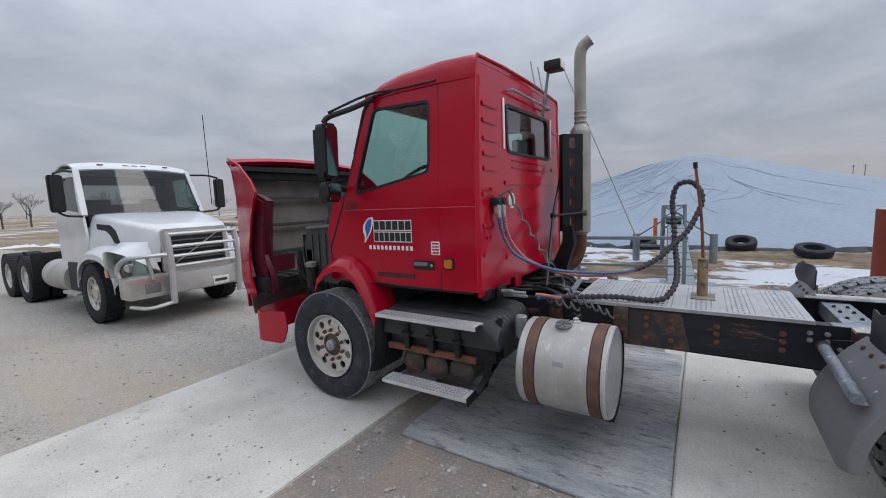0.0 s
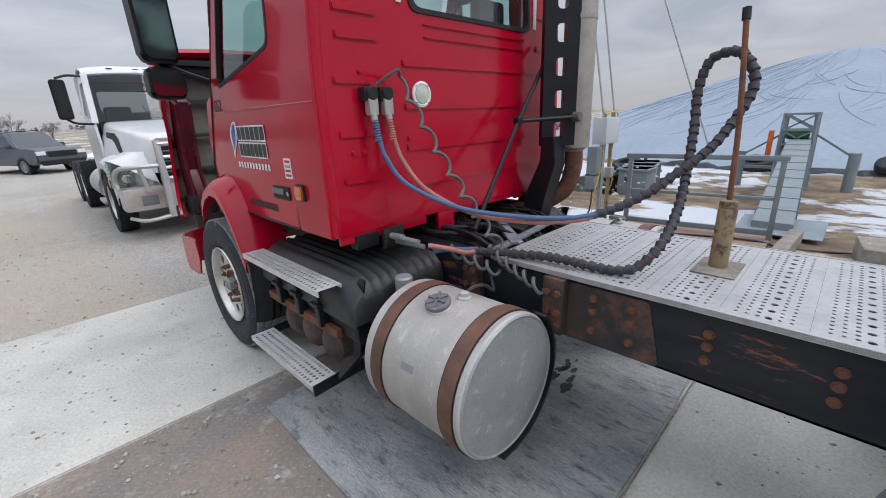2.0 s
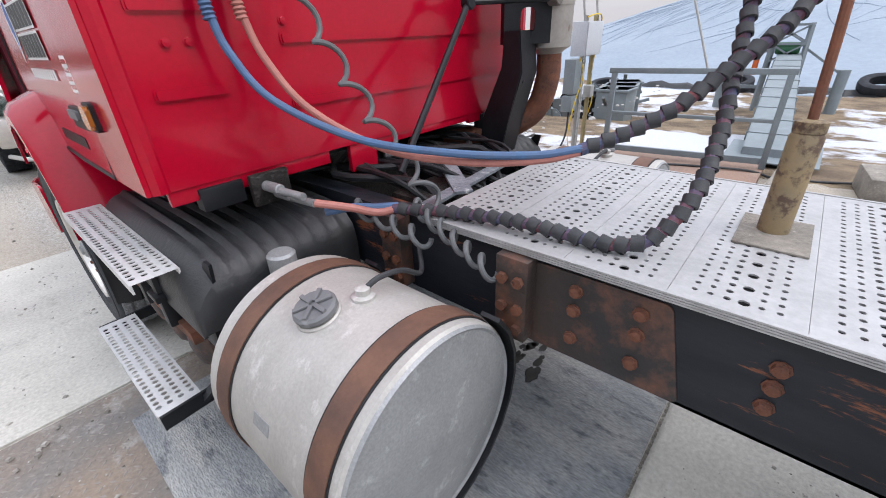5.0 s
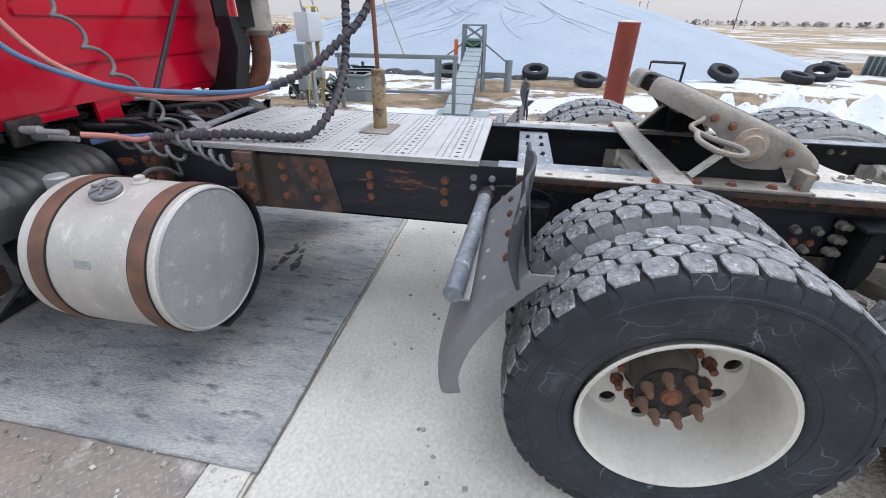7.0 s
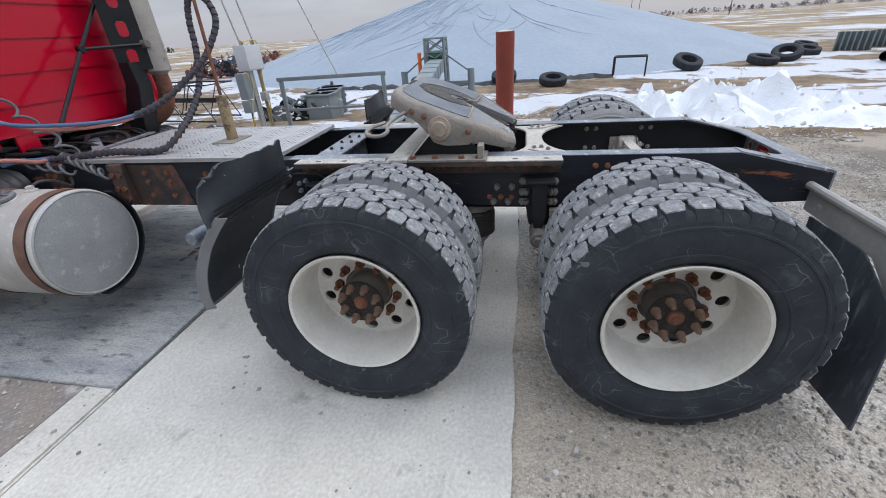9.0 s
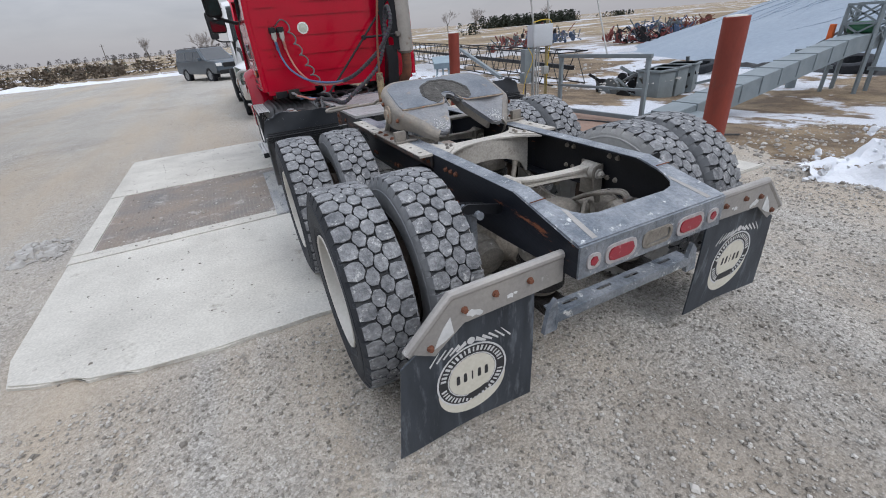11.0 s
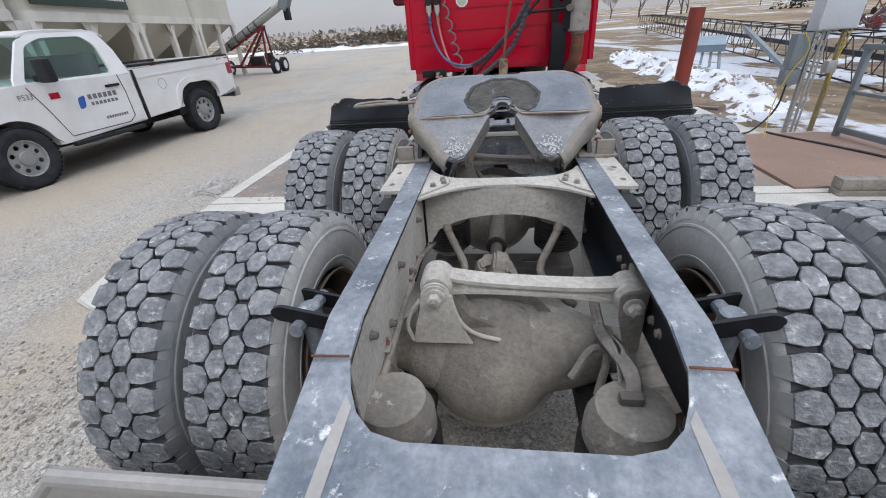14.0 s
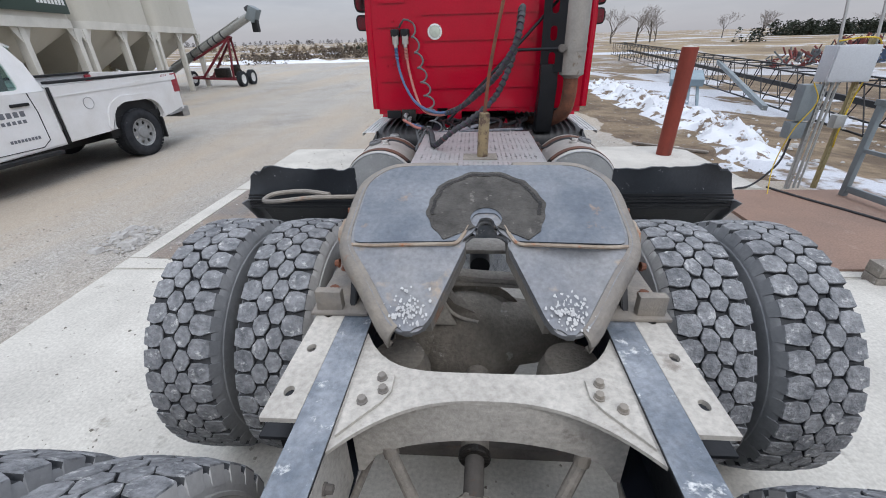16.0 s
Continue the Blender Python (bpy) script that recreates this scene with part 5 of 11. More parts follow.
part("slot_grille", holed(lamp_hole(0.0, 0.088, 0.040), lamp_hole(0.0, 0.076, 0.028), xz, -0.016, -0.008), M_TAN, truck)
for k in range(4):
    part("slot_bar", beam((-0.07, -0.006, 0.79 + k * 0.012), (0.07, -0.006, 0.80 + k * 0.011), 0.006, 0.012), M_TAN, truck)
# lower tail beam with slots
bm = bmesh.new()
for x0, x1 in ((-0.44, -0.20), (-0.20, -0.02), (-0.02, 0.16), (0.16, 0.44)):
    cx = 0.5 * (x0 + x1)
    holed([(x0, 0.10), (x1, 0.10), (x1, 0.17), (x0, 0.17)], rounded([(cx - 0.045, 0.125), (cx + 0.045, 0.125), (cx + 0.045, 0.145), (cx - 0.045, 0.145)], 0.009, 3), xy, 0.508, 0.518, bm)
box(-0.44, 0.44, 0.086, 0.10, 0.470, 0.518, 0.003, bm)
bmesh.ops.remove_doubles(bm, verts=bm.verts, dist=0.0004)
beam_t = part("tail_beam", bm, M_GALV, truck, "slotted lower tail beam")
for s in (-1, 1):
    part("beam_end", prism([(s * 0.43, 0.43), (s * 0.50, 0.43), (s * 0.475, 0.56), (s * 0.44, 0.60), (s * 0.42, 0.52)], xz, 0.088, 0.110), M_GALV, beam_t, "bent end bracket")
    part("lamp_pigtail", tube([(s * 0.30, 0.02, 0.80), (s * 0.26, 0.06, 0.73), (s * 0.20, 0.10, 0.66), (s * 0.24, 0.16, 0.60)], 0.007, 6, curve=5), M_PLASTIC, beam_t, "black lamp cable")
for s in (-1, 1):
    for y, top in ((0.375, True), (1.72, False)):
        prof = [(0.05, 0)]
        for k in range(9):
            prof += [(0.112, 0.012 + 0.016 * k), (0.120, 0.018 + 0.016 * k), (0.112, 0.026 + 0.016 * k)]
        bm = spin(prof + [(0.108, 0.165), (0.06, 0.17)], Matrix.Translation((s * 0.295, y, 0.475)), 32, cap=True)
        sp = part("air_spring", bm, M_GREASE, truck, "pleated black rubber air spring")
        bm = spin([(0.06, 0.168), (0.106, 0.170), (0.110, 0.18), (0.108, 0.23), (0.094, 0.262), (0.088, 0.285), (0.06, 0.292)], Matrix.Translation((s * 0.295, y, 0.475)), 32, cap=True)
        part("spring_cap", bm, M_TAN, sp, "dust-covered top plate")
        part("spring_seat", cyl((s * 0.295, y, 0.445), (s * 0.295, y, 0.478), 0.085, 20, bevel=0.006), M_FWSIDE, sp)
    bm = box(s * 0.31 - 0.07, s * 0.31 + 0.07, 0.16, 0.80, 0.39, 0.445, 0.012)
    part("spring_beam", bm, M_GREASE, truck, "dark suspension beam")

# arched cross-members
for y, arch in ((1.33, True), (2.62, False), (3.9, False)):
    bm = bmesh.new()
    if arch:
        top = [(-0.345, 0.965), (0.345, 0.965)]
        low = [(0.345, 0.70)] + [(0.33 - 0.66 * k / 16, 0.70 + 0.138 * math.sin(math.pi * k / 16) ** 0.45) for k in range(17)] + [(-0.345, 0.70)]
        prism(top + low, xz, y, y + 0.010, bm)
        prism(top + low, xz, y + 0.085, y + 0.095, bm)
        rear = [(x, y - 0.15 * (abs(x) / 0.345) ** 2.6) for x in [-0.345 + 0.69 * k / 24 for k in range(25)]]
        front = [(x, y + 0.09 + 0.15 * (abs(x) / 0.345) ** 5) for x in [0.345 - 0.69 * k / 24 for k in range(25)]]
        flange = rear + front
        prism(flange, xy, 0.966, 0.976, bm)
    else:
        box(-0.42, 0.42, y, y + 0.012, 0.73, 0.95, 0, bm)
        box(-0.42, 0.42, y - 0.085, y + 0.075, 0.950, 0.962, 0.002, bm)
        box(-0.42, 0.42, y + 0.065, y + 0.075, 0.86, 0.952, 0, bm)
    part("cross_member", bm, M_PALETAN if arch else M_GALV, truck, "dusty arched frame cross-member" if arch else "grey channel frame cross-member")
    if y == 2.62:
        row_bolts(truck, [(x, y + dy, 0.962) for x in (-0.12, 0.05, 0.2) for dy in (-0.04, 0.03)], (0, 0, 1), r=0.010, mtl=M_PLASTIC)
for s in (-1, 1):
    g = part("gusset", prism([(s * 0.335, 1.215), (s * 0.255, 1.31), (s * 0.235, 1.345), (s * 0.235, 1.40), (s * 0.275, 1.415), (s * 0.335, 1.34)], xy, 0.9765, 0.984), M_PALETAN, truck)
    row_bolts(truck, [(s * 0.265, 1.385, 0.984), (s * 0.255, 1.345, 0.984), (s * 0.298, 1.31, 0.984)], (0, 0, 1), r=0.011, mtl=M_FWSIDE)
for s in (-1, 1):
    o = 0.015 if s > 0 else -0.005
    hose = [(s * 0.275 - o, 1.365, 0.86), (s * 0.262 - o, 1.345, 0.775), (s * 0.215 - o, 1.30, 0.685), (s * 0.182 - o, 1.265, 0.625), (s * 0.188 - o, 1.235, 0.575), (s * 0.235, 1.20, 0.515), (s * 0.315, 1.19, 0.455)]
    h = part("brake_hose", tube(hose, 0.0175, 10, curve=6), M_TAN, truck, "dusty brake hose bowed between frame and axle")
    part("hose_ferrule", cyl((s * 0.264 - o, 1.348, 0.79), (s * 0.255 - o, 1.338, 0.755), 0.0215, 12, bevel=0.003), M_FWSIDE, h)
    part("hose_ferrule", cyl((s * 0.262, 1.197, 0.495), (s * 0.300, 1.192, 0.467), 0.0225, 12, bevel=0.003), M_FWSIDE, h)
for k in range(2):
    part("dusty_tube", tube([(0.372 - 0.012 * k, 1.50, 0.74), (0.370 - 0.013 * k, 1.30, 0.655), (0.372 - 0.015 * k, 1.12, 0.575 - 0.01 * k), (0.345 - 0.015 * k, 0.90, 0.60), (0.30 - 0.012 * k, 0.68, 0.72), (0.31 - 0.014 * k, 0.46, 0.80 - 0.006 * k), (0.305 - 0.012 * k, 0.39, 0.76), (0.30 - 0.012 * k, 0.33, 0.70), (0.315 - 0.016 * k, 0.28, 0.60)], 0.0125, 7, curve=6), M_TAN, truck, "dusty air tube along the rail")
part("clamp_block", box(0.262, 0.318, 0.375, 0.405, 0.735, 0.79, 0.008), M_HUBDUST, truck, "caked hose clamp")
part("dusty_tube", tube([(-0.33, 1.40, 0.66), (-0.338, 1.22, 0.715), (-0.343, 1.05, 0.757), (-0.343, 0.85, 0.755), (-0.34, 0.60, 0.75), (-0.335, 0.40, 0.745), (-0.325, 0.29, 0.69), (-0.315, 0.25, 0.62)], 0.011, 8, curve=6), M_TAN, truck, "dusty air tube along the rail")
for y, z in ((1.06, 0.750), (0.92, 0.775), (0.55, 0.765)):
    clip = part("rail_clip", box(-0.408, -0.335, y - 0.022, y + 0.022, z - 0.006, z + 0.006, 0.003), M_TAN, truck, "dusty tube clip on the rail")
    row_bolts(clip, [(-0.385, y, z + 0.006), (-0.352, y + 0.012, z + 0.006)], (0, 0, 1), r=0.009, h=0.02, mtl=M_RUST)

# drive axles
for ax in (AX_REAR, AX_MID):
    Z = R_DRIVE
    bm = tube([(-0.95, ax, Z), (-0.62, ax, Z), (-0.38, ax, Z), (-0.25, ax, Z), (0.25, ax, Z), (0.38, ax, Z), (0.62, ax, Z), (0.95, ax, Z)], lambda t: 0.075 + 0.10 * math.exp(-((t - 0.47) / 0.15) ** 2), 24, curve=4)
    axle = part("drive_axle", bm, M_TAN, truck, "dust-caked drive axle housing")
    m = Matrix.Translation((-0.06, ax - 0.045, Z - 0.02)) @ Matrix.Rotation(radians(68), 4, "X")
    bm = spin([(0.255, -0.05), (0.262, 0.005), (0.256, 0.022), (0.236, 0.028), (0.230, 0.045), (0.195, 0.100), (0.14, 0.145), (0.07, 0.165), (0.001, 0.170)], m, 40)
    part("differential_cover", bm, M_TAN, axle, "rounded dusty differential cover")
    m = Matrix.Translation((-0.03, ax + 0.01, Z + 0.02)) @ Matrix.Rotation(radians(-91), 4, "X")
    bm = spin([(0.235, 0.0), (0.215, 0.05), (0.165, 0.12), (0.115, 0.18), (0.095, 0.24), (0.088, 0.29), (0.104, 0.295), (0.104, 0.325), (0.05, 0.33)], m, 28, cap=True)
    part("differential_nose", bm, M_TAN, axle)
    rx, rz1, rz2 = -0.216, Z + 0.345, Z + 0.31
    bm = prism([(rx - 0.10, Z + 0.06), (rx + 0.28, Z + 0.10), (rx + 0.20, Z + 0.17), (rx + 0.10, Z + 0.22), (rx + 0.06, Z + 0.28), (rx + 0.045, Z + 0.33), (rx - 0.045, Z + 0.33), (rx - 0.07, Z + 0.25)], xz, ax - 0.105, ax - 0.03)
    bracket = part("rod_bracket", bm, M_TAN, axle, "cast torque-rod bracket")
    dome = [(rx + 0.046 * math.cos(a), rz1 - 0.012 + 0.046 * math.sin(a)) for a in [math.pi * k / 10 for k in range(11)]]
    lug = dome + [(rx - 0.052, rz1 - 0.06), (rx - 0.068, rz1 - 0.12), (rx - 0.085, rz1 - 0.20), (rx + 0.11, rz1 - 0.20), (rx + 0.082, rz1 - 0.14), (rx + 0.056, rz1 - 0.07)]
    part("bracket_lug", prism(lug, xz, ax - 0.158, ax - 0.138, bevel=0.006), M_PALETAN, bracket, "pale flared lug over the rod eye")
    flare = [(x, ax - 0.148, z) for x, z in dome[:1] + [(rx + 0.056, rz1 - 0.07), (rx + 0.085, rz1 - 0.13), (rx + 0.13, rz1 - 0.165), (rx + 0.20, rz1 - 0.185)]]
    part("bracket_rib", tube(flare, 0.007, 8, curve=5), M_PALETAN, bracket)
    part("bracket_rib", tube([(rx - 0.05, ax - 0.148, rz1 - 0.03), (rx - 0.08, ax - 0.15, rz1 - 0.075), (rx - 0.098, ax - 0.15, rz1 - 0.13), (rx - 0.085, ax - 0.15, rz1 - 0.19)], 0.007, 8, curve=5), M_PALETAN, bracket)
    side = lambda x: rz1 + (rz2 - rz1) * (x - rx) / (0.371 - rx)
    rise = lambda x: 0.019 + 0.020 * (abs(x - 0.0775) / 0.294) ** 3
    xs = [rx + (0.371 - rx) * k / 20 for k in range(21)]
    bm = prism([(x, side(x) + rise(x) - 0.010) for x in xs] + [(x, side(x) - rise(x) + 0.010) for x in xs[::-1]], xz, ax - 0.100, ax - 0.058)
    for up in (1, -1):
        prism([(x, side(x) + up * rise(x)) for x in xs] + [(x, side(x) + up * (rise(x) - 0.013)) for x in xs[::-1]], xz, ax - 0.112, ax - 0.048, bm)
    for x, z in ((rx, rz1), (0.371, rz2)):
        cyl((x, ax - 0.135, z), (x, ax - 0.03, z), 0.052, 24, bm=bm, bevel=0.012)
    rod = part("torque_rod", bm, M_PALETAN, truck, "pale dusty torque rod with a fluted web")
    for x, z, y0 in ((rx, rz1 - 0.012, ax - 0.158), (0.371, rz2 - 0.01, ax - 0.150)):
        part("washer", cyl((x, y0 + 0.002, z), (x, y0 - 0.006, z), 0.031, 18, bevel=0.002), M_PALETAN, rod)
        part("rod_bolt", cyl((x, y0 - 0.006, z), (x, y0 - 0.030, z), 0.021, 6, bevel=0.003), M_PALETAN, rod)
        part("bolt_end", cyl((x, y0 - 0.028, z), (x, y0 - 0.045, z), 0.011, 10, bevel=0.002), M_FWSIDE, rod)
    plate_o = rounded([(0.33, rz2 + 0.035), (0.408, rz2 + 0.05), (0.408, rz2 - 0.19), (0.372, rz2 - 0.20), (0.335, rz2 - 0.06)], 0.02, 3)
    hang = part("rod_hanger", prism(plate_o, xz, ax - 0.150, ax - 0.138, bevel=0.003), M_TAN, truck, "dusty hanger plate for the torque rod")
    part("hanger_web", box(0.396, 0.410, ax - 0.137, ax + 0.02, rz2 - 0.17, rz2 + 0.04, 0.003), M_TAN, hang)
    for s in (-1, 1):
        m = Matrix.Translation((s * 0.46, ax - 0.10, Z + 0.06)) @ Matrix.Rotation(radians(100), 4, "X")
        bm = spin([(0.03, 0), (0.085, 0.01), (0.09, 0.07), (0.098, 0.075), (0.098, 0.09), (0.09, 0.095), (0.085, 0.16), (0.03, 0.175)], m, 20, cap=True)
        part("brake_chamber", bm, M_TAN, truck, "dusty brake chamber")
bm = bmesh.new()
for x0, x1, cx in ((-0.40, -0.02, -0.21), (-0.02, 0.40, 0.185)):
    holed([(x0, 1.70), (x1, 1.70), (x1, 1.86), (x0, 1.86)], rounded([(cx - 0.06, 1.765), (cx + 0.06, 1.765), (cx + 0.06, 1.79), (cx - 0.06, 1.79)], 0.012, 3), xy, 0.325, 0.337, bm)
box(-0.40, 0.40, 1.688, 1.70, 0.275, 0.337, 0.002, bm)
bmesh.ops.remove_doubles(bm, verts=bm.verts, dist=0.0004)
part("slotted_plate", bm, M_HUBDUST, truck, "dusty slotted cross plate low between the axles")
# drive shaft between the axles, with its yokes and joint
bm = cyl((-0.034, 1.31, 0.612), (-0.020, 1.80, 0.622), 0.029, 20)
shaft = part("drive_shaft", bm, M_HUBDUST, truck, "dusty inter-axle drive shaft")
part("slip_sleeve", cyl((-0.030, 1.455, 0.615), (-0.020, 1.79, 0.622), 0.043, 20, bevel=0.004), M_TAN, shaft)
part("slip_collar", cyl((-0.031, 1.435, 0.615), (-0.030, 1.458, 0.615), 0.049, 20, bevel=0.004), M_GREASE, shaft, "dark rubber dust seal")
fork = [(-0.034, 0.075), (0.034, 0.075), (0.058, 0.045), (0.088, 0.020), (0.096, -0.010), (0.088, -0.042), (0.066, -0.052), (0.052, -0.030), (0.046, 0.0), (0.028, 0.022), (-0.028, 0.022), (-0.046, 0.0), (-0.052, -0.030), (-0.066, -0.052), (-0.088, -0.042), (-0.096, -0.010), (-0.088, 0.020), (-0.058, 0.045)]
for ang, flip, wd in ((0.35, 1, 0.040), (0.35 + math.pi / 2, -1, 0.036)):
    mr = Matrix.Translation((-0.035, 1.255, 0.588)) @ Matrix.Rotation(radians(12), 4, "X") @ Matrix.Rotation(ang, 4, "Y")
    part("yoke", prism(fork, lambda u, v, w: mr @ Vector((u, flip * v, w)), -wd, wd, bevel=0.010), M_TAN, shaft, "forked joint yoke")
part("joint_cross", cyl((-0.125, 1.255, 0.621), (0.055, 1.255, 0.555), 0.024, 14, bevel=0.004), M_HUBDUST, shaft)
bm = cyl((0.0, 2.6, 0.62), (0.0, 4.9, 0.74), 0.055, 16)
part("drive_shaft", bm, M_BLACK, truck, "black main drive shaft")
# shock and brackets outside the rails
for s in (-1, 1):
    for ax in (AX_REAR,):
        for dy, z in ((-0.33, 0.90), (-0.19, 0.86)):
            bm = prism(rounded([(s * 0.432, z), (s * 0.62, z + 0.045), (s * 0.65, z + 0.03), (s * 0.64, z), (s * 0.432, z - 0.05)], 0.02, 3), xz, ax + dy, ax + dy + 0.012)
            part("shock_bracket", bm, M_BLACK, truck, "black shock-absorber bracket")
        bm = cyl((s * 0.57, ax - 0.26, 0.45), (s * 0.57, ax - 0.26, 0.90), 0.032, 14, bevel=0.005)
        cyl((s * 0.57, ax - 0.36, 0.885), (s * 0.57, ax - 0.16, 0.865), 0.02, 10, bm=bm)
        part("shock_absorber", bm, M_GALV, truck)
    bm = prism(rounded([(1.26, 0.885), (1.46, 0.885), (1.43, 0.76), (1.405, 0.60), (1.30, 0.60), (1.285, 0.76)], 0.02, 3), yz, s * 0.432, s * 0.452)
    hg = part("suspension_hanger", bm, M_BLACK, truck, "black cast suspension hanger")
    bm = prism(rounded([(1.315, 0.872), (1.395, 0.872), (1.392, 0.70), (1.375, 0.60), (1.335, 0.60), (1.318, 0.70)], 0.012, 3), yz, s * 0.450, s * 0.535, bevel=0.008)
    part("hanger_leg", bm, M_BLACK, hg, "tapered box leg of the hanger")
    part("hanger_cap", box(min(s * 0.45, s * 0.56), max(s * 0.45, s * 0.56), 1.28, 1.43, 0.874, 0.886, 0.003), M_BLACK, hg)
    bm = cyl((s * 0.43, 1.355, 0.575), (s * 0.60, 1.355, 0.575), 0.045, 18, bevel=0.008)
    cyl((s * 0.60, 1.355, 0.575), (s * 0.63, 1.355, 0.575), 0.028, 6, bm=bm)
    part("pivot_bush", bm, M_HUBDUST, hg, "dusty pivot bush with a through bolt")
    row_bolts(hg, [(s * 0.452, y, z) for y in (1.275, 1.295, 1.425, 1.445) for z in (0.86, 0.80, 0.745)] + [(s * 0.4305, y, z) for y, z in ((1.20, 0.735), (1.14, 0.735), (1.52, 0.735), (1.60, 0.735), (1.58, 0.82), (1.50, 0.82))], (s, 0, 0), r=0.015, h=0.034, mtl=M_HUBDUST)
    bm = prism([(1.16, 0.60), (1.30, 0.66), (1.30, 0.71), (1.10, 0.71)], yz, s * 0.46, s * 0.50)
    part("trailing_arm", bm, M_TAN, hg, "dusty end of the trailing arm")

# cables fanning down the inside of the rail
for k in range(4):
    o = 0.011 * k
    part("cable", tube([(0.335 - o, 0.70, 0.70 + 0.3 * o), (0.318 - 0.8 * o, 0.55, 0.785), (0.322 - 1.2 * o, 0.44, 0.79 - o), (0.300 - 0.5 * o, 0.385, 0.755), (0.315 - 0.6 * o, 0.34, 0.69), (0.335 - 1.6 * o, 0.30, 0.60 - o), (0.34 - 2 * o, 0.27, 0.54)], 0.0048, 6, curve=6), (M_CABLE, M_TAN, M_PLASTIC, M_TAN)[k], truck, "thin loom cable hanging in the frame")
bm = tube([(0.20, 0.62, 0.60), (0.26, 0.66, 0.68), (0.31, 0.66, 0.66), (0.28, 0.60, 0.55)], 0.013, 8, curve=5)
part("breather_pipe", bm, M_TAN, truck)


# ---- mud flaps ----
M_FLAP = mat("dusty_black_flap", (0.020, 0.026, 0.035), (0.050, 0.060, 0.074), 3, 0.5, 0, 0.05, c3=(0.20, 0.225, 0.255), spots=0.55, ease=0.28, stretch=(3, 3, 0.6))
M_FLAPSPK = mat("speckled_black_rubber", (0.014, 0.017, 0.022), (0.030, 0.035, 0.042), 4, 0.45, 0, 0.1, c3=(0.40, 0.41, 0.42), spots=0.655, ease=0.04, spot_scale=38)
M_CREAMPRINT = mat("cream_print", (0.62, 0.60, 0.52), (0.55, 0.53, 0.45), 9, 0.6, 0, 0.03, c3=(0.30, 0.29, 0.26), spots=0.68)
M_WHITEPRINT = mat("white_print", (0.62, 0.63, 0.63), (0.50, 0.51, 0.51), 9, 0.6, 0, 0.03)
M_DARKPRINT = mat("dark_print", (0.02, 0.022, 0.025), (0.03, 0.03, 0.034), 9, 0.6, 0, 0.03)


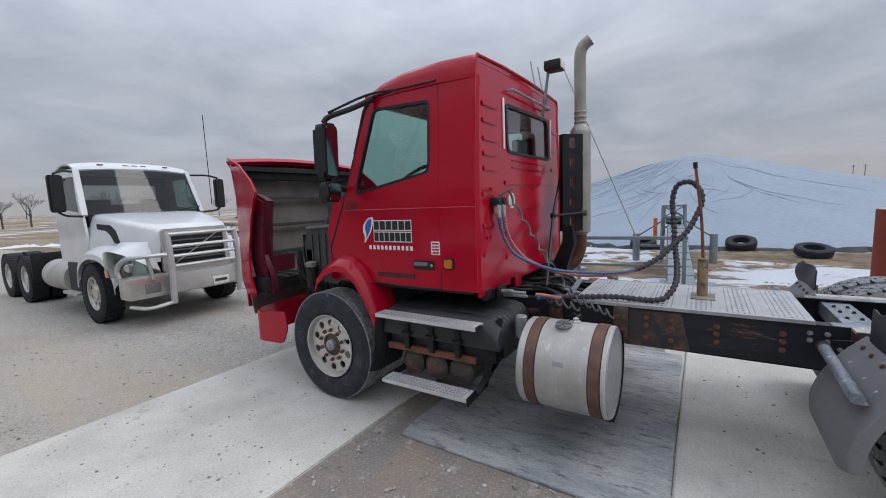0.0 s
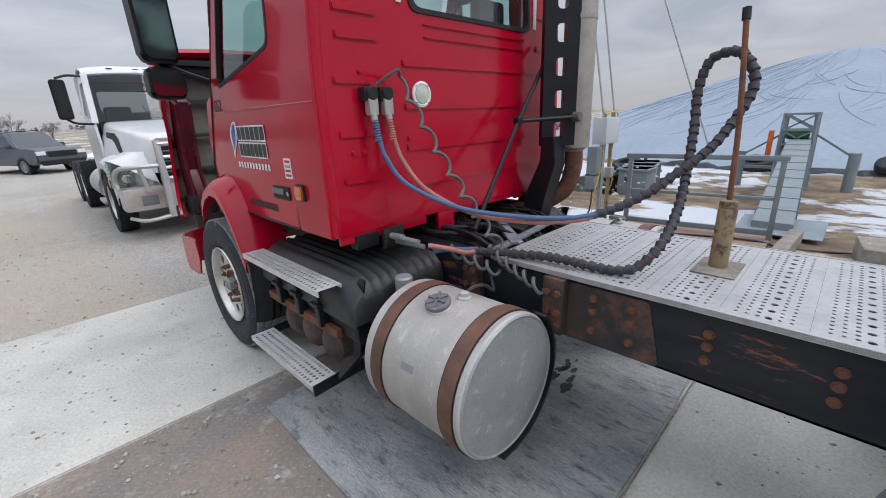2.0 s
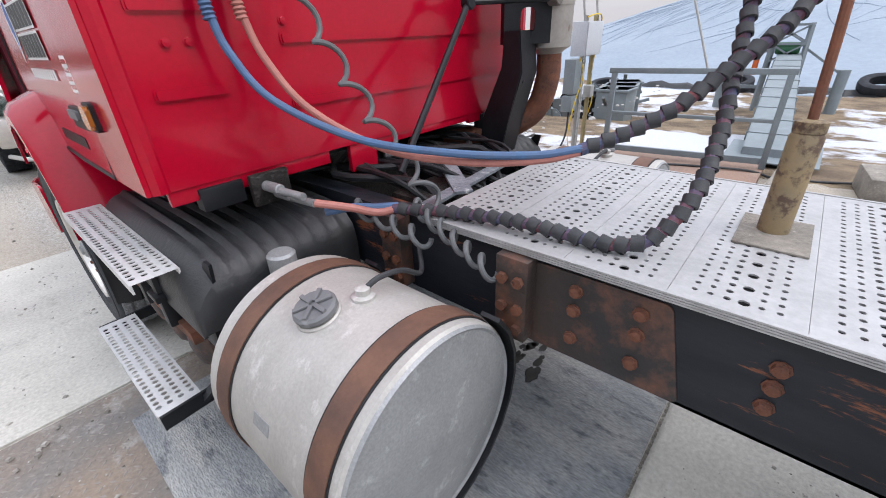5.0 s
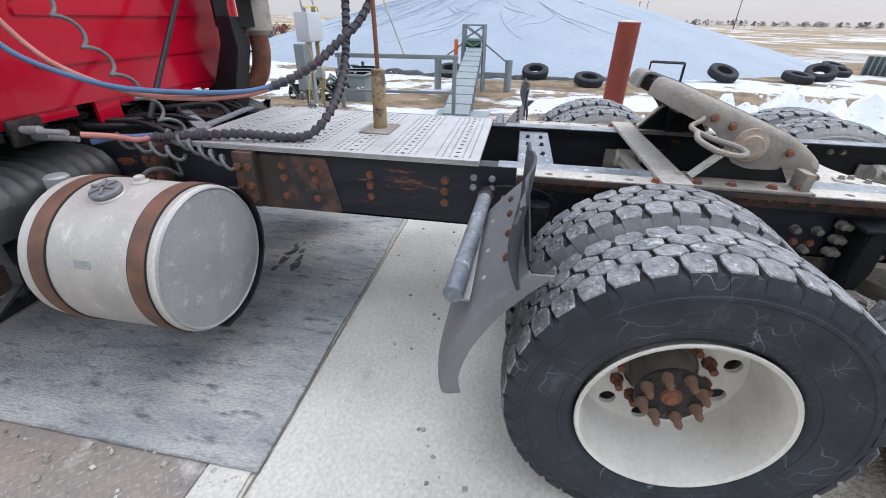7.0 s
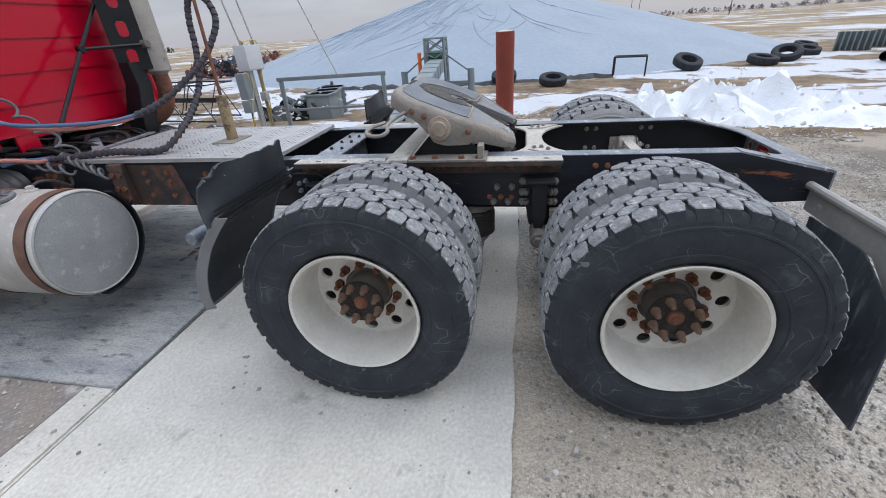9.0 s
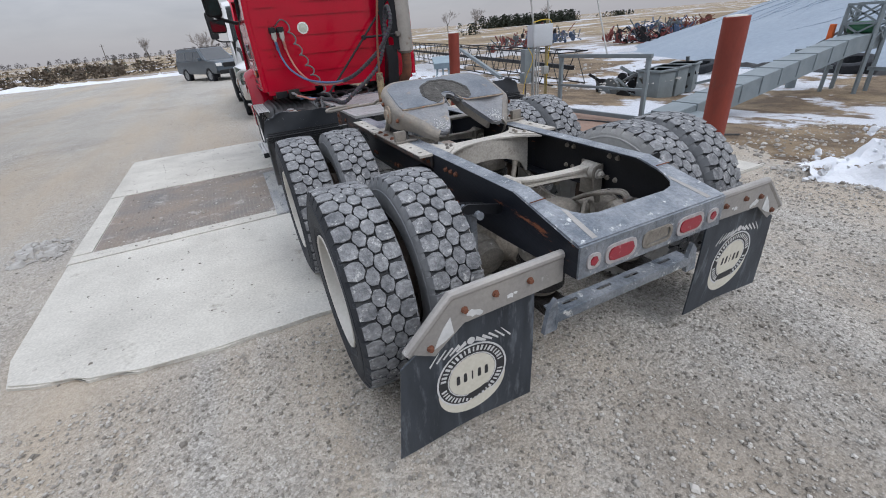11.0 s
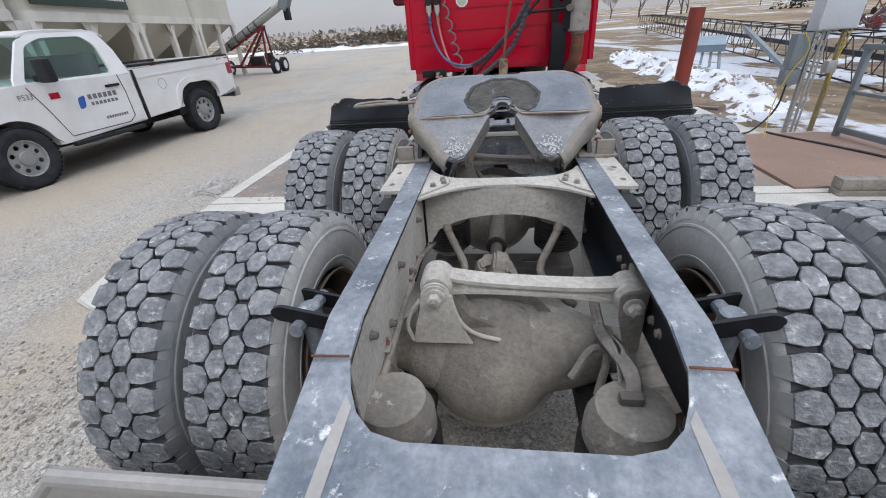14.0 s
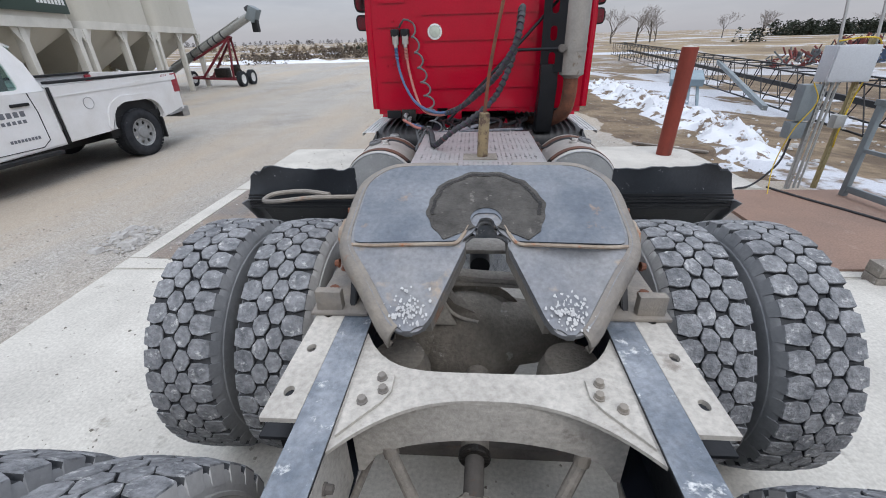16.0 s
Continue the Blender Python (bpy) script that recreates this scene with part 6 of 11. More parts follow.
def mud_flap(s):
    bm = bmesh.new()
    y = 0.092
    # folded bracket: straight arm then a bend downwards
    bar = [(s * 0.432, 0.823), (s * 0.945, 0.816), (s * 1.13, 0.64), (s * 1.03, 0.585), (s * 0.90, 0.685), (s * 0.432, 0.70)]
    prism(bar, xz, y - 0.022, y - 0.016, bm)
    tube([(s * 0.432, y - 0.008, 0.823), (s * 0.945, y - 0.008, 0.816), (s * 1.135, y - 0.008, 0.632)], 0.020, 10, bm)
    hang = part("flap_bracket", bm, M_BRACKET, truck, "galvanised mud-flap bracket bent down at its end")
    row_bolts(hang, [(s * x, y - 0.022, z) for x, z in ((0.60, 0.765), (0.76, 0.765), (0.895, 0.745), (1.045, 0.63))], (0, -1, 0), r=0.012)
    for k, (x, z, r) in enumerate(((0.86, 0.715, 0.030), (0.83, 0.705, 0.018), (0.69, 0.73, 0.022), (0.67, 0.735, 0.012))):
        rnd = random.Random(k + 5)
        part("tape_scrap", prism([(s * (x + r * rnd.uniform(0.5, 1.2) * math.cos(a)), z + 0.6 * r * rnd.uniform(0.4, 1.2) * math.sin(a)) for a in (2 * math.pi * q / 9 for q in range(9))], xz, y - 0.0240, y - 0.0225), M_WHITEPRINT, hang)
    part("reflector_tape", prism([(s * 0.945, 0.66), (s * 0.955, 0.735), (s * 0.985, 0.70), (s * 1.012, 0.655), (s * 1.03, 0.618), (s * 0.985, 0.636)], xz, y - 0.0245, y - 0.0225), M_WHITEPRINT, hang, "scratched white reflector tape")

    def fl(u, v, w):
        t = (0.70 - v)
        return (s * u, y + 0.012 + w + 0.05 * t * t + 0.012 * math.sin(u * 9) * t, v)
    bm = bmesh.new()
    n = 12
    cols = []
    for i in range(n + 1):
        u = 0.548 + (1.16 - 0.548) * i / n
        zt = 0.71 if u < 0.90 else 0.71 - (u - 0.90) * 0.62
        cols.append([(u + 0.06 * k / 10 * i / n, zt + (0.080 - 0.02 * i / n - zt) * k / 10) for k in range(11)])
    grids = [[[bm.verts.new(fl(u, v, w)) for u, v in c] for c in cols] for w in (0.0, 0.008)]
    for g in grids:
        for a, b in zip(g, g[1:]):
            for k in range(10):
                bm.faces.new((a[k], a[k + 1], b[k + 1], b[k]))
    for k in range(10):
        for c in (0, n):
            bm.faces.new((grids[0][c][k], grids[0][c][k + 1], grids[1][c][k + 1], grids[1][c][k]))
    for i in range(n):
        for k in (0, 10):
            bm.faces.new((grids[0][i][k], grids[0][i + 1][k], grids[1][i + 1][k], grids[1][i][k]))
    flap = part("mud_flap", bm, M_FLAP, truck, "dusty black mud flap with a round printed badge")

    def flat(off):
        return lambda u, v, w: fl(u, v, -off - w)

    cx, cz, r = 0.857, 0.365, 0.168

    def circ(rad, k=36, dz=0.0):
        return [(cx + rad * math.cos(2 * math.pi * i / k), cz + dz + rad * math.sin(2 * math.pi * i / k)) for i in range(k)]
    part("badge_shadow", prism(circ(r * 0.97, dz=-0.055), flat(0.0005), 0, 0.0006), M_CREAMPRINT, flap, "worn pale lower half of the badge")
    part("badge_ring", holed(circ(r), circ(r * 0.95), flat(0.0015), 0, 0.0006), M_WHITEPRINT, flap)
    part("badge_field", prism(circ(r * 0.95), flat(0.0012), 0, 0.0005), M_DARKPRINT, flap)
    part("badge_disc", prism(circ(r * 0.66), flat(0.002), 0, 0.0006), M_CREAMPRINT, flap, "cream disc of the badge")
    part("badge_disc_ring", holed(circ(r * 0.70), circ(r * 0.67), flat(0.002), 0, 0.0006), M_WHITEPRINT, flap)
    # lettering as bars round the ring and across the disc
    bm = bmesh.new()
    for k in range(44):
        if k in (10, 11, 32, 33):
            continue
        a = 2 * math.pi * k / 44 + math.pi / 2 + 0.07
        h = r * 0.83
        c, d = (cx + h * math.cos(a), cz + h * math.sin(a)), (math.cos(a), math.sin(a))
        e = (-d[1], d[0])
        q = [(c[0] + d[0] * p * 0.0125 + e[0] * o * (0.0055 if k % 3 else 0.0035), c[1] + d[1] * p * 0.0125 + e[1] * o * (0.0055 if k % 3 else 0.0035)) for p, o in ((-1, -1), (1, -1), (1, 1), (-1, 1))]
        prism(q, flat(0.002), 0, 0.0006, bm)
    part("ring_lettering", bm, M_WHITEPRINT, flap, kind="stuff")
    bm = bmesh.new()
    for k in range(5):
        u = cx - 0.068 + k * 0.034
        w = 0.009 if k != 2 else 0.004
        prism(rounded([(u - w, cz - 0.026), (u + w, cz - 0.026), (u + w * 0.8, cz + 0.024), (u - w * 0.8, cz + 0.024)], 0.006, 2), flat(0.003), 0, 0.0006, bm)
    part("disc_bars", bm, M_DARKPRINT, flap)
    # spread wings over the ring
    bm = bmesh.new()
    for sg in (-1, 1):
        for k in range(5):
            x0 = 0.02 + k * 0.030
            prism([(cx + sg * x0, cz + r + 0.012 + 0.004 * k), (cx + sg * (x0 + 0.046), cz + r - 0.010 - 0.006 * k), (cx + sg * (x0 + 0.050), cz + r - 0.002 - 0.006 * k), (cx + sg * (x0 + 0.006), cz + r + 0.032 - 0.002 * k)], flat(0.002), 0, 0.0006, bm)
    prism(circ(0.018, 10, r + 0.022), flat(0.0022), 0, 0.0006, bm)
    part("wing_print", bm, M_WHITEPRINT, flap)


mud_flap(-1)
mud_flap(1)


# ---- quarter fenders in front of the drive tyres ----
def fender_line(t):
    """Place along the curve of the fender, from its foot (0) to its top (1)."""
    ts = (0.0, 0.16, 0.34, 0.52, 0.70, 0.86, 1.0)
    return (float(np.interp(t, ts, (2.886, 2.897, 2.888, 2.852, 2.797, 2.734, 2.672))),
            float(np.interp(t, ts, (0.495, 0.570, 0.655, 0.750, 0.845, 0.925, 0.990))))


def quarter_fender(s):
    xs = [0.585 + 0.675 * i / 16 for i in range(17)]
    curve = smooth_path([(0, *fender_line(k / 10)) for k in range(11)], 2)

    def skin(off):
        rows = []
        for k, q in enumerate(curve):
            f = k / (len(curve) - 1)
            row = []
            for x in xs:
                edge = max(0.0, (x - 1.13) / 0.13)
                foot = 0.035 * edge ** 2 * max(0.0, 1 - f * 4)
                row.append((s * x, q.y + off - 0.018 * edge ** 2, q.z + foot))
            # outer rim rolled back towards the tyre
            row += [(s * 1.268, q.y + off - 0.030, q.z + 0.035 * max(0.0, 1 - f * 4)), (s * 1.266, q.y + off - 0.078, q.z + 0.045 * max(0.0, 1 - f * 4))]
            rows.append(row)
        return rows
    fen = part("quarter_fender", thick(lofted(skin(0.0)), 0.007), M_GREYPL, truck, "grey plastic quarter fender with an upright rubber flap")
    # thin black sheet behind the grey skin: rear-face shade put into its colour
    back = [r[1:16] for r in skin(-0.014)]
    part("fender_back", thick(lofted(back[1:-1]), 0.003), M_FLAPSPK, fen, "mud-streaked back of the fender, its shade put in as black")
    # upright rubber flap behind the top edge, curled, with a worn upper edge
    rnd = random.Random(3 + s)
    rows = []
    for k in range(9):
        f = k / 8
        row = []
        for i in range(19):
            u = i / 18
            x0, x1 = 0.655, 1.285 - 0.06 * f - 0.05 * max(0.0, f - 0.75) / 0.25
            z = 0.950 + 0.200 * f + 0.012 * u * f
            if k == 8:
                z += rnd.uniform(-0.007, 0.007) - (0.03 if i == 18 else 0.0)
            y = 2.664 + 0.012 * math.sin(u * 7 + f * 2) * f + 0.018 * (1 - f) + 0.022 * max(0.0, f - 0.5) * u + 0.035 * math.sin(math.pi * f) * max(0.0, u - 0.45) / 0.55
            row.append((s * (x0 + (x1 - x0) * u), y, z))
        rows.append(row)
    fl = part("fender_flap", thick(lofted(rows), 0.009), M_FLAPSPK, fen, "speckled black rubber flap with a ragged edge")
    for k in range(5):
        bm = beam((s * 0.67, 2.655, 0.945 + 0.017 * k), (s * 1.25, 2.655, 0.945 + 0.017 * k), 0.006, 0.010)
        part("flap_rib", bm, M_PLASTIC, fl)
    row_bolts(fen, [(s * x, 2.712, 0.952) for x in (0.70, 0.83, 0.98, 1.13)], (0, 0.82, 0.57), r=0.011, h=0.009, mtl=M_RUST)
    row_bolts(fen, [(s * x, 2.770, 0.880) for x in (0.76, 0.98, 1.14)], (0, 0.82, 0.57), r=0.009, h=0.005, mtl=M_ALU)
    bm = cyl((s * 0.445, 2.822, 0.862), (s * 1.218, 2.848, 0.866), 0.029, 22, bevel=0.004)
    part("fender_tube", bm, M_GALV, fen, "galvanised fender support tube")
    part("tube_collar", cyl((s * 0.431, 2.821, 0.862), (s * 0.50, 2.823, 0.862), 0.036, 20, bevel=0.005), M_RUSTBLACK, fen, "rusty socket at the frame rail")
    bm = beam((s * 0.70, 2.812, 0.825), (s * 1.19, 2.818, 0.832), 0.030, 0.010, bevel=0.002)
    part("clamp_strip", bm, M_ALU, fen, "bare aluminium clamp strip")
    # stud and wire beside the socket
    row_bolts(fen, [(s * 0.4305, y, z) for y, z in ((2.742, 0.845), (2.742, 0.800), (2.70, 0.86))], (s, 0, 0), r=0.012, h=0.022, mtl=M_GALV)
    part("air_line", tube([(s * 0.44, 2.78, 0.90), (s * 0.47, 2.70, 0.915), (s * 0.48, 2.58, 0.905), (s * 0.46, 2.52, 0.85)], 0.006, 6, curve=5), M_PLASTIC, fen)


quarter_fender(-1)
quarter_fender(1)
for s in (-1, 1):
    bm = spin([(0.030, 0), (0.046, 0.006), (0.048, 0.05), (0.044, 0.17), (0.050, 0.175), (0.050, 0.20), (0.02, 0.205)], Matrix.Translation((s * 0.53, 2.60, 0.675)), 20, cap=True)
    cyl((s * 0.53, 2.60, 0.52), (s * 0.53, 2.60, 0.68), 0.020, 12, bm=bm)
    cyl((s * 0.50, 2.60, 0.535), (s * 0.57, 2.60, 0.535), 0.030, 14, bm=bm, bevel=0.005)
    part("shock_absorber", bm, M_BLACK, truck, "dirty black shock absorber ahead of the axle")


# ---- catwalk ----
def punched(x0, x1, y0, y1, nx, ny, rad, z, bm=None, t=0.004):
    """A plate of square cells, each with an eight-sided hole; rad(i, j) of 0 leaves a cell whole."""
    bm = bm or bmesh.new()
    dx, dy = (x1 - x0) / nx, (y1 - y0) / ny
    vs = {}

    def vert(x, y, zz):
        k = (round(x, 4), round(y, 4), round(zz, 4))
        if k not in vs:
            vs[k] = bm.verts.new((x, y, zz))
        return vs[k]
    for i in range(nx):
        for j in range(ny):
            xa, ya = x0 + i * dx, y0 + j * dy
            cx, cy, r = xa + dx / 2, ya + dy / 2, rad(i, j)
            cor = [vert(xa, ya, z), vert(xa + dx, ya, z), vert(xa + dx, ya + dy, z), vert(xa, ya + dy, z)]
            if not r:
                bm.faces.new(cor)
                continue
            ring = [bm.verts.new((cx + r * math.cos(a), cy + r * math.sin(a), z)) for a in (math.radians(-135 + 45 * k) for k in range(8))]
            low = [bm.verts.new((v.co.x, v.co.y, z - t)) for v in ring]
            for k in range(4):
                p, q, u = ring[2 * k], ring[2 * k + 1], ring[(2 * k + 2) % 8]
                bm.faces.new((cor[k], q, p))
                bm.faces.new((cor[k], cor[(k + 1) % 4], q))
                bm.faces.new((cor[(k + 1) % 4], u, q))
            for k in range(8):
                bm.faces.new((ring[k], ring[(k + 1) % 8], low[(k + 1) % 8], low[k]))
    return bm


catwalk = thing("catwalk", "perforated aluminium deck plate laid across the frame rails", "deck plate", Matrix.Translation((0, 2.86, 0.9865)))
plank0 = None
for k in range(6):
    w = 0.24
    if plank0 is None:
        bm = punched(-0.45, 0.43, 0.0004, w - 0.0004, 27, 8, lambda i, j: 0 if j in (0, 7) or i in (0, 26) or (j in (3, 4) and False) else (0.0115 if j in (3,) and i % 2 else (0.0 if j == 3 else (0.0062 if j in (1, 2, 5, 6) else 0.0075))), 0.022)
        box(-0.45, 0.43, 0.0015, 0.006, 0.0, 0.0215, 0, bm)
        box(-0.45, 0.43, w - 0.006, w - 0.0015, 0.0, 0.0215, 0, bm)
        plank0 = part("plank", bm, M_TREAD, catwalk)
    else:
        same_mesh("plank", plank0, catwalk, Matrix.Translation((0, w * k, 0)))
for s in (-0.452, 0.432):
    bm = bmesh.new()
    for k in range(4):
        box(s - 0.004, s + 0.006, 0, 1.44, 0.002 + 0.006 * k, 0.0065 + 0.006 * k, 0, bm)
    part("edge_trim", bm, M_TREAD, catwalk, "ribbed aluminium edge")
# black sheet added below the planks so the punched holes read dark
part("hole_backing", box(-0.44, 0.42, 0.005, 1.435, -0.006, 0.0, 0), M_BLACK, catwalk)

# pogo stick: sleeve on a foot plate with a thin bent rod
pogo = thing("hose_pole", "rusty spring pole holding the air hoses over the deck", "pole", Matrix.Translation((0.02, 3.44, 1.009)))
part("foot_plate", box(-0.13, 0.10, -0.085, 0.075, 0.0, 0.006, 0.002), M_TAN, pogo)
bm = spin([(0.036, 0), (0.036, 0.255), (0.032, 0.262)], Matrix.Rotation(radians(2), 4, "Y"), 20, cap=True)
spin([(0.030, 0.26), (0.034, 0.265), (0.034, 0.29), (0.02, 0.295)], Matrix.Rotation(radians(2), 4, "Y"), 20, bm, cap=True)
part("sleeve", bm, mat("yellowed_rusty_sleeve", (0.26, 0.19, 0.10), (0.20, 0.16, 0.10), 9, 0.6, 0.1, 0.1, c3=(0.09, 0.055, 0.038), spots=0.50, ease=0.1), pogo, "yellowed rusty sleeve")
part("rod", tube([(0.008, 0, 0.27), (0.045, 0.02, 0.60), (0.125, 0.07, 1.0)], 0.011, 10, curve=5), M_RUST, pogo, "thin rusty rod")
part("rod_cap", cyl((0.123, 0.069, 0.985), (0.130, 0.074, 1.03), 0.016, 10), M_PLASTIC, pogo)


# ---- cab fittings ----
for s in (-1, 1):
    # rear half of the front fender
    prof = [(6.47, 1.10), (6.44, 1.185), (6.33, 1.28), (6.20, 1.325), (6.08, 1.315), (5.96, 1.23), (5.87, 1.10), (5.80, 0.97), (5.755, 0.86)]
    rows = []
    for k, (y, z) in enumerate(prof):
        up = 0.14 * (1 - k / 8)
        rows.append([(s * 0.86, y - 0.02, z + up), (s * 0.98, y - 0.02, z + up * 0.8), (s * 1.07, y - 0.01, z + up * 0.35), (s * 1.13, y, z), (s * 1.155, y + 0.005, z - 0.035), (s * 1.155, y + 0.01, z - 0.09)])
    part("fender", thick(lofted(rows), 0.012), M_RED, truck, "red front fender behind the steer wheel")
    rows = []
    for y, z in ((5.77, 0.90), (5.755, 0.75), (5.76, 0.60), (5.80, 0.45), (5.84, 0.36)):
        rows.append([(s * (0.74 + 0.38 * i / 16), y + (0.010 if i % 2 else 0.0) + 0.05 * max(0, (i - 13) / 3), z) for i in range(17)])
    part("splash_guard", thick(lofted(rows), 0.01), M_PLASTIC, truck, "ribbed black splash guard")

    # hood tipped forward: one side panel each
    side = [(7.97, 2.40), (7.80, 2.31), (7.58, 2.13), (7.48, 2.00), (7.54, 1.86), (7.64, 1.62), (7.70, 1.30), (7.66, 1.06), (7.56, 0.90), (7.60, 0.845), (7.95, 0.84), (8.06, 1.00), (8.13, 1.60), (8.06, 2.20)]
    bm = prism(side, lambda u, v, w: (s * (w + 0.07 * math.exp(-((v - 1.1) / 0.5) ** 2) - 0.36 * max(0.0, u - 7.55) * min(1.0, max(0.0, (2.42 - v) / 0.3))), u, v), 0.99, 1.015)
    part("hood_side", bm, M_RED, truck, "red hood side panel, stood on end")
    bm = prism([(7.44, 1.90), (7.62, 1.98), (7.80, 1.55), (7.80, 1.2), (7.70, 0.86), (7.46, 0.87), (7.50, 1.08), (7.60, 1.30), (7.53, 1.62)], yz, s * 0.80, s * 0.935, bevel=0.03)
    part("inner_fender", bm, M_RED_DARK, truck, "dark red inner fender liner")
    bm = box(min(s * 0.74, s * 0.97), max(s * 0.74, s * 0.97), 7.50, 7.78, 0.86, 1.06, 0.05)
    part("headlamp_pod", bm, M_PLASTIC, truck, "black back of the headlamp pod")
# inside of the hood top and its red rim
rows = [[(x, 8.03 + 0.05 * (1 - (x / 0.98) ** 2) + dy, z - 0.06 * (x / 1.0) ** 2) for x in [-0.86 + 1.72 * i / 12 for i in range(13)]] for z, dy in ((0.62, -0.10), (0.95, -0.02), (1.4, 0.04), (1.9, 0.04), (2.2, 0.0), (2.34, -0.04))]
M_LINER = mat("grey_hood_liner", (0.185, 0.17, 0.148), (0.095, 0.088, 0.078), 2.5, 0.8, 0, 0.1, c3=(0.05, 0.048, 0.045), spots=0.60, ease=0.15)
part("hood_liner", thick(lofted(rows), 0.02), M_LINER, truck, "dusty grey inside of the tipped hood")
rows = [[(x * (0.83 if z < 2.3 else 0.98), y + 0.05 * (1 - x * x), z - 0.06 * x * x) for x in [-1.0 + 2.0 * i / 12 for i in range(13)]] for y, z in ((8.10, 0.7), (8.14, 1.6), (8.10, 2.25), (8.03, 2.42), (7.93, 2.44), (7.88, 2.40), (7.93, 2.36))]
part("hood_top", thick(lofted(rows), 0.015), M_RED, truck, "red hood top, tipped upright")
bm = box(-0.84, 0.84, 7.93, 8.0, 2.16, 2.26, 0.02)
part("hood_brace", bm, M_PLASTIC, truck)
part("grille_back", box(-0.86, 0.86, 7.62, 8.0, 0.86, 1.0, 0.02), M_GREASE, truck, "black back of the grille and lamp housings")
for k in range(9):
    part("grille_rib", box(-0.62 + k * 0.15, -0.60 + k * 0.15, 7.60, 7.98, 1.0, 1.02, 0.003), M_GREYPL, truck)
part("hood_edge", beam((-0.88, 7.90, 2.28), (0.88, 7.90, 2.28), 0.06, 0.05), M_PLASTIC, truck, "black rubber hood edge")
# bumper
corner = rounded([(7.00, 0.775), (6.97, 0.60), (7.06, 0.43), (7.40, 0.41), (7.44, 0.50), (7.42, 0.73)], 0.04, 4)
bm = prism(corner, yz, -1.13, -1.115)
prism(corner, yz, 1.115, 1.13, bm)
front = [[(x, y, z) for z in (0.41, 0.46, 0.69, 0.73)] for x, y in ((-1.125, 7.41), (-1.10, 7.50), (-1.0, 7.58), (-0.7, 7.66), (0, 7.72), (0.7, 7.66), (1.0, 7.58), (1.10, 7.50), (1.125, 7.41))]
sheet = thick(lofted(front), 0.015)
me_tmp = bpy.data.meshes.new("bumper_front")
sheet.to_mesh(me_tmp)
sheet.free()
bm.from_mesh(me_tmp)
bpy.data.meshes.remove(me_tmp)
part("bumper", bm, M_RED, truck, "red wrap-round front bumper")
# engine and what hangs round it
M_AIRBOX = mat("dull_black_airbox", (0.030, 0.031, 0.033), (0.052, 0.052, 0.053), 4, 0.5, 0, 0.1, c3=(0.11, 0.105, 0.10), spots=0.60, ease=0.15)
abox = part("airbox", prism(rounded([(6.50, 1.02), (6.98, 1.06), (7.02, 1.50), (6.92, 1.60), (6.55, 1.62), (6.48, 1.50)], 0.05, 4), yz, -0.80, -0.46, bevel=0.025), M_AIRBOX, truck, "dusty black airbox beside the engine")
part("airbox_lid", prism(rounded([(6.50, 1.615), (6.95, 1.585), (6.95, 1.612), (6.50, 1.645)], 0.01, 2), yz, -0.83, -0.44, bevel=0.006), M_GREYPL, abox, "grey airbox lid")
for k in range(4):
    part("airbox_rib", box(-0.812, -0.80, 6.58 + 0.10 * k, 6.60 + 0.10 * k, 1.10, 1.54, 0.003), M_AIRBOX, abox)
part("coolant_hose", tube([(-0.42, 6.62, 1.66), (-0.52, 6.80, 1.72), (-0.44, 7.02, 1.68), (-0.30, 7.20, 1.56), (-0.26, 7.32, 1.40)], 0.034, 12, curve=6), M_GREYPL, truck, "grey coolant hose")
part("belt_housing", cyl((-0.44, 6.98, 1.30), (-0.60, 6.98, 1.30), 0.14, 24, bevel=0.02), M_GREASE, truck, "round oily belt housing")
part("fuel_filter", cyl((-0.86, 6.86, 0.98), (-0.86, 6.86, 1.20), 0.055, 18, bevel=0.01), M_GREASE, truck, "black canister filter")
part("filter_cap", cyl((-0.86, 6.86, 1.20), (-0.86, 6.86, 1.25), 0.060, 18, bevel=0.008), M_TAN, truck)
for k in range(3):
    part("hood_cross_rib", box(-0.82, 0.82, 8.0, 8.035, 1.25 + 0.34 * k, 1.29 + 0.34 * k, 0.008), M_AIRBOX, truck, "pressed rib inside the hood")
part("hood_hole_panel", prism(rounded([(-0.52, 1.02), (-0.20, 1.02), (-0.20, 1.22), (-0.52, 1.22)], 0.03, 3), xz, 7.985, 7.998), M_RED_DARK, truck, "dark red panel at the hood foot")
eng = part("engine", box(-0.40, 0.40, 6.40, 7.30, 0.70, 1.42, 0.06), M_GREASE, truck, "oily black engine under the open hood")
bm = bmesh.new()
for k in range(6):
    cyl((-0.42, 6.55 + 0.13 * k, 1.05), (-0.42, 6.55 + 0.13 * k, 1.40), 0.045, 12, bm=bm)
box(-0.34, 0.34, 6.5, 7.2, 1.42, 1.52, 0.03, bm)
part("rocker_cover", bm, M_TAN, eng)
bm = cyl((-0.62, 6.62, 1.12), (-0.62, 6.62, 1.45), 0.13, 22, bevel=0.02)
cyl((-0.62, 6.62, 1.45), (-0.62, 6.62, 1.50), 0.06, 16, bm=bm)
part("air_cleaner", bm, M_PLASTIC, truck, "black air cleaner can")
bm = tube([(-0.60, 6.75, 1.42), (-0.62, 6.95, 1.50), (-0.50, 7.12, 1.48), (-0.2, 7.25, 1.40)], 0.05, 12, curve=6)
part("intake_pipe", bm, M_ALU, truck)
bm = bmesh.new()
rnd = random.Random(9)
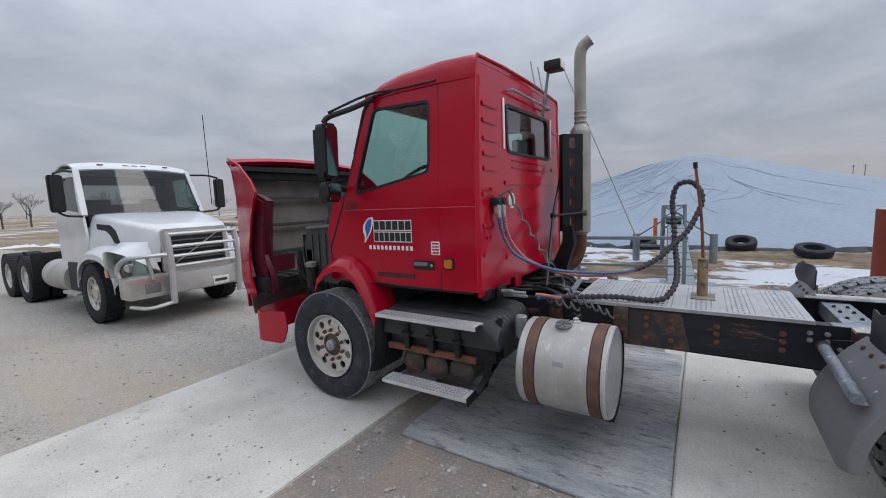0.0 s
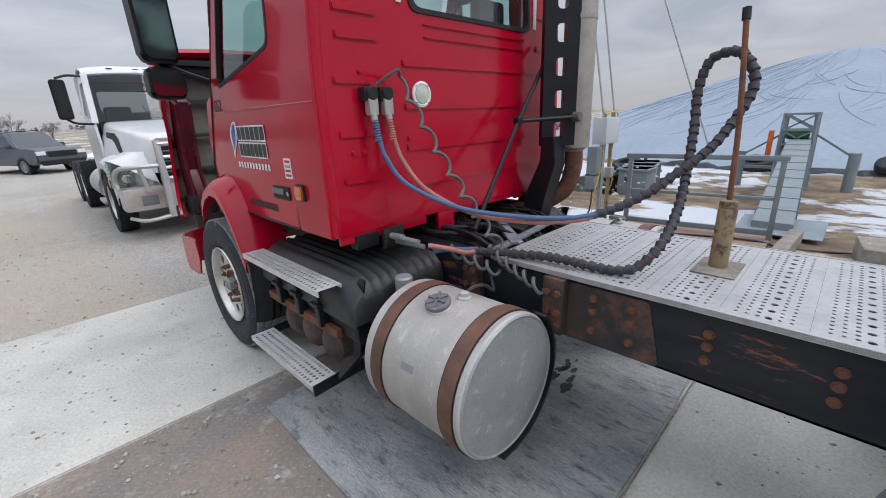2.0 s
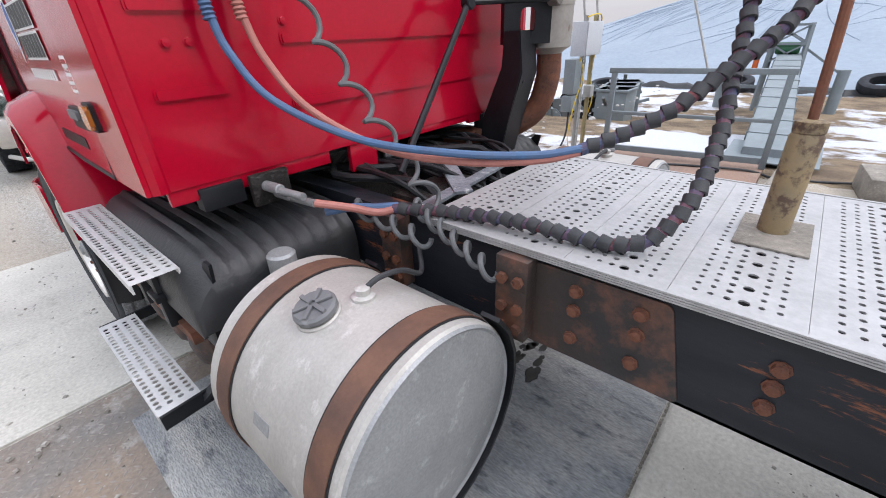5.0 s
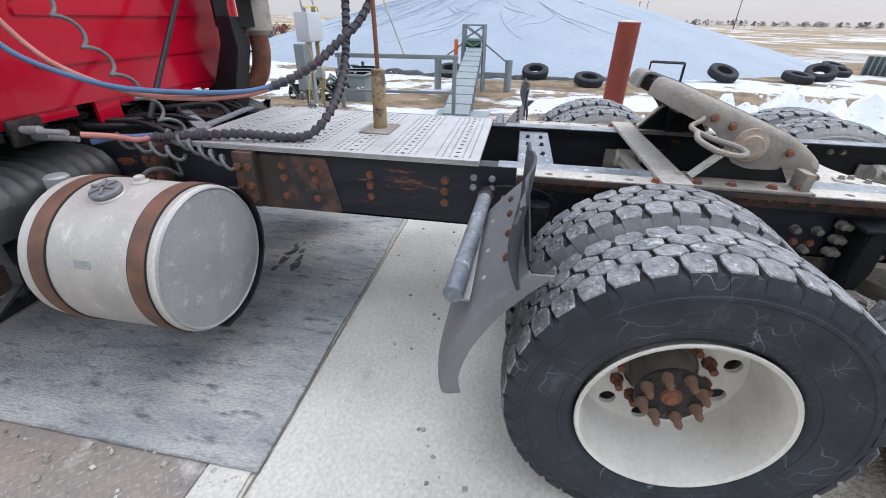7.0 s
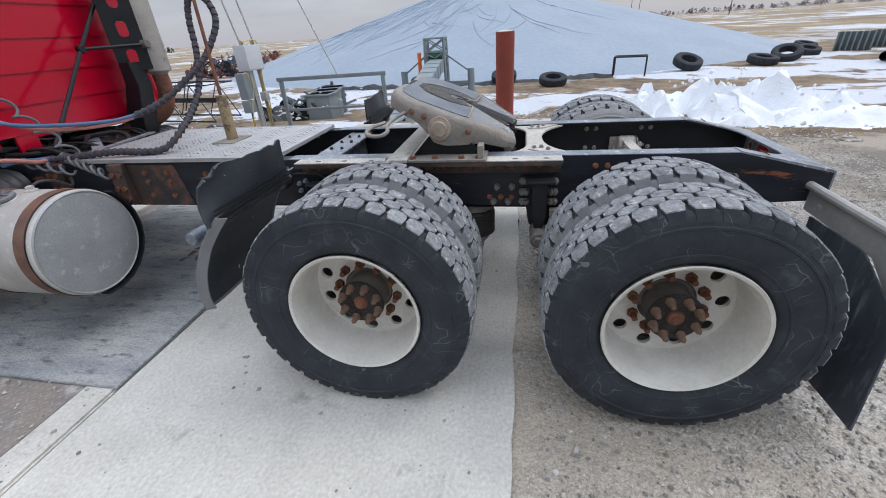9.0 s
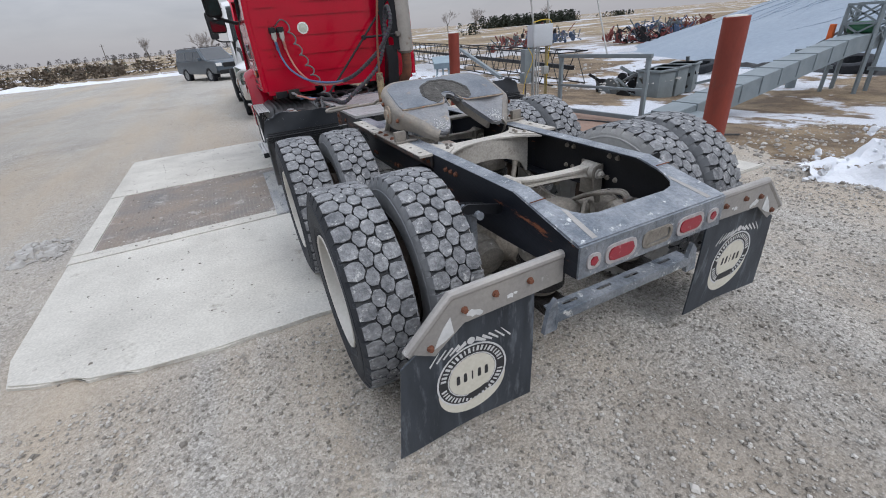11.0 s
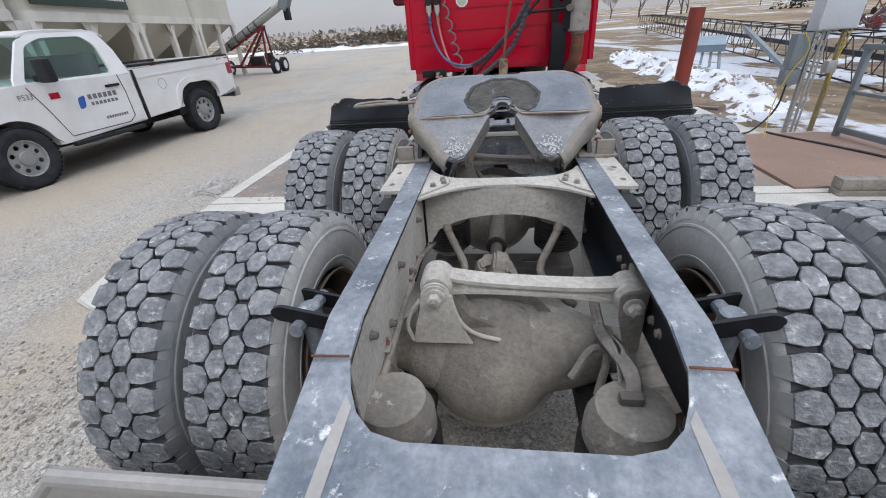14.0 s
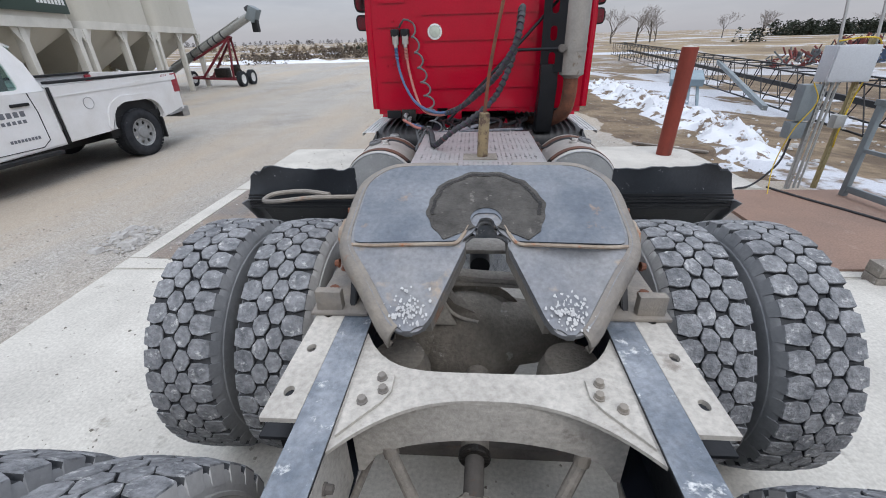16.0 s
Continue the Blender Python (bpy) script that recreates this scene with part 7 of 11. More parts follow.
for k in range(12):
    y = 6.55 + rnd.random() * 0.7
    tube([(-0.70 + rnd.uniform(-0.05, 0.05), y, 1.35), (-0.74, y + rnd.uniform(-0.1, 0.1), 1.15), (-0.70, y + rnd.uniform(-0.15, 0.15), 0.95), (-0.55, y + rnd.uniform(-0.2, 0.2), 0.80)], rnd.uniform(0.010, 0.022), 7, bm, curve=4)
part("hose_tangle", bm, M_PLASTIC, truck, "tangle of black hoses and cables", "stuff")
bm = box(-0.80, -0.58, 6.86, 7.02, 1.22, 1.40, 0.03)
cyl((-0.69, 6.94, 1.40), (-0.69, 6.94, 1.46), 0.04, 14, bm=bm, bevel=0.008)
part("reservoir", bm, M_PLASTIC, truck, "fluid reservoir with cap")
part("radiator", box(-0.5, 0.5, 7.32, 7.42, 0.65, 1.50, 0.015), M_BLACK, truck)
bm = tube([(-0.95, AX_FRONT, 0.45), (-0.5, AX_FRONT, 0.36), (0.5, AX_FRONT, 0.36), (0.95, AX_FRONT, 0.45)], 0.055, 10)
part("front_axle", bm, M_BLACK, truck)
part("sump", box(-0.28, 0.28, 5.0, 6.6, 0.50, 0.95, 0.05), M_GREASE, truck, "oily gearbox and sump")

# mirrors
for s in (-1, 1):
    X = s * 1.30
    bm = prism(rounded([(-0.10, 0), (0.10, 0), (0.11, 0.42), (-0.09, 0.44)], 0.045, 4), lambda u, v, w: (X + s * u, 6.0 + w - v * 0.05 - 0.34 * u, 2.035 + v), -0.02, 0.11, bevel=0.03)
    mir = part("mirror", bm, M_PLASTIC, truck, "black west-coast mirror on a bracket")
    bm = prism(rounded([(-0.085, 0.02), (0.085, 0.02), (0.092, 0.40), (-0.075, 0.42)], 0.04, 4), lambda u, v, w: (X + s * u, 6.0 + w - v * 0.05 - 0.34 * u, 2.035 + v), -0.028, -0.019)
    part("mirror_glass", bm, M_MIRROR, mir, "mirror glass")
    bm = prism(rounded([(-0.10, 0), (0.10, 0), (0.10, 0.165), (-0.10, 0.165)], 0.04, 4), lambda u, v, w: (X + s * u, 5.99 + w - 0.34 * u, 1.845 + v), -0.02, 0.09, bevel=0.025)
    m2 = part("convex_mirror", bm, M_PLASTIC, mir)
    bm = prism(rounded([(-0.085, 0.015), (0.085, 0.015), (0.085, 0.15), (-0.085, 0.15)], 0.035, 4), lambda u, v, w: (X + s * u, 5.99 + w - 0.34 * u, 1.845 + v), -0.028, -0.019)
    part("mirror_glass", bm, M_MIRROR, m2, "convex mirror glass")
    part("mirror_arm", tube([(s * 0.99, 5.78, 2.68), (s * 1.12, 5.90, 2.60), (s * 1.26, 6.02, 2.53), (X, 6.05, 2.48)], 0.022, 8, curve=5), M_PLASTIC, mir, "black upper mirror arm")
    part("mirror_arm", tube([(s * 1.04, 6.12, 1.95), (s * 1.2, 6.10, 2.0), (X, 6.05, 2.05)], 0.024, 8, curve=4), M_PLASTIC, mir, "black lower mirror arm")
    part("mirror_stay", tube([(s * 0.98, 5.55, 2.72), (s * 1.05, 5.8, 2.70), (s * 1.27, 6.02, 2.56)], 0.010, 6, curve=4), M_PLASTIC, mir, "thin black stay rod")

# exhaust stack, perforated guard and work lamp
EX, EY = 0.80, 4.55
M_STACK = mat("heat_stained_stack", (0.36, 0.34, 0.31), (0.28, 0.26, 0.235), 5, 0.45, 0.5, 0.06, c3=(0.20, 0.16, 0.12), spots=0.62)
bm = spin([(0.055, 1.40), (0.07, 1.42), (0.103, 1.44), (0.103, 2.46), (0.095, 2.50), (0.055, 2.55)], Matrix.Translation((EX, EY, 0)), 36, cap=True)
spin([(0.106, 1.62), (0.106, 1.65)], Matrix.Translation((EX, EY, 0)), 36, bm)
spin([(0.106, 2.24), (0.106, 2.27)], Matrix.Translation((EX, EY, 0)), 36, bm)
muf = part("muffler", bm, M_STACK, truck, "heat-stained upright muffler")
bm = tube([(EX, EY, 2.52), (EX, EY, 2.9), (EX, EY, 3.22), (EX + 0.005, EY - 0.03, 3.32), (EX + 0.01, EY - 0.10, 3.37)], 0.058, 20, curve=5)
for z in (2.56, 2.61, 2.66):
    spin([(0.060, z), (0.064, z + 0.012), (0.060, z + 0.024)], Matrix.Translation((EX, EY, 0)), 20, bm)
part("stack_pipe", bm, M_STACK, muf, "curved exhaust pipe")
bm = tube([(EX, EY, 1.44), (EX, EY, 1.28), (EX - 0.02, EY + 0.06, 1.12), (EX - 0.12, EY + 0.22, 1.02), (EX - 0.25, EY + 0.5, 0.95)], 0.062, 18, curve=6)
part("exhaust_elbow", bm, M_RUST, muf, "rusty exhaust elbow")
GX = 0.62


def gfn(u, v, w):
    """Guard plate, turned towards the rear corner."""
    return (0.625 + 0.728 * u - 0.685 * w, 4.58 - 0.685 * u - 0.728 * w, v)


bm = bmesh.new()
cells = [1.46, 1.66, 1.86, 2.06, 2.26, 2.44]
for za, zb in zip(cells[:-1], cells[1:]):
    cz = 0.5 * (za + zb)
    holed([(-0.11, za), (0.11, za), (0.11, zb), (-0.11, zb)], rounded([(-0.035, cz - 0.055), (0.035, cz - 0.055), (0.035, cz + 0.055), (-0.035, cz + 0.055)], 0.032, 4), gfn, 0.0, -0.008, bm)
for u in (-0.114, 0.108):
    prism([(u, 1.46), (u + 0.006, 1.46), (u + 0.006, 2.44), (u, 2.44)], gfn, 0.0, -0.07, bm)
bmesh.ops.remove_doubles(bm, verts=bm.verts, dist=0.0004)
part("stack_guard", bm, M_BLACK, truck, "black perforated exhaust bracket")
bm = prism([(4.57, 1.52), (4.66, 1.52), (4.66, 1.36), (4.78, 1.12), (4.80, 0.93), (4.66, 0.93), (4.62, 1.10), (4.55, 1.34)], yz, GX - 0.08, GX + 0.07, bevel=0.006)
part("stack_foot", bm, M_BLACK, truck, "black lower exhaust bracket")
row_bolts(truck, [(GX + dx, 4.575, z) for dx in (-0.04, 0.04) for z in (1.30, 1.42)], (0, -1, 0), r=0.013, mtl=M_BLACK)
stay_rod = part("stack_brace", tube([(-0.28, 4.57, 1.06), (0.305, 4.687, 1.636), (0.78, 4.735, 2.13)], 0.014, 8), M_BLACK, truck, "black diagonal stay")
part("cross_rod", tube([(0.305, 4.687, 1.636), (EX - 0.10, 4.48, 1.645)], 0.013, 8), M_BLACK, stay_rod)
part("knuckle", cyl((0.305, 4.665, 1.636), (0.305, 4.71, 1.636), 0.030, 14, bevel=0.005), M_BLACK, stay_rod, "black clamp joint")
part("rod_end", cyl((EX - 0.11, 4.455, 1.645), (EX - 0.11, 4.51, 1.645), 0.032, 14, bevel=0.005), M_HUBDUST, stay_rod, "dusty bolted rod end")
bm = tube([(0.34, 4.80, 2.6), (0.34, 4.74, 3.0)], 0.008, 6)
tube([(0.39, 4.80, 2.6), (0.37, 4.74, 3.0)], 0.008, 6, bm)
post = part("lamp_post", bm, M_GALV, truck)
bm = box(0.27, 0.43, 4.60, 4.76, 3.0, 3.09, 0.02)
lampb = part("work_lamp", bm, M_PLASTIC, truck, "rectangular work lamp above the cab back")
part("lens", box(0.285, 0.415, 4.592, 4.602, 3.01, 3.08, 0.004), M_WHITEPL, lampb)
# grab rail above the rear window
bm = tube([(-0.42, 4.86, 2.70), (-0.40, 4.79, 2.70), (0.56, 4.79, 2.70), (0.58, 4.86, 2.70)], 0.011, 8)
part("grab_rail", bm, M_GALV, cab, "thin steel rail above the rear window")
for x in (-0.52, 0.68):
    part("clip_strip", box(x - 0.015, x + 0.015, 4.822, 4.832, 2.22, 2.62, 0.003), M_WHITEPL, cab, "pale vertical strip")
# round back-up lamp on the cab wall
m = Matrix.Translation((-0.40, CABR - 0.004, 1.80)) @ Matrix.Rotation(math.pi / 2, 4, "X")
rl = part("round_lamp", spin([(0.064, 0), (0.066, 0.012), (0.055, 0.016), (0.05, 0.012)], m, 32), M_WHITEPL, cab, "round white utility lamp")
part("lens", spin([(0.052, 0.008), (0.045, 0.016), (0.001, 0.022)], m, 32), mat("cloudy_lens", (0.50, 0.55, 0.47), (0.42, 0.46, 0.40), 9, 0.2, 0, 0.02), rl, "cloudy greenish lens")
for k in range(4):
    a = math.pi / 4 + k * math.pi / 2
    bolt(rl, (-0.40 + 0.059 * math.cos(a), CABR - 0.018, 1.80 + 0.059 * math.sin(a)), (0, -1, 0), r=0.004, h=0.004, mtl=M_GALV, name="screw")
for x, z in ((-0.86, 1.53), (-0.80, 1.53), (-0.50, 1.58), (-0.78, 1.90)):
    bolt(cab, (x, CABR - 0.003, z), (0, -1, 0), r=0.012, h=0.010, mtl=M_RED)
# lower lip of the cab back
bm = bmesh.new()
for x0, x1, z in ((-0.98, -0.40, 1.085), (-0.30, -0.16, 1.02), (-0.16, 0.50, 1.10), (0.50, 0.98, 1.085)):
    box(x0, x1, CABR + 0.005, CABR + 0.03, z, Z0 + 0.004, 0.004, bm)
part("sill", bm, M_RED, cab)
part("latch_bracket", box(-0.90, -0.76, CABR - 0.01, CABR + 0.05, 1.045, 1.12, 0.006), M_BLACK, truck)
part("latch_bracket", box(0.60, 0.82, CABR - 0.03, CABR + 0.05, 1.03, 1.12, 0.01), M_BLACK, truck)


# ---- steps, battery box, air tanks ----
M_BOXBLK = mat("dusty_black_cover", (0.012, 0.013, 0.015), (0.026, 0.027, 0.029), 5, 0.42, 0, 0.15, c3=(0.085, 0.08, 0.075), spots=0.63, ease=0.1)
def step(y0, y1, x, z, w, parent):
    n = int((y1 - y0) / 0.030)
    bm = punched(0, w, 0, y1 - y0, 4, n, lambda i, j: 0.0105 if (i + j) % 1 == 0 and j not in (0, n - 1) else 0, 0.018)
    box(0, 0.006, 0, y1 - y0, -0.012, 0.0175, 0, bm)
    box(w - 0.006, w, 0, y1 - y0, -0.012, 0.0175, 0, bm)
    ob = part("step", bm, M_STEP, parent, "perforated aluminium cab step")
    ob.location = (x, y0, z)
    return ob


step(4.80, 5.74, -1.165, 0.895, 0.135, truck)
step(4.85, 5.63, -1.245, 0.385, 0.145, truck)
step(4.80, 5.74, 1.03, 0.895, 0.135, truck)
step(4.85, 5.63, 1.10, 0.385, 0.145, truck)
for s in (-1, 1):
    bm = prism([(4.80, 0.40), (4.845, 0.36), (4.85, 0.40), (4.78, 0.86), (4.70, 0.95), (4.66, 0.95)], yz, s * 0.98, s * 0.99)
    part("step_bracket", bm, M_BLACK, truck, "black step bracket")
    part("step_brace", beam((s * 1.10, 4.83, 0.39), (s * 0.70, 4.72, 0.72), 0.05, 0.012), M_BLACK, truck)
    bm = bmesh.new()
    beam((s * 1.24, 4.84, 0.375), (s * 0.90, 4.86, 0.375), 0.012, 0.06, bm)
    beam((s * 1.24, 5.64, 0.375), (s * 0.90, 5.66, 0.375), 0.012, 0.05, bm)
    part("step_hanger", bm, M_BLACK, truck, "black step hanger", "stuff")
    # ribbed box
    rows = []
    for y, z, k in ((4.66, 0.64, 0), (4.66, 0.83, 0), (4.675, 0.885, 0.3), (4.72, 0.925, 0.8), (4.80, 0.945, 1), (5.0, 0.955, 1), (5.68, 0.95, 1), (5.73, 0.92, 0.4), (5.74, 0.64, 0)):
        row = []
        for i in range(61):
            u = 0.60 * i / 60
            ridge = 0.014 * k * max(0.0, math.cos(u * 2 * math.pi / 0.06)) ** 0.6 if i < 52 else 0
            row.append((s * (0.46 + u), y, max(0.73 if i > 50 else 0.64, z + ridge - 0.09 * max(0.0, (i - 50) / 10) ** 2)))
        row += [(s * 1.066, y, max(0.727, min(z - 0.13, 0.80))), (s * 1.066, y, 0.724)]
        rows.append(row)
    bm = lofted(rows)
    part("battery_box", thick(bm, 0.012), M_BOXBLK, truck, "ribbed black battery box cover")
    bm = box(min(s * 0.50, s * 1.03), max(s * 0.50, s * 1.03), 4.70, 5.70, 0.60, 0.88, 0.03)
    for y in (4.98, 5.22, 5.46):
        box(min(s * 1.02, s * 1.085), max(s * 1.02, s * 1.085), y, y + 0.05, 0.62, 0.83, 0.01, bm)
        box(min(s * 1.05, s * 1.10), max(s * 1.05, s * 1.10), y - 0.02, y + 0.07, 0.74, 0.765, 0.006, bm)
    part("battery_tray", bm, M_BLACK, truck, "dirty black battery tray")
    bm = beam((s * 1.045, 4.86, 0.615), (s * 1.045, 5.70, 0.615), 0.03, 0.05)
    part("tray_rail", bm, M_RUST, truck, "rusty tray rail")
    for k, y in enumerate((5.02, 5.25, 5.48)):
        bm = spin([(0.02, 0), (0.08, 0.012), (0.108, 0.04), (0.110, 0.06), (0.110, 0.42), (0.08, 0.46)], Matrix.Translation((s * 1.045, y, 0.485)) @ Matrix.Rotation(-s * math.pi / 2, 4, "Y"), 28, cap=True)
        part("air_tank", bm, M_RUSTBLACK, truck, "small black air tank with a domed end")
bm = cyl((-0.80, 4.595, 0.76), (-0.80, 4.595, 0.935), 0.045, 20, bevel=0.008)
part("filter_can", bm, M_ALUEND, truck, "grey filter canister")

# pipes and valves on the frame behind the cab
bm = bmesh.new()
rnd = random.Random(21)
for k in range(16):
    x0 = rnd.uniform(-0.36, 0.36)
    tube([(x0, 4.35 + rnd.uniform(-0.1, 0.1), 0.93), (x0 + rnd.uniform(-0.1, 0.1), 4.55, 1.0 + rnd.uniform(-0.03, 0.05)), (x0 + rnd.uniform(-0.25, 0.25), 4.85, 1.03), (x0 + rnd.uniform(-0.3, 0.3), 5.2, 1.0)], rnd.uniform(0.008, 0.018), 7, bm, curve=4)
part("wiring_loom", bm, M_PLASTIC, truck, "black air and cable lines behind the cab", "stuff")
bm = beam((-0.40, 4.36, 1.0), (0.40, 4.45, 1.0), 0.05, 0.012)
beam((-0.2, 4.33, 1.005), (0.15, 4.75, 1.02), 0.07, 0.012, bm)
part("cross_strap", bm, M_GALV, truck)
bm = box(-0.30, 0.05, 4.40, 4.62, 0.90, 0.98, 0.02)
box(0.1, 0.3, 4.5, 4.8, 0.9, 1.0, 0.03, bm)
part("valve_block", bm, M_GREASE, truck, "oily valve block")
# connectors at the cab corner
for x, mz in ((-0.70, 1.085), (-0.665, 1.05)):
    bm = cyl((x, 4.80, mz), (x, 4.70, mz + 0.005), 0.018, 14, bevel=0.004)
    cyl((x, 4.71, mz), (x + 0.02, 4.60, mz - 0.005), 0.013, 12, bm=bm)
    part("air_fitting", bm, M_ALUEND, truck, "small aluminium air fitting")
part("fitting_plate", box(-0.75, -0.61, 4.795, 4.82, 1.02, 1.13, 0.008), M_GREASE, truck)

# ---- hoses ----
hoses = thing("air_hoses", "blue and red air hoses in black spiral wrap on the pole", "hoses", Matrix.Translation((0, 0, 0)))


def wrapped(pts, r, parent, gap, core):
    """A hose with separate turns of spiral wrap."""
    p = smooth_path(pts, 16)
    part("hose", tube(p, r * 0.80, 10), core, parent)
    acc, bm = 0.0, bmesh.new()
    for a, b in zip(p, p[1:]):
        acc += (b - a).length
        if acc > gap:
            acc = 0
            d = (b - a).normalized()
            sd = d.orthogonal().normalized()
            d2 = (d + sd * 0.35).normalized()
            c = (a + b) / 2
            m, _ = frame_of(c - d2 * gap * 0.45, c)
            spin([(r * 0.75, 0), (r * 1.02, 0.002), (r * 1.02, gap * 0.90), (r * 0.75, gap * 0.92)], m, 12, bm)
    part("spiral_wrap", bm, M_CABLE, parent, "black plastic spiral wrap", "stuff")


A = [(-0.254, 3.89, 1.231), (-0.17, 3.802, 1.27), (-0.09, 3.716, 1.329), (0.0, 3.639, 1.409), (0.10, 3.549, 1.511), (0.18, 3.491, 1.634), (0.22, 3.462, 1.722), (0.235, 3.466, 1.80), (0.245, 3.514, 1.877), (0.25, 3.574, 1.895), (0.25, 3.64, 1.863), (0.24, 3.667, 1.748), (0.20, 3.652, 1.576), (0.11, 3.635, 1.382), (-0.03, 3.612, 1.255), (-0.20, 3.609, 1.142), (-0.30, 3.659, 1.056), (-0.34, 3.733, 1.030), (-0.36, 3.851, 1.033), (-0.38, 4.006, 1.040), (-0.42, 4.232, 1.028), (-0.50, 4.383, 1.030)]
wrapped(A, 0.0205, hoses, 0.036, M_HOSECORE)
part("blue_hose", tube([(-0.752, 4.765, 1.60), (-0.735, 4.74, 1.50), (-0.68, 4.66, 1.37), (-0.57, 4.43, 1.262), (-0.45, 4.17, 1.228), (-0.33, 3.98, 1.222), (-0.254, 3.885, 1.236)], 0.0115, 10, curve=8), M_BLUE, hoses, "blue air hose")
part("red_hose", tube([(-0.662, 4.765, 1.60), (-0.64, 4.73, 1.48), (-0.59, 4.62, 1.335), (-0.51, 4.38, 1.225), (-0.42, 4.14, 1.200), (-0.32, 3.97, 1.208), (-0.254, 3.89, 1.226)], 0.0115, 10, curve=8), M_PINK, hoses, "faded red air hose")
part("blue_hose", tube([(-0.66, 4.52, 1.04), (-0.60, 4.46, 1.05), (-0.54, 4.42, 1.04), (-0.48, 4.38, 1.035)], 0.0125, 10, curve=6), M_BLUE, hoses, "blue air hose")
part("red_hose", tube([(-0.69, 4.52, 1.08), (-0.62, 4.44, 1.06), (-0.55, 4.40, 1.03), (-0.48, 4.37, 1.03)], 0.0125, 10, curve=6), M_PINK, hoses, "faded red air hose")
for x, c in ((-0.752, M_BLUE), (-0.662, M_PINK)):
    bm = bmesh.new()
    m, _ = frame_of((x, 4.765, 1.58), (x - 0.006, 4.775, 1.68))
    for k in range(8):
        spin([(0.014, 0.012 * k), (0.019, 0.012 * k + 0.004), (0.014, 0.012 * k + 0.011)], m, 14, bm)
    part("hose_grip", bm, c, hoses, "ribbed strain relief", "stuff")
    bm = cyl((x - 0.006, 4.775, 1.675), (x - 0.012, 4.785, 1.755), 0.017, 14, bevel=0.004)
    box(x - 0.035, x + 0.02, 4.765, 4.81, 1.70, 1.79, 0.012, bm)
    part("gladhand", bm, M_ALU, hoses, "aluminium gladhand coupling")
    bm = box(x - 0.05, x + 0.03, 4.775, CABR, 1.765, 1.83, 0.012)
    cyl((x - 0.01, 4.76, 1.80), (x - 0.01, CABR - 0.005, 1.80), 0.032, 16, bm=bm, bevel=0.006)
    part("gladhand_holder", bm, M_PLASTIC, cab, "black gladhand holder")
# coiled cables
pts = []
for k in range(60):
    t = k / 59
    base = Vector((-0.60, 4.76, 1.86)).lerp(Vector((-0.36, 4.33, 1.02)), t)
    base.z -= 0.10 * math.sin(math.pi * t) * 0.4
    base.x += 0.045 * math.sin(t * 2 * math.pi * 7.5) * (0.5 + 0.5 * t)
    base.z += 0.02 * math.cos(t * 2 * math.pi * 7.5)
    pts.append(base)
coil_m = mat("grey_coil_cable", (0.085, 0.09, 0.095), (0.12, 0.125, 0.13), 20, 0.5, 0, 0.05)
part("coiled_cable", tube([(-0.72, 4.79, 1.84), (-0.66, 4.70, 1.90)] + pts, 0.0085, 8, curve=2), coil_m, hoses, "stretched grey coiled cable")
for p0, p1, turns in (((-0.44, 4.34, 1.03), (-0.50, 3.99, 0.925), 6), ((-0.56, 4.50, 1.03), (-0.50, 4.24, 0.955), 4)):
    p0, p1 = Vector(p0), Vector(p1)
    pts = []
    for k in range(90):
        t = k / 89
        a = t * 2 * math.pi * turns
        c = p0.lerp(p1, t)
        pts.append(c + Vector((0.020 * math.cos(a), 0.008 * math.sin(a), 0.026 * math.sin(a))))
    part("coiled_cable", tube(pts, 0.0085, 8), coil_m, hoses, "stretched grey coiled cable by the tank")

# ---- lettering and decals on the driver's door ----
def dfn(u, v, w):
    return (-(cab_w(v) - 0.004) - w, u, v)


def bars(name, items, mtl, parent, off=0.001, label=""):
    for u0, u1, v0, v1 in items:
        part(name, prism([(u0, v0), (u1, v0), (u1, v1), (u0, v1)], dfn, off, off + 0.0007), mtl, parent, label)


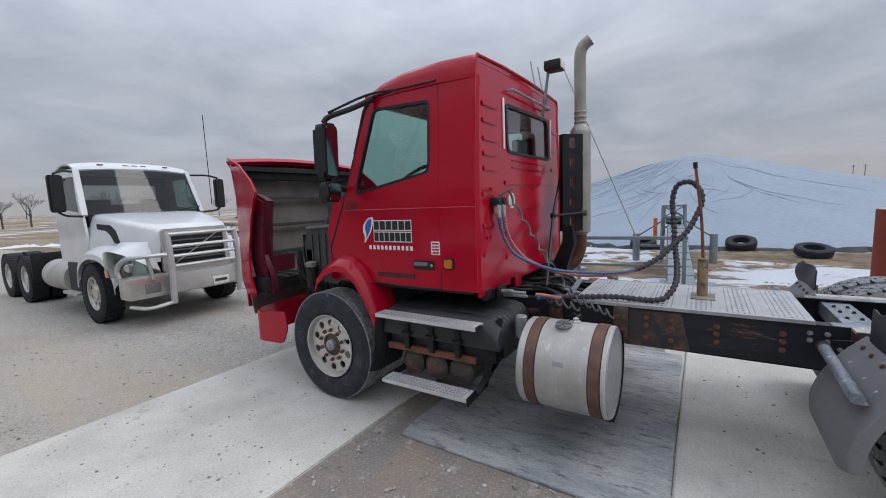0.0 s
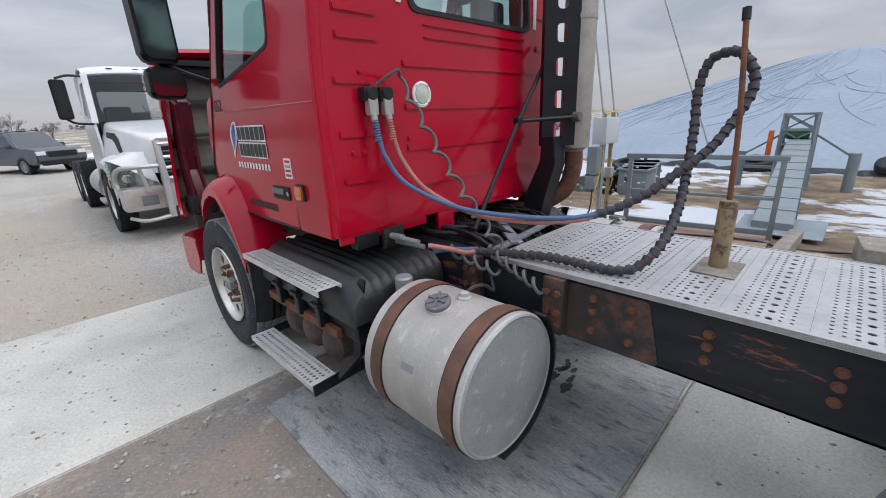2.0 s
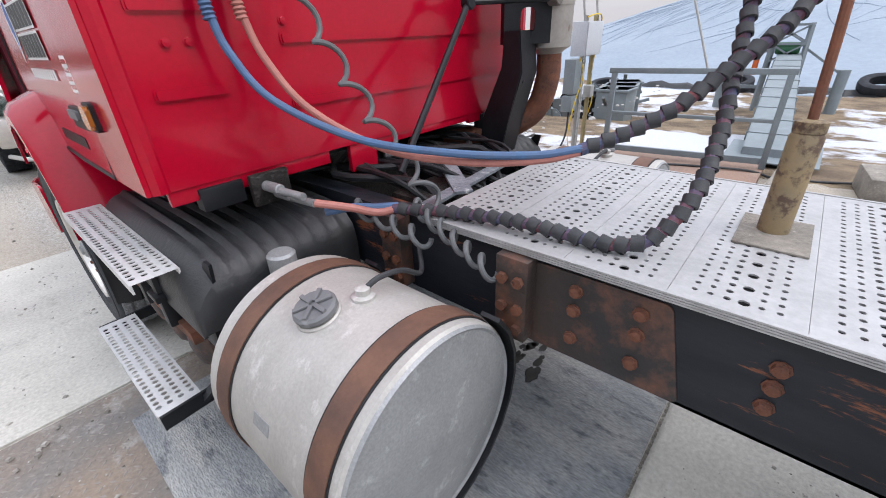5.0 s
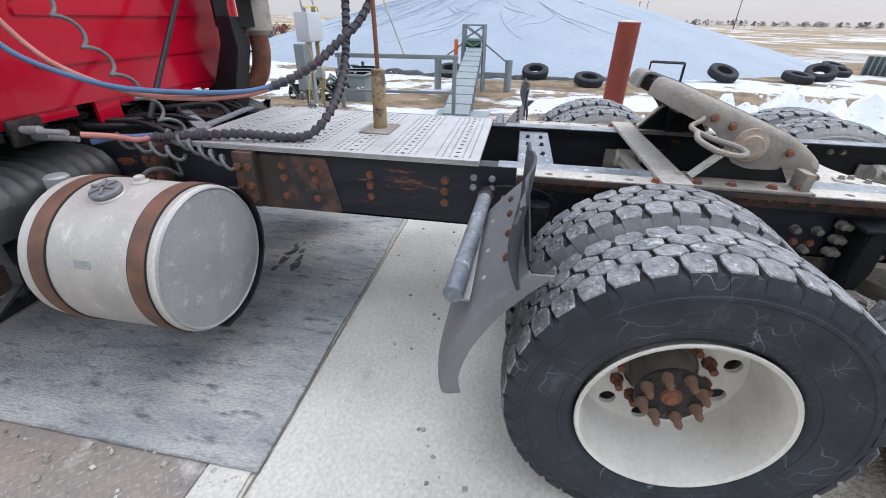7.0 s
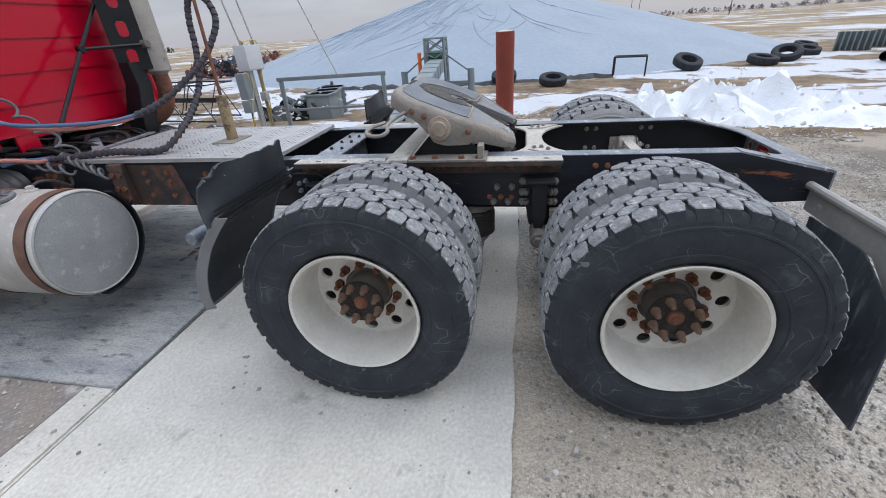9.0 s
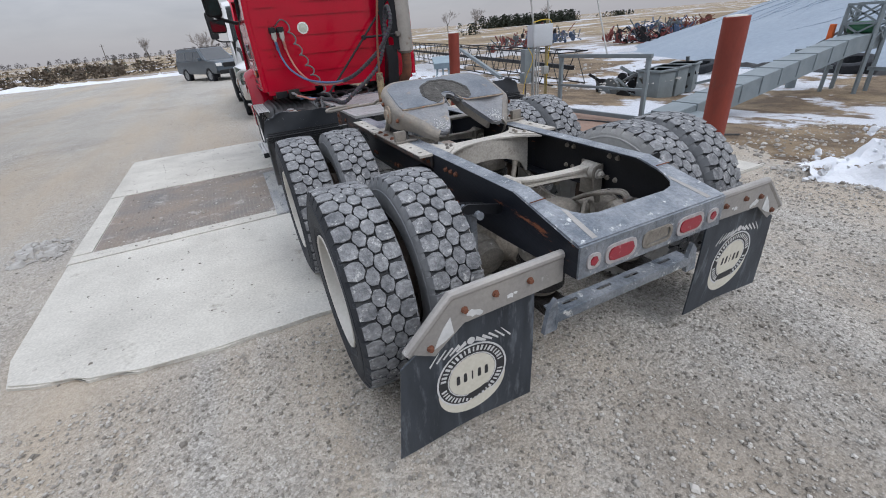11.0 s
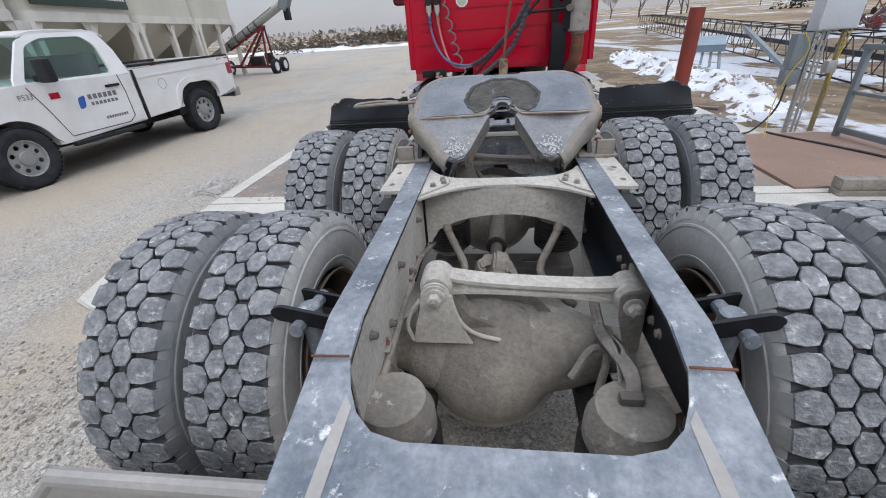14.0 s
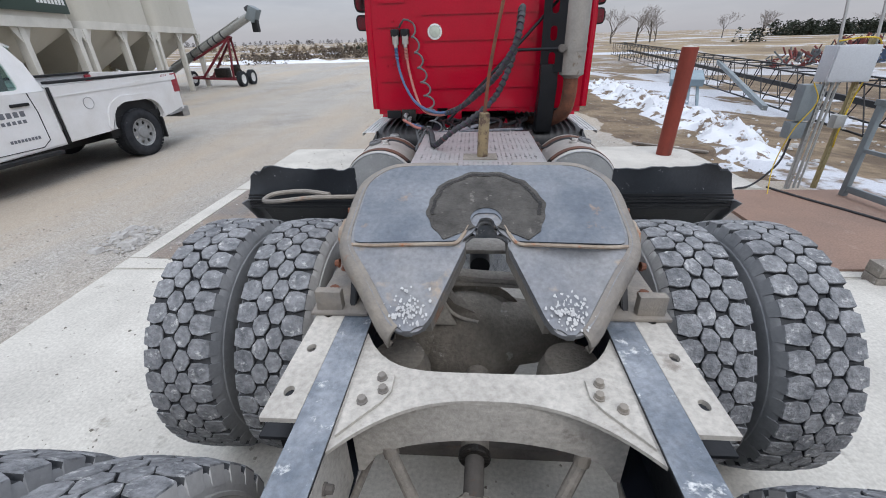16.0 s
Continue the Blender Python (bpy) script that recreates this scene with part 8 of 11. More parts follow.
M_DECALW = mat("white_vinyl", (0.78, 0.78, 0.78), (0.70, 0.70, 0.70), 20, 0.4, 0, 0)
M_DECALB = mat("blue_vinyl", (0.03, 0.12, 0.42), (0.025, 0.09, 0.34), 20, 0.4, 0, 0)
M_DECALK = mat("black_vinyl", (0.012, 0.012, 0.014), (0.02, 0.02, 0.02), 20, 0.4, 0, 0)
for side_door in (door_l,):
    leaf = [(5.945, 1.585), (5.965, 1.63), (5.955, 1.69), (5.90, 1.745), (5.835, 1.755), (5.845, 1.69), (5.875, 1.62), (5.955, 1.52)]
    leaf = [(u - 0.02, v - 0.045) for u, v in leaf]
    part("logo_leaf", prism(rounded(leaf, 0.02, 3), dfn, 0.001, 0.0016), M_DECALW, side_door, "white leaf outline")
    part("logo_leaf_blue", prism(rounded([(5.905 + (u - 5.905) * 0.62 - 0.012, 1.60 + (v - 1.60) * 0.75 + 0.012) for u, v in leaf], 0.015, 3), dfn, 0.0018, 0.0024), M_DECALB, side_door, "blue leaf")

    def word(u_start, v, h, n, w, gap):
        return [(u_start - k * (w + gap) - w, u_start - k * (w + gap), v, v + h) for k in range(n)]
    big = word(5.815, 1.60, 0.072, 6, 0.055, 0.012) + word(5.815, 1.505, 0.072, 7, 0.046, 0.011)
    bars("logo_back", [(u0 - 0.008, u1 + 0.008, v0 - 0.008, v1 + 0.008) for u0, u1, v0, v1 in big], M_DECALW, side_door)
    bars("logo_bar", big, M_DECALK, side_door, 0.0022, "black bar edged in white")
    bars("logo_line", word(5.88, 1.432, 0.035, 11, 0.026, 0.018), M_DECALW, side_door)
    bars("number_bar", word(5.80, 1.20, 0.042, 12, 0.024, 0.010), M_DECALK, side_door)
    bars("sticker", [(5.155, 5.235, 1.405, 1.51)], M_DECALW, side_door, 0.001, "red and white safety sticker")
    bars("sticker_bar", [(5.165, 5.225, 1.415 + 0.024 * k, 1.428 + 0.024 * k) for k in range(4)], M_RED, side_door, 0.002)
bars("sticker", [(4.965, 5.04, 1.412, 1.50)], M_RED, cab, -0.0035)
bars("sticker_frame", [(4.965, 5.04, 1.412, 1.418), (4.965, 5.04, 1.494, 1.50), (4.965, 4.971, 1.412, 1.50), (5.034, 5.04, 1.412, 1.50), (4.985, 5.02, 1.43, 1.445), (4.985, 5.0, 1.45, 1.485), (5.005, 5.02, 1.46, 1.475)], M_DECALW, cab, -0.0025)
# darker red strip along the belt crease, its shade line put in by colour
bars("crease", [(5.16, 6.15, 1.764, 1.769)], M_RED_IN, door_l, 0.0006)


def lettering(text, size, m, mtl, parent, name="lettering", depth=0.0006):
    """Raised letters with the built-in font, as a mesh."""
    cu = bpy.data.curves.new(name, "FONT")
    cu.body, cu.size, cu.extrude, cu.align_x = text, size, depth, "CENTER"
    tmp = new(name, cu)
    me = bpy.data.meshes.new_from_object(tmp)
    bpy.data.objects.remove(tmp)
    bpy.data.curves.remove(cu)
    me.materials.append(mtl)
    ob = new(name, me)
    ob.parent = parent
    ob.matrix_basis = m
    return ob


m_side = Matrix(((0, 0, -1, 0), (-1, 0, 0, 0), (0, 1, 0, 0), (0, 0, 0, 1)))
lettering("652", 0.095, Matrix.Translation((-1.0325, 6.07, 1.775)) @ m_side, M_DECALK, door_l, "unit_number")
lettering("FIRE", 0.026, Matrix.Translation((-1.0335, 5.195, 1.468)) @ m_side, M_DECALW, door_l, "sticker_word")


# ---- yard beside the pit: bollards, railing, control posts, conveyor ----
def bollard(x, y, h, lean):
    b = thing("bollard", "red-oxide painted steel pipe bollard filled with concrete", "bollard", Matrix.Translation((x, y, -0.05)) @ Matrix.Rotation(lean, 4, "Y"), group="pit bollards")
    part("pipe", spin([(0.112, 0), (0.112, h), (0.106, h + 0.004), (0.106, h - 0.02)], Matrix(), 36), M_BOLLARD, b)
    part("concrete_fill", spin([(0.106, h - 0.02), (0.08, h + 0.012), (0.001, h + 0.02)], Matrix(), 36), M_CONC, b, "pale concrete crown")


bollard(3.02, 7.42, 1.60, 0.03)
bollard(3.02, 1.66, 1.58, -0.02)

rail = thing("railing", "grey square-tube steel railing at the end of the deck", "railing", pose(4.42, 3.70, 0.02, 0, 0, 6.6))
for y in (0.0, 1.73):
    part("post", box(-0.03, 0.03, y - 0.03, y + 0.03, 0, 0.985, 0.004), M_STEELGREY, rail)
part("top_rail", box(-0.03, 0.03, -0.05, 1.79, 0.985, 1.045, 0.004), M_STEELGREY, rail)
part("mid_rail", box(-0.02, 0.02, 0.03, 1.70, 0.50, 0.54, 0.004), M_STEELGREY, rail)
part("toe_rail", box(-0.02, 0.02, 0.03, 1.70, 0.05, 0.12, 0.004), M_STEELGREY, rail)

M_STRUT = mat("galvanised_strut", (0.42, 0.43, 0.42), (0.34, 0.35, 0.34), 8, 0.45, 0.4, 0.05)
M_STRUTY = mat("yellowed_strut", (0.33, 0.27, 0.13), (0.27, 0.23, 0.12), 8, 0.6, 0.1, 0.05)
M_BOXGREY = mat("grey_enclosure_paint", (0.50, 0.53, 0.56), (0.45, 0.48, 0.51), 4, 0.4, 0, 0.03)
ctrl = thing("control_stand", "grey electrical boxes on slotted galvanised posts with yellow cables", "control stand", Matrix.Translation((3.92, 5.66, 0.02)))


def strut(x, y, h, mtl):
    bm = bmesh.new()
    n = int(h / 0.05)
    for k in range(n):
        z = k * 0.05
        holed([(x - 0.021, z), (x + 0.021, z), (x + 0.021, z + 0.05), (x - 0.021, z + 0.05)], rounded([(x - 0.007, z + 0.012), (x + 0.007, z + 0.012), (x + 0.007, z + 0.038), (x - 0.007, z + 0.038)], 0.006, 2), xz, y - 0.021, y - 0.018, bm)
    box(x - 0.021, x - 0.018, y - 0.021, y + 0.021, 0, h, 0, bm)
    box(x + 0.018, x + 0.021, y - 0.021, y + 0.021, 0, h, 0, bm)
    part("slotted_post", bm, mtl, ctrl)


strut(-0.16, 0.0, 1.62, M_STRUT)
strut(0.16, 0.02, 1.62, M_STRUTY)
part("conduit", cyl((-0.06, 0.03, 0), (-0.06, 0.03, 1.3), 0.016, 10), M_STRUT, ctrl)
part("conduit", cyl((-0.01, 0.03, 0), (-0.01, 0.03, 1.25), 0.012, 10), M_STRUT, ctrl)
e = part("enclosure", box(-0.20, 0.24, -0.04, 0.14, 1.20, 1.56, 0.008), M_BOXGREY, ctrl, "large pale grey enclosure")
part("enclosure_door", box(-0.19, 0.23, -0.052, -0.041, 1.21, 1.55, 0.004), M_BOXGREY, e)
part("junction_box", box(-0.36, -0.19, -0.02, 0.12, 0.80, 1.18, 0.01), M_STEELGREY, ctrl, "narrow grey junction box")
part("junction_box", box(-0.37, -0.20, -0.01, 0.12, 0.60, 0.78, 0.01), M_STEELGREY, ctrl, "small grey junction box")
part("switch_box", box(0.05, 0.16, -0.06, 0.04, 0.72, 0.86, 0.01), M_STRUT, ctrl)
yel = mat("yellow_cable", (0.60, 0.42, 0.02), (0.50, 0.36, 0.03), 20, 0.5, 0, 0.02)
bm = bmesh.new()
tube([(-0.2, -0.03, 1.60), (0.0, -0.05, 1.63), (0.2, -0.03, 1.60), (0.25, 0.0, 1.4), (0.20, 0.02, 1.0), (0.12, -0.06, 0.7), (0.18, 0.0, 0.5)], 0.008, 6, bm, curve=5)
tube([(-0.3, -0.03, 1.2), (-0.22, -0.06, 1.0), (-0.36, -0.05, 0.7), (-0.42, -0.03, 0.3), (-0.5, -0.2, 0.0)], 0.006, 6, bm, curve=5)
part("yellow_cable", bm, yel, ctrl, "loops of yellow cable")
bm = bmesh.new()
tube([(-0.28, 0.05, 0.62), (-0.32, 0.05, 0.3), (-0.5, 0.1, 0.02), (-0.75, 0.0, 0.0)], 0.012, 8, bm, curve=6)
part("black_cable", bm, M_CABLE, ctrl)
for dx, tx in ((-0.16, -0.28), (0.2, 0.10)):
    part("mast", tube([(dx, 0.0, 1.5), (tx, 0.45, 4.2)], 0.014, 8), M_STRUT, ctrl)
cable = thing("power_cable", "black rubber cable trailing across the steel deck", "cable", Matrix.Translation((3.6, 5.0, 0.02)))
part("cable_run", tube([(-0.06, 0.68, 0.012), (0.1, 0.3, 0.012), (0.3, -0.1, 0.012), (0.5, -0.6, 0.014), (0.62, -1.2, 0.015), (0.70, -1.5, -0.05), (0.9, -2.2, -0.03), (1.3, -2.6, -0.04)], 0.013, 8, curve=8), M_CABLE, cable)
stay = thing("guy_rod", "thin steel guy rod leaning on the railing", "guy rod", Matrix.Translation((4.33, 4.45, 1.065)))
part("rod", tube([(0, 0, 0), (0.05, 1.35, 3.3)], 0.012, 8), M_STRUT, stay)
blk = thing("concrete_block", "weathered concrete block on bare ground", "block", pose(4.15, 2.75, -0.03, 0, 0, 6))
part("block", box(-0.30, 0.30, -0.15, 0.15, 0, 0.24, 0.025), M_TAN, blk)
tmb = thing("timber_crib", "weathered timber baulk along the deck edge", "timber", pose(3.75, 3.50, -0.04, 0, 0, -3))
for k in range(2):
    part("baulk", box(-0.75, 0.85, -0.07, 0.07, 0.0 + 0.10 * k, 0.095 + 0.10 * k, 0.01), M_TAN, tmb)
lat = thing("timber", "weathered board lying in dry grass", "timber", pose(3.3, 7.9, -0.02, 0, 0, -38))
part("board", box(-0.6, 0.6, -0.04, 0.04, 0, 0.035, 0.004), M_TAN, lat)

conv = thing("conveyor", "grey enclosed drag conveyor rising from the pit to the pile", "conveyor", Matrix.Translation((0, 0, 0)))
bm = prism([(4.95, -0.14), (5.0, 0.12), (11.2, 0.74), (12.8, 0.76), (12.8, 0.40), (11.25, 0.38), (5.2, -0.20)], lambda u, v, w: (u, w + (u - 5.0) * 0.065, v), 3.52, 3.98, bevel=0.01)
part("trough", bm, M_STEELGREY, conv, "grey painted conveyor trough")
for k in range(9):
    x = 5.6 + k * 0.66
    z, yo = 0.12 + (x - 5.0) * 0.10, (x - 5.0) * 0.065
    part("lid_seam", box(x - 0.015, x + 0.015, 3.50 + yo, 4.0 + yo, z - 0.30, z + 0.012, 0.003), M_STEELGREY, conv)
part("tail_plate", prism([(4.75, 3.2), (5.6, 3.2), (5.6, 4.15), (4.75, 4.15)], lambda u, v, w: (u, v, w + (u - 4.75) * 0.07), 0.0, 0.012), M_STEELGREY, conv, "sloping grey cover plate")
tw = thing("conveyor_tower", "grey angle-iron lattice tower with drive over the conveyor", "tower", Matrix.Translation((12.36, 4.28, -0.55)) @ Matrix.Diagonal((1.1, 1.16, 0.985, 1)))
for dx in (-0.25, 0.25):
    for dy in (-0.30, 0.30):
        part("leg", beam((dx, dy, 0), (dx * 0.9, dy * 0.9, 1.98), 0.06, 0.06), M_STEELGREY, tw)
for z0, z1 in ((1.15, 1.55), (1.55, 1.95)):
    for dy in (-0.28, 0.28):
        part("brace", beam((-0.24, dy, z0), (0.24, dy, z1), 0.035, 0.035), M_STEELGREY, tw)
        part("brace", beam((0.24, dy, z0), (-0.24, dy, z1), 0.035, 0.035), M_STEELGREY, tw)
    for dx in (-0.24, 0.24):
        part("brace", beam((dx, -0.28, z0), (dx, 0.28, z1), 0.035, 0.035), M_STEELGREY, tw)
        part("brace", beam((dx, 0.28, z0), (dx, -0.28, z1), 0.035, 0.035), M_STEELGREY, tw)
    for dy in (-0.28, 0.28):
        part("girt", beam((-0.25, dy, z1), (0.25, dy, z1), 0.045, 0.045), M_STEELGREY, tw)
    for dx in (-0.25, 0.25):
        part("girt", beam((dx, -0.28, z1), (dx, 0.28, z1), 0.045, 0.045), M_STEELGREY, tw)
part("drive_motor", cyl((-0.1, -0.2, 1.45), (-0.1, 0.2, 1.45), 0.13, 20, bevel=0.02), mat("green_motor", (0.03, 0.14, 0.06), (0.02, 0.1, 0.05), 9, 0.4), tw, "green electric motor")
M_ORANGE = mat("orange_paint", (0.62, 0.12, 0.02), (0.5, 0.1, 0.02), 9, 0.5)
part("belt_guard", box(-0.2, -0.1, 0.42, 0.52, 0.85, 1.55, 0.02), M_ORANGE, tw, "orange belt guard")
for dy in (-1.0, 1.0):
    part("pile_post", cyl((0.0, dy, -0.1), (0.0, dy, 0.98), 0.10, 20), M_STEELGREY, tw, "thick grey pipe post")
    part("stay", beam((0.0, dy, 0.85), (0, 0.28 if dy > 0 else -0.28, 1.45), 0.045, 0.045), M_STEELGREY, tw)
    part("stay", beam((0.0, dy, 0.55), (0, 0.3 if dy > 0 else -0.3, 0.55), 0.06, 0.08), M_STEELGREY, tw)


# ---- covered grain pile ----
def tarp_material():
    m = mat("white_tarpaulin_folds", (0.236, 0.285, 0.342), (0.210, 0.260, 0.317), 0.25, 0.5, 0, 0.15, fine=5, dist=0.1)
    return m


def pile_height(x, y):
    dx, dy = x - 33.3, y - 4.2
    a = math.atan2(dy, dx)
    t = math.hypot(dx / 17.1, dy / 20.0)
    if t > 1.06:
        return -0.9
    z = -0.55 + 5.5 * max(0.0, 1 - math.hypot(t, 0.07)) if t > 0 else 4.565
    fold = noise.noise((math.cos(a) * 6.5 + 2, math.sin(a) * 6.5, t * 1.2))
    ridge = max(0.0, 1 - abs(fold) * 9)
    return z + 0.07 * ridge * min(1, t * 3) * (1 - t * 0.5) + 0.07 * noise.noise((x * 0.5, y * 0.5, 1))


bm = bmesh.new()
NR, NA = 60, 220
rows = []
for i in range(NR + 1):
    r = 18.2 * i / NR
    rows.append([bm.verts.new((33.3 + r * math.cos(a), 4.2 + 1.17 * r * math.sin(a), pile_height(33.3 + r * math.cos(a), 4.2 + 1.17 * r * math.sin(a)))) for a in (2 * math.pi * k / NA for k in range(NA))])
for a, b in zip(rows[1:], rows[2:]):
    for k in range(NA):
        bm.faces.new((a[k], a[(k + 1) % NA], b[(k + 1) % NA], b[k]))
c = bm.verts.new((33.3, 4.2, pile_height(33.3, 4.2)))
for k in range(NA):
    bm.faces.new((c, rows[1][k], rows[1][(k + 1) % NA]))
pile = thing("grain_pile", "large grain pile under a wrinkled bluish-white tarpaulin", "pile")
part("tarpaulin", bm, tarp_material(), pile)
bm = bmesh.new()
rnd = random.Random(5)
for k in range(100):
    a = math.pi + (rnd.uniform(-1.0, -0.10) if k % 8 else rnd.uniform(-0.2, 0.5))
    r0 = rnd.uniform(1.5, 9)
    r1 = r0 + rnd.uniform(2.0, 6.5)
    a1 = a + rnd.uniform(-0.25, 0.25)
    pts = []
    for q in range(22):
        t = q / 21
        rr, aa = r0 + (r1 - r0) * t, a + (a1 - a) * t * t
        x, y = 33.3 + rr * math.cos(aa), 4.2 + 1.17 * rr * math.sin(aa)
        pts.append((x, y, pile_height(x, y) + 0.012))
    tube(pts, lambda q: 0.003 + 0.013 * math.sin(math.pi * q), 5, bm)
# crease shading is the strips' own colour, slightly paler than the sheet
part("fold", bm, mat("shaded_tarp_fold", (0.265, 0.325, 0.40), (0.235, 0.295, 0.37), 1, 0.6, 0, 0.1), pile, "thin creases of the tarpaulin, their shading put in by colour", "stuff")


def plain_tyre(r, w):
    bm = spin([(r * 0.55, -w * 0.42), (r * 0.62, -w * 0.5), (r * 0.85, -w * 0.52), (r * 0.97, -w * 0.42), (r, -w * 0.2), (r, w * 0.2), (r * 0.97, w * 0.42), (r * 0.85, w * 0.52), (r * 0.62, w * 0.5), (r * 0.55, w * 0.42), (r * 0.55, -w * 0.42)], Matrix(), 28)
    finish(bm)
    me = bpy.data.meshes.new("tyre")
    bm.to_mesh(me)
    bm.free()
    me.materials.append(M_RUBBER)
    return me


ME_OLD = plain_tyre(0.52, 0.28)


def ground_z(x, y):
    if y > 1:
        return -0.03 - min(0.52, max(0, x - 4.7) * 0.10)
    return -0.03 - min(0.52, max(0, x - 6.5) * 0.09)


for x, y, rx, rz, k in ((16.1, 2.15, 20, -95, 1.0), (14.6, 0.25, 14, -80, 1.0), (14.2, 9.3, 12, -100, 1.0), (17.6, -5.4, 24, -70, 1.1), (18.2, -8.5, 10, -60, 1.1), (19.3, -9.9, 26, -120, 1.1), (21.5, -11.9, 14, -80, 1.0), (15.9, 5.6, 16, -90, 1.0), (24.0, -13.1, 12, -60, 1.0)):
    t = new("old_tyre", ME_OLD)
    zz = max(ground_z(x, y), pile_height(x, y))
    t.matrix_basis = pose(x, y, zz + 0.13 * k + 0.40 * k * abs(math.sin(radians(rx))), rx, 0, rz) @ Matrix.Scale(k, 4)
    tagged(t, "old black truck tyre weighing down the tarpaulin edge", "tyre", "tyres on the tarpaulin")
# crumpled dark edge of the ground sheet
rnd = random.Random(8)
bm = bmesh.new()
rows = []
for k in range(40):
    a = math.pi - 0.30 + 0.62 * k / 39
    rr = 17.35 + rnd.uniform(-0.15, 0.15)
    x, y = 33.3 + rr * math.cos(a), 4.2 + 1.17 * rr * math.sin(a)
    z = ground_z(x, y)
    rows.append([(x - 0.45, y, z - 0.02), (x - 0.2, y, z + 0.05 + rnd.uniform(0, 0.14)), (x + 0.05, y, z + 0.04 + rnd.uniform(0, 0.16)), (x + 0.35, y, z + 0.02)])
part("ground_sheet", lofted(rows, bm), M_PLASTIC, pile, "crumpled black edge of the ground sheet")


# ---- snow heaps ----
def heap(name, label, pts, seed, chunk, dirt):
    """A ploughed bank of lumpy snow along a line of (x, y, half width, height)."""
    bm = bmesh.new()
    p = [Vector((q[0], q[1], 0)) for q in pts]
    path, wid, hei = [], [], []
    for i in range(len(pts) - 1):
        for k in range(10):
            t = k / 10
            path.append(p[i].lerp(p[i + 1], t))
            wid.append(pts[i][2] + (pts[i + 1][2] - pts[i][2]) * t)
            hei.append(pts[i][3] + (pts[i + 1][3] - pts[i][3]) * t)
    g = []
    for i, c in enumerate(path):
        d = (path[min(i + 1, len(path) - 1)] - path[max(i - 1, 0)]).normalized()
        nrm = Vector((-d.y, d.x, 0))
        row = []
        for j in range(25):
            u = -1 + 2 * j / 24
            q = c + nrm * u * wid[i]
            nn = noise.turbulence((q.x * 1.8, q.y * 1.8, seed), 3, False) * 0.8
            lump = noise.noise((q.x * 6, q.y * 6, seed + 5))
            z = ground_z(q.x, q.y) - 0.04 + hei[i] * max(0, 1 - u * u) ** 0.8 * (0.35 + nn) + 0.04 * lump * max(0, 1 - abs(u))
            row.append(bm.verts.new((q.x + 0.08 * noise.noise((q.x * 5, q.y * 5, seed + 9)), q.y + 0.08 * lump, z)))
        g.append(row)
    for a, b in zip(g, g[1:]):
        for j in range(24):
            bm.faces.new((a[j], a[j + 1], b[j + 1], b[j]))
    ob = part(name, bm, M_SNOW if not dirt else mat("dirty_snow_bank", (0.66, 0.685, 0.72), (0.55, 0.575, 0.61), 2, 0.7, 0, 0.35, c3=(0.16, 0.115, 0.08), spots=0.545, ease=0.04, fine=18, dist=0.04, spot_scale=2.6, grit=0.1), None, kind="stuff")
    tagged(ob, label, "snow")
    # loose lumps
    rnd = random.Random(seed)
    bm = bmesh.new()
    for k in range(chunk):
        i = rnd.randrange(len(path))
        r = rnd.uniform(0.010, 0.038)
        c = path[i] + Vector((rnd.uniform(-1, 1) * wid[i] * 1.05, rnd.uniform(-1, 1) * wid[i] * 0.5, 0))
        c.z = ground_z(c.x, c.y) + hei[i] * max(0.0, 1 - (abs((c - path[i]).length) / max(wid[i], 0.1)) ** 2) * 0.72 + r * 0.4
        ico = bmesh.ops.create_icosphere(bm, subdivisions=1, radius=r, matrix=Matrix.Translation(c) @ Matrix.Rotation(rnd.uniform(0, 6), 4, "Z"))
        for v in ico["verts"]:
            v.co += Vector((rnd.uniform(-1, 1), rnd.uniform(-1, 1), rnd.uniform(-1, 1))) * r * 0.3
    tagged(part("snow_lumps", bm, M_SNOW, None, kind="stuff"), "loose broken lumps of crusted snow", "snow")


heap("snow_bank", "lumpy white snow ploughed off the gravel lot", [(3.9, 1.1, 0.3, 0.25), (4.45, 0.5, 0.75, 0.9), (5.2, -0.5, 0.9, 0.75), (5.8, -1.6, 1.2, 0.85), (6.1, -2.5, 1.6, 0.95), (5.7, -3.2, 1.5, 0.62), (5.0, -3.9, 1.1, 0.32), (4.2, -4.6, 0.5, 0.1)], 3, 160, False)
heap("snow_bank", "dirty snow and mud ridge along the gravel edge", [(3.6, 6.5, 0.2, 0.1), (4.5, 7.6, 0.6, 0.32), (4.9, 9.2, 0.75, 0.42), (4.9, 11.2, 0.85, 0.46), (4.8, 13.6, 0.95, 0.55), (5.0, 16.5, 1.0, 0.48), (5.4, 19.5, 0.7, 0.35)], 11, 170, True)
heap("snow_bank", "thin snow ridge at the far edge of the lot", [(-30, 47, 1.0, 0.5), (-14, 44, 1.2, 0.55), (-4, 42, 1.0, 0.6), (2, 40, 1.0, 0.5), (6, 37, 0.8, 0.4)], 17, 40, False)


# ---- pickup ----
def arch(cy, r, zc, z0, n=12):
    """Points over a wheel from its rear to its front edge, at sill height z0."""
    a0 = math.asin(max(-1, min(1, (z0 - zc) / r)))
    return [(cy - r * math.cos(a0 + (math.pi - 2 * a0) * k / n), zc + r * math.sin(a0 + (math.pi - 2 * a0) * k / n)) for k in range(n + 1)]


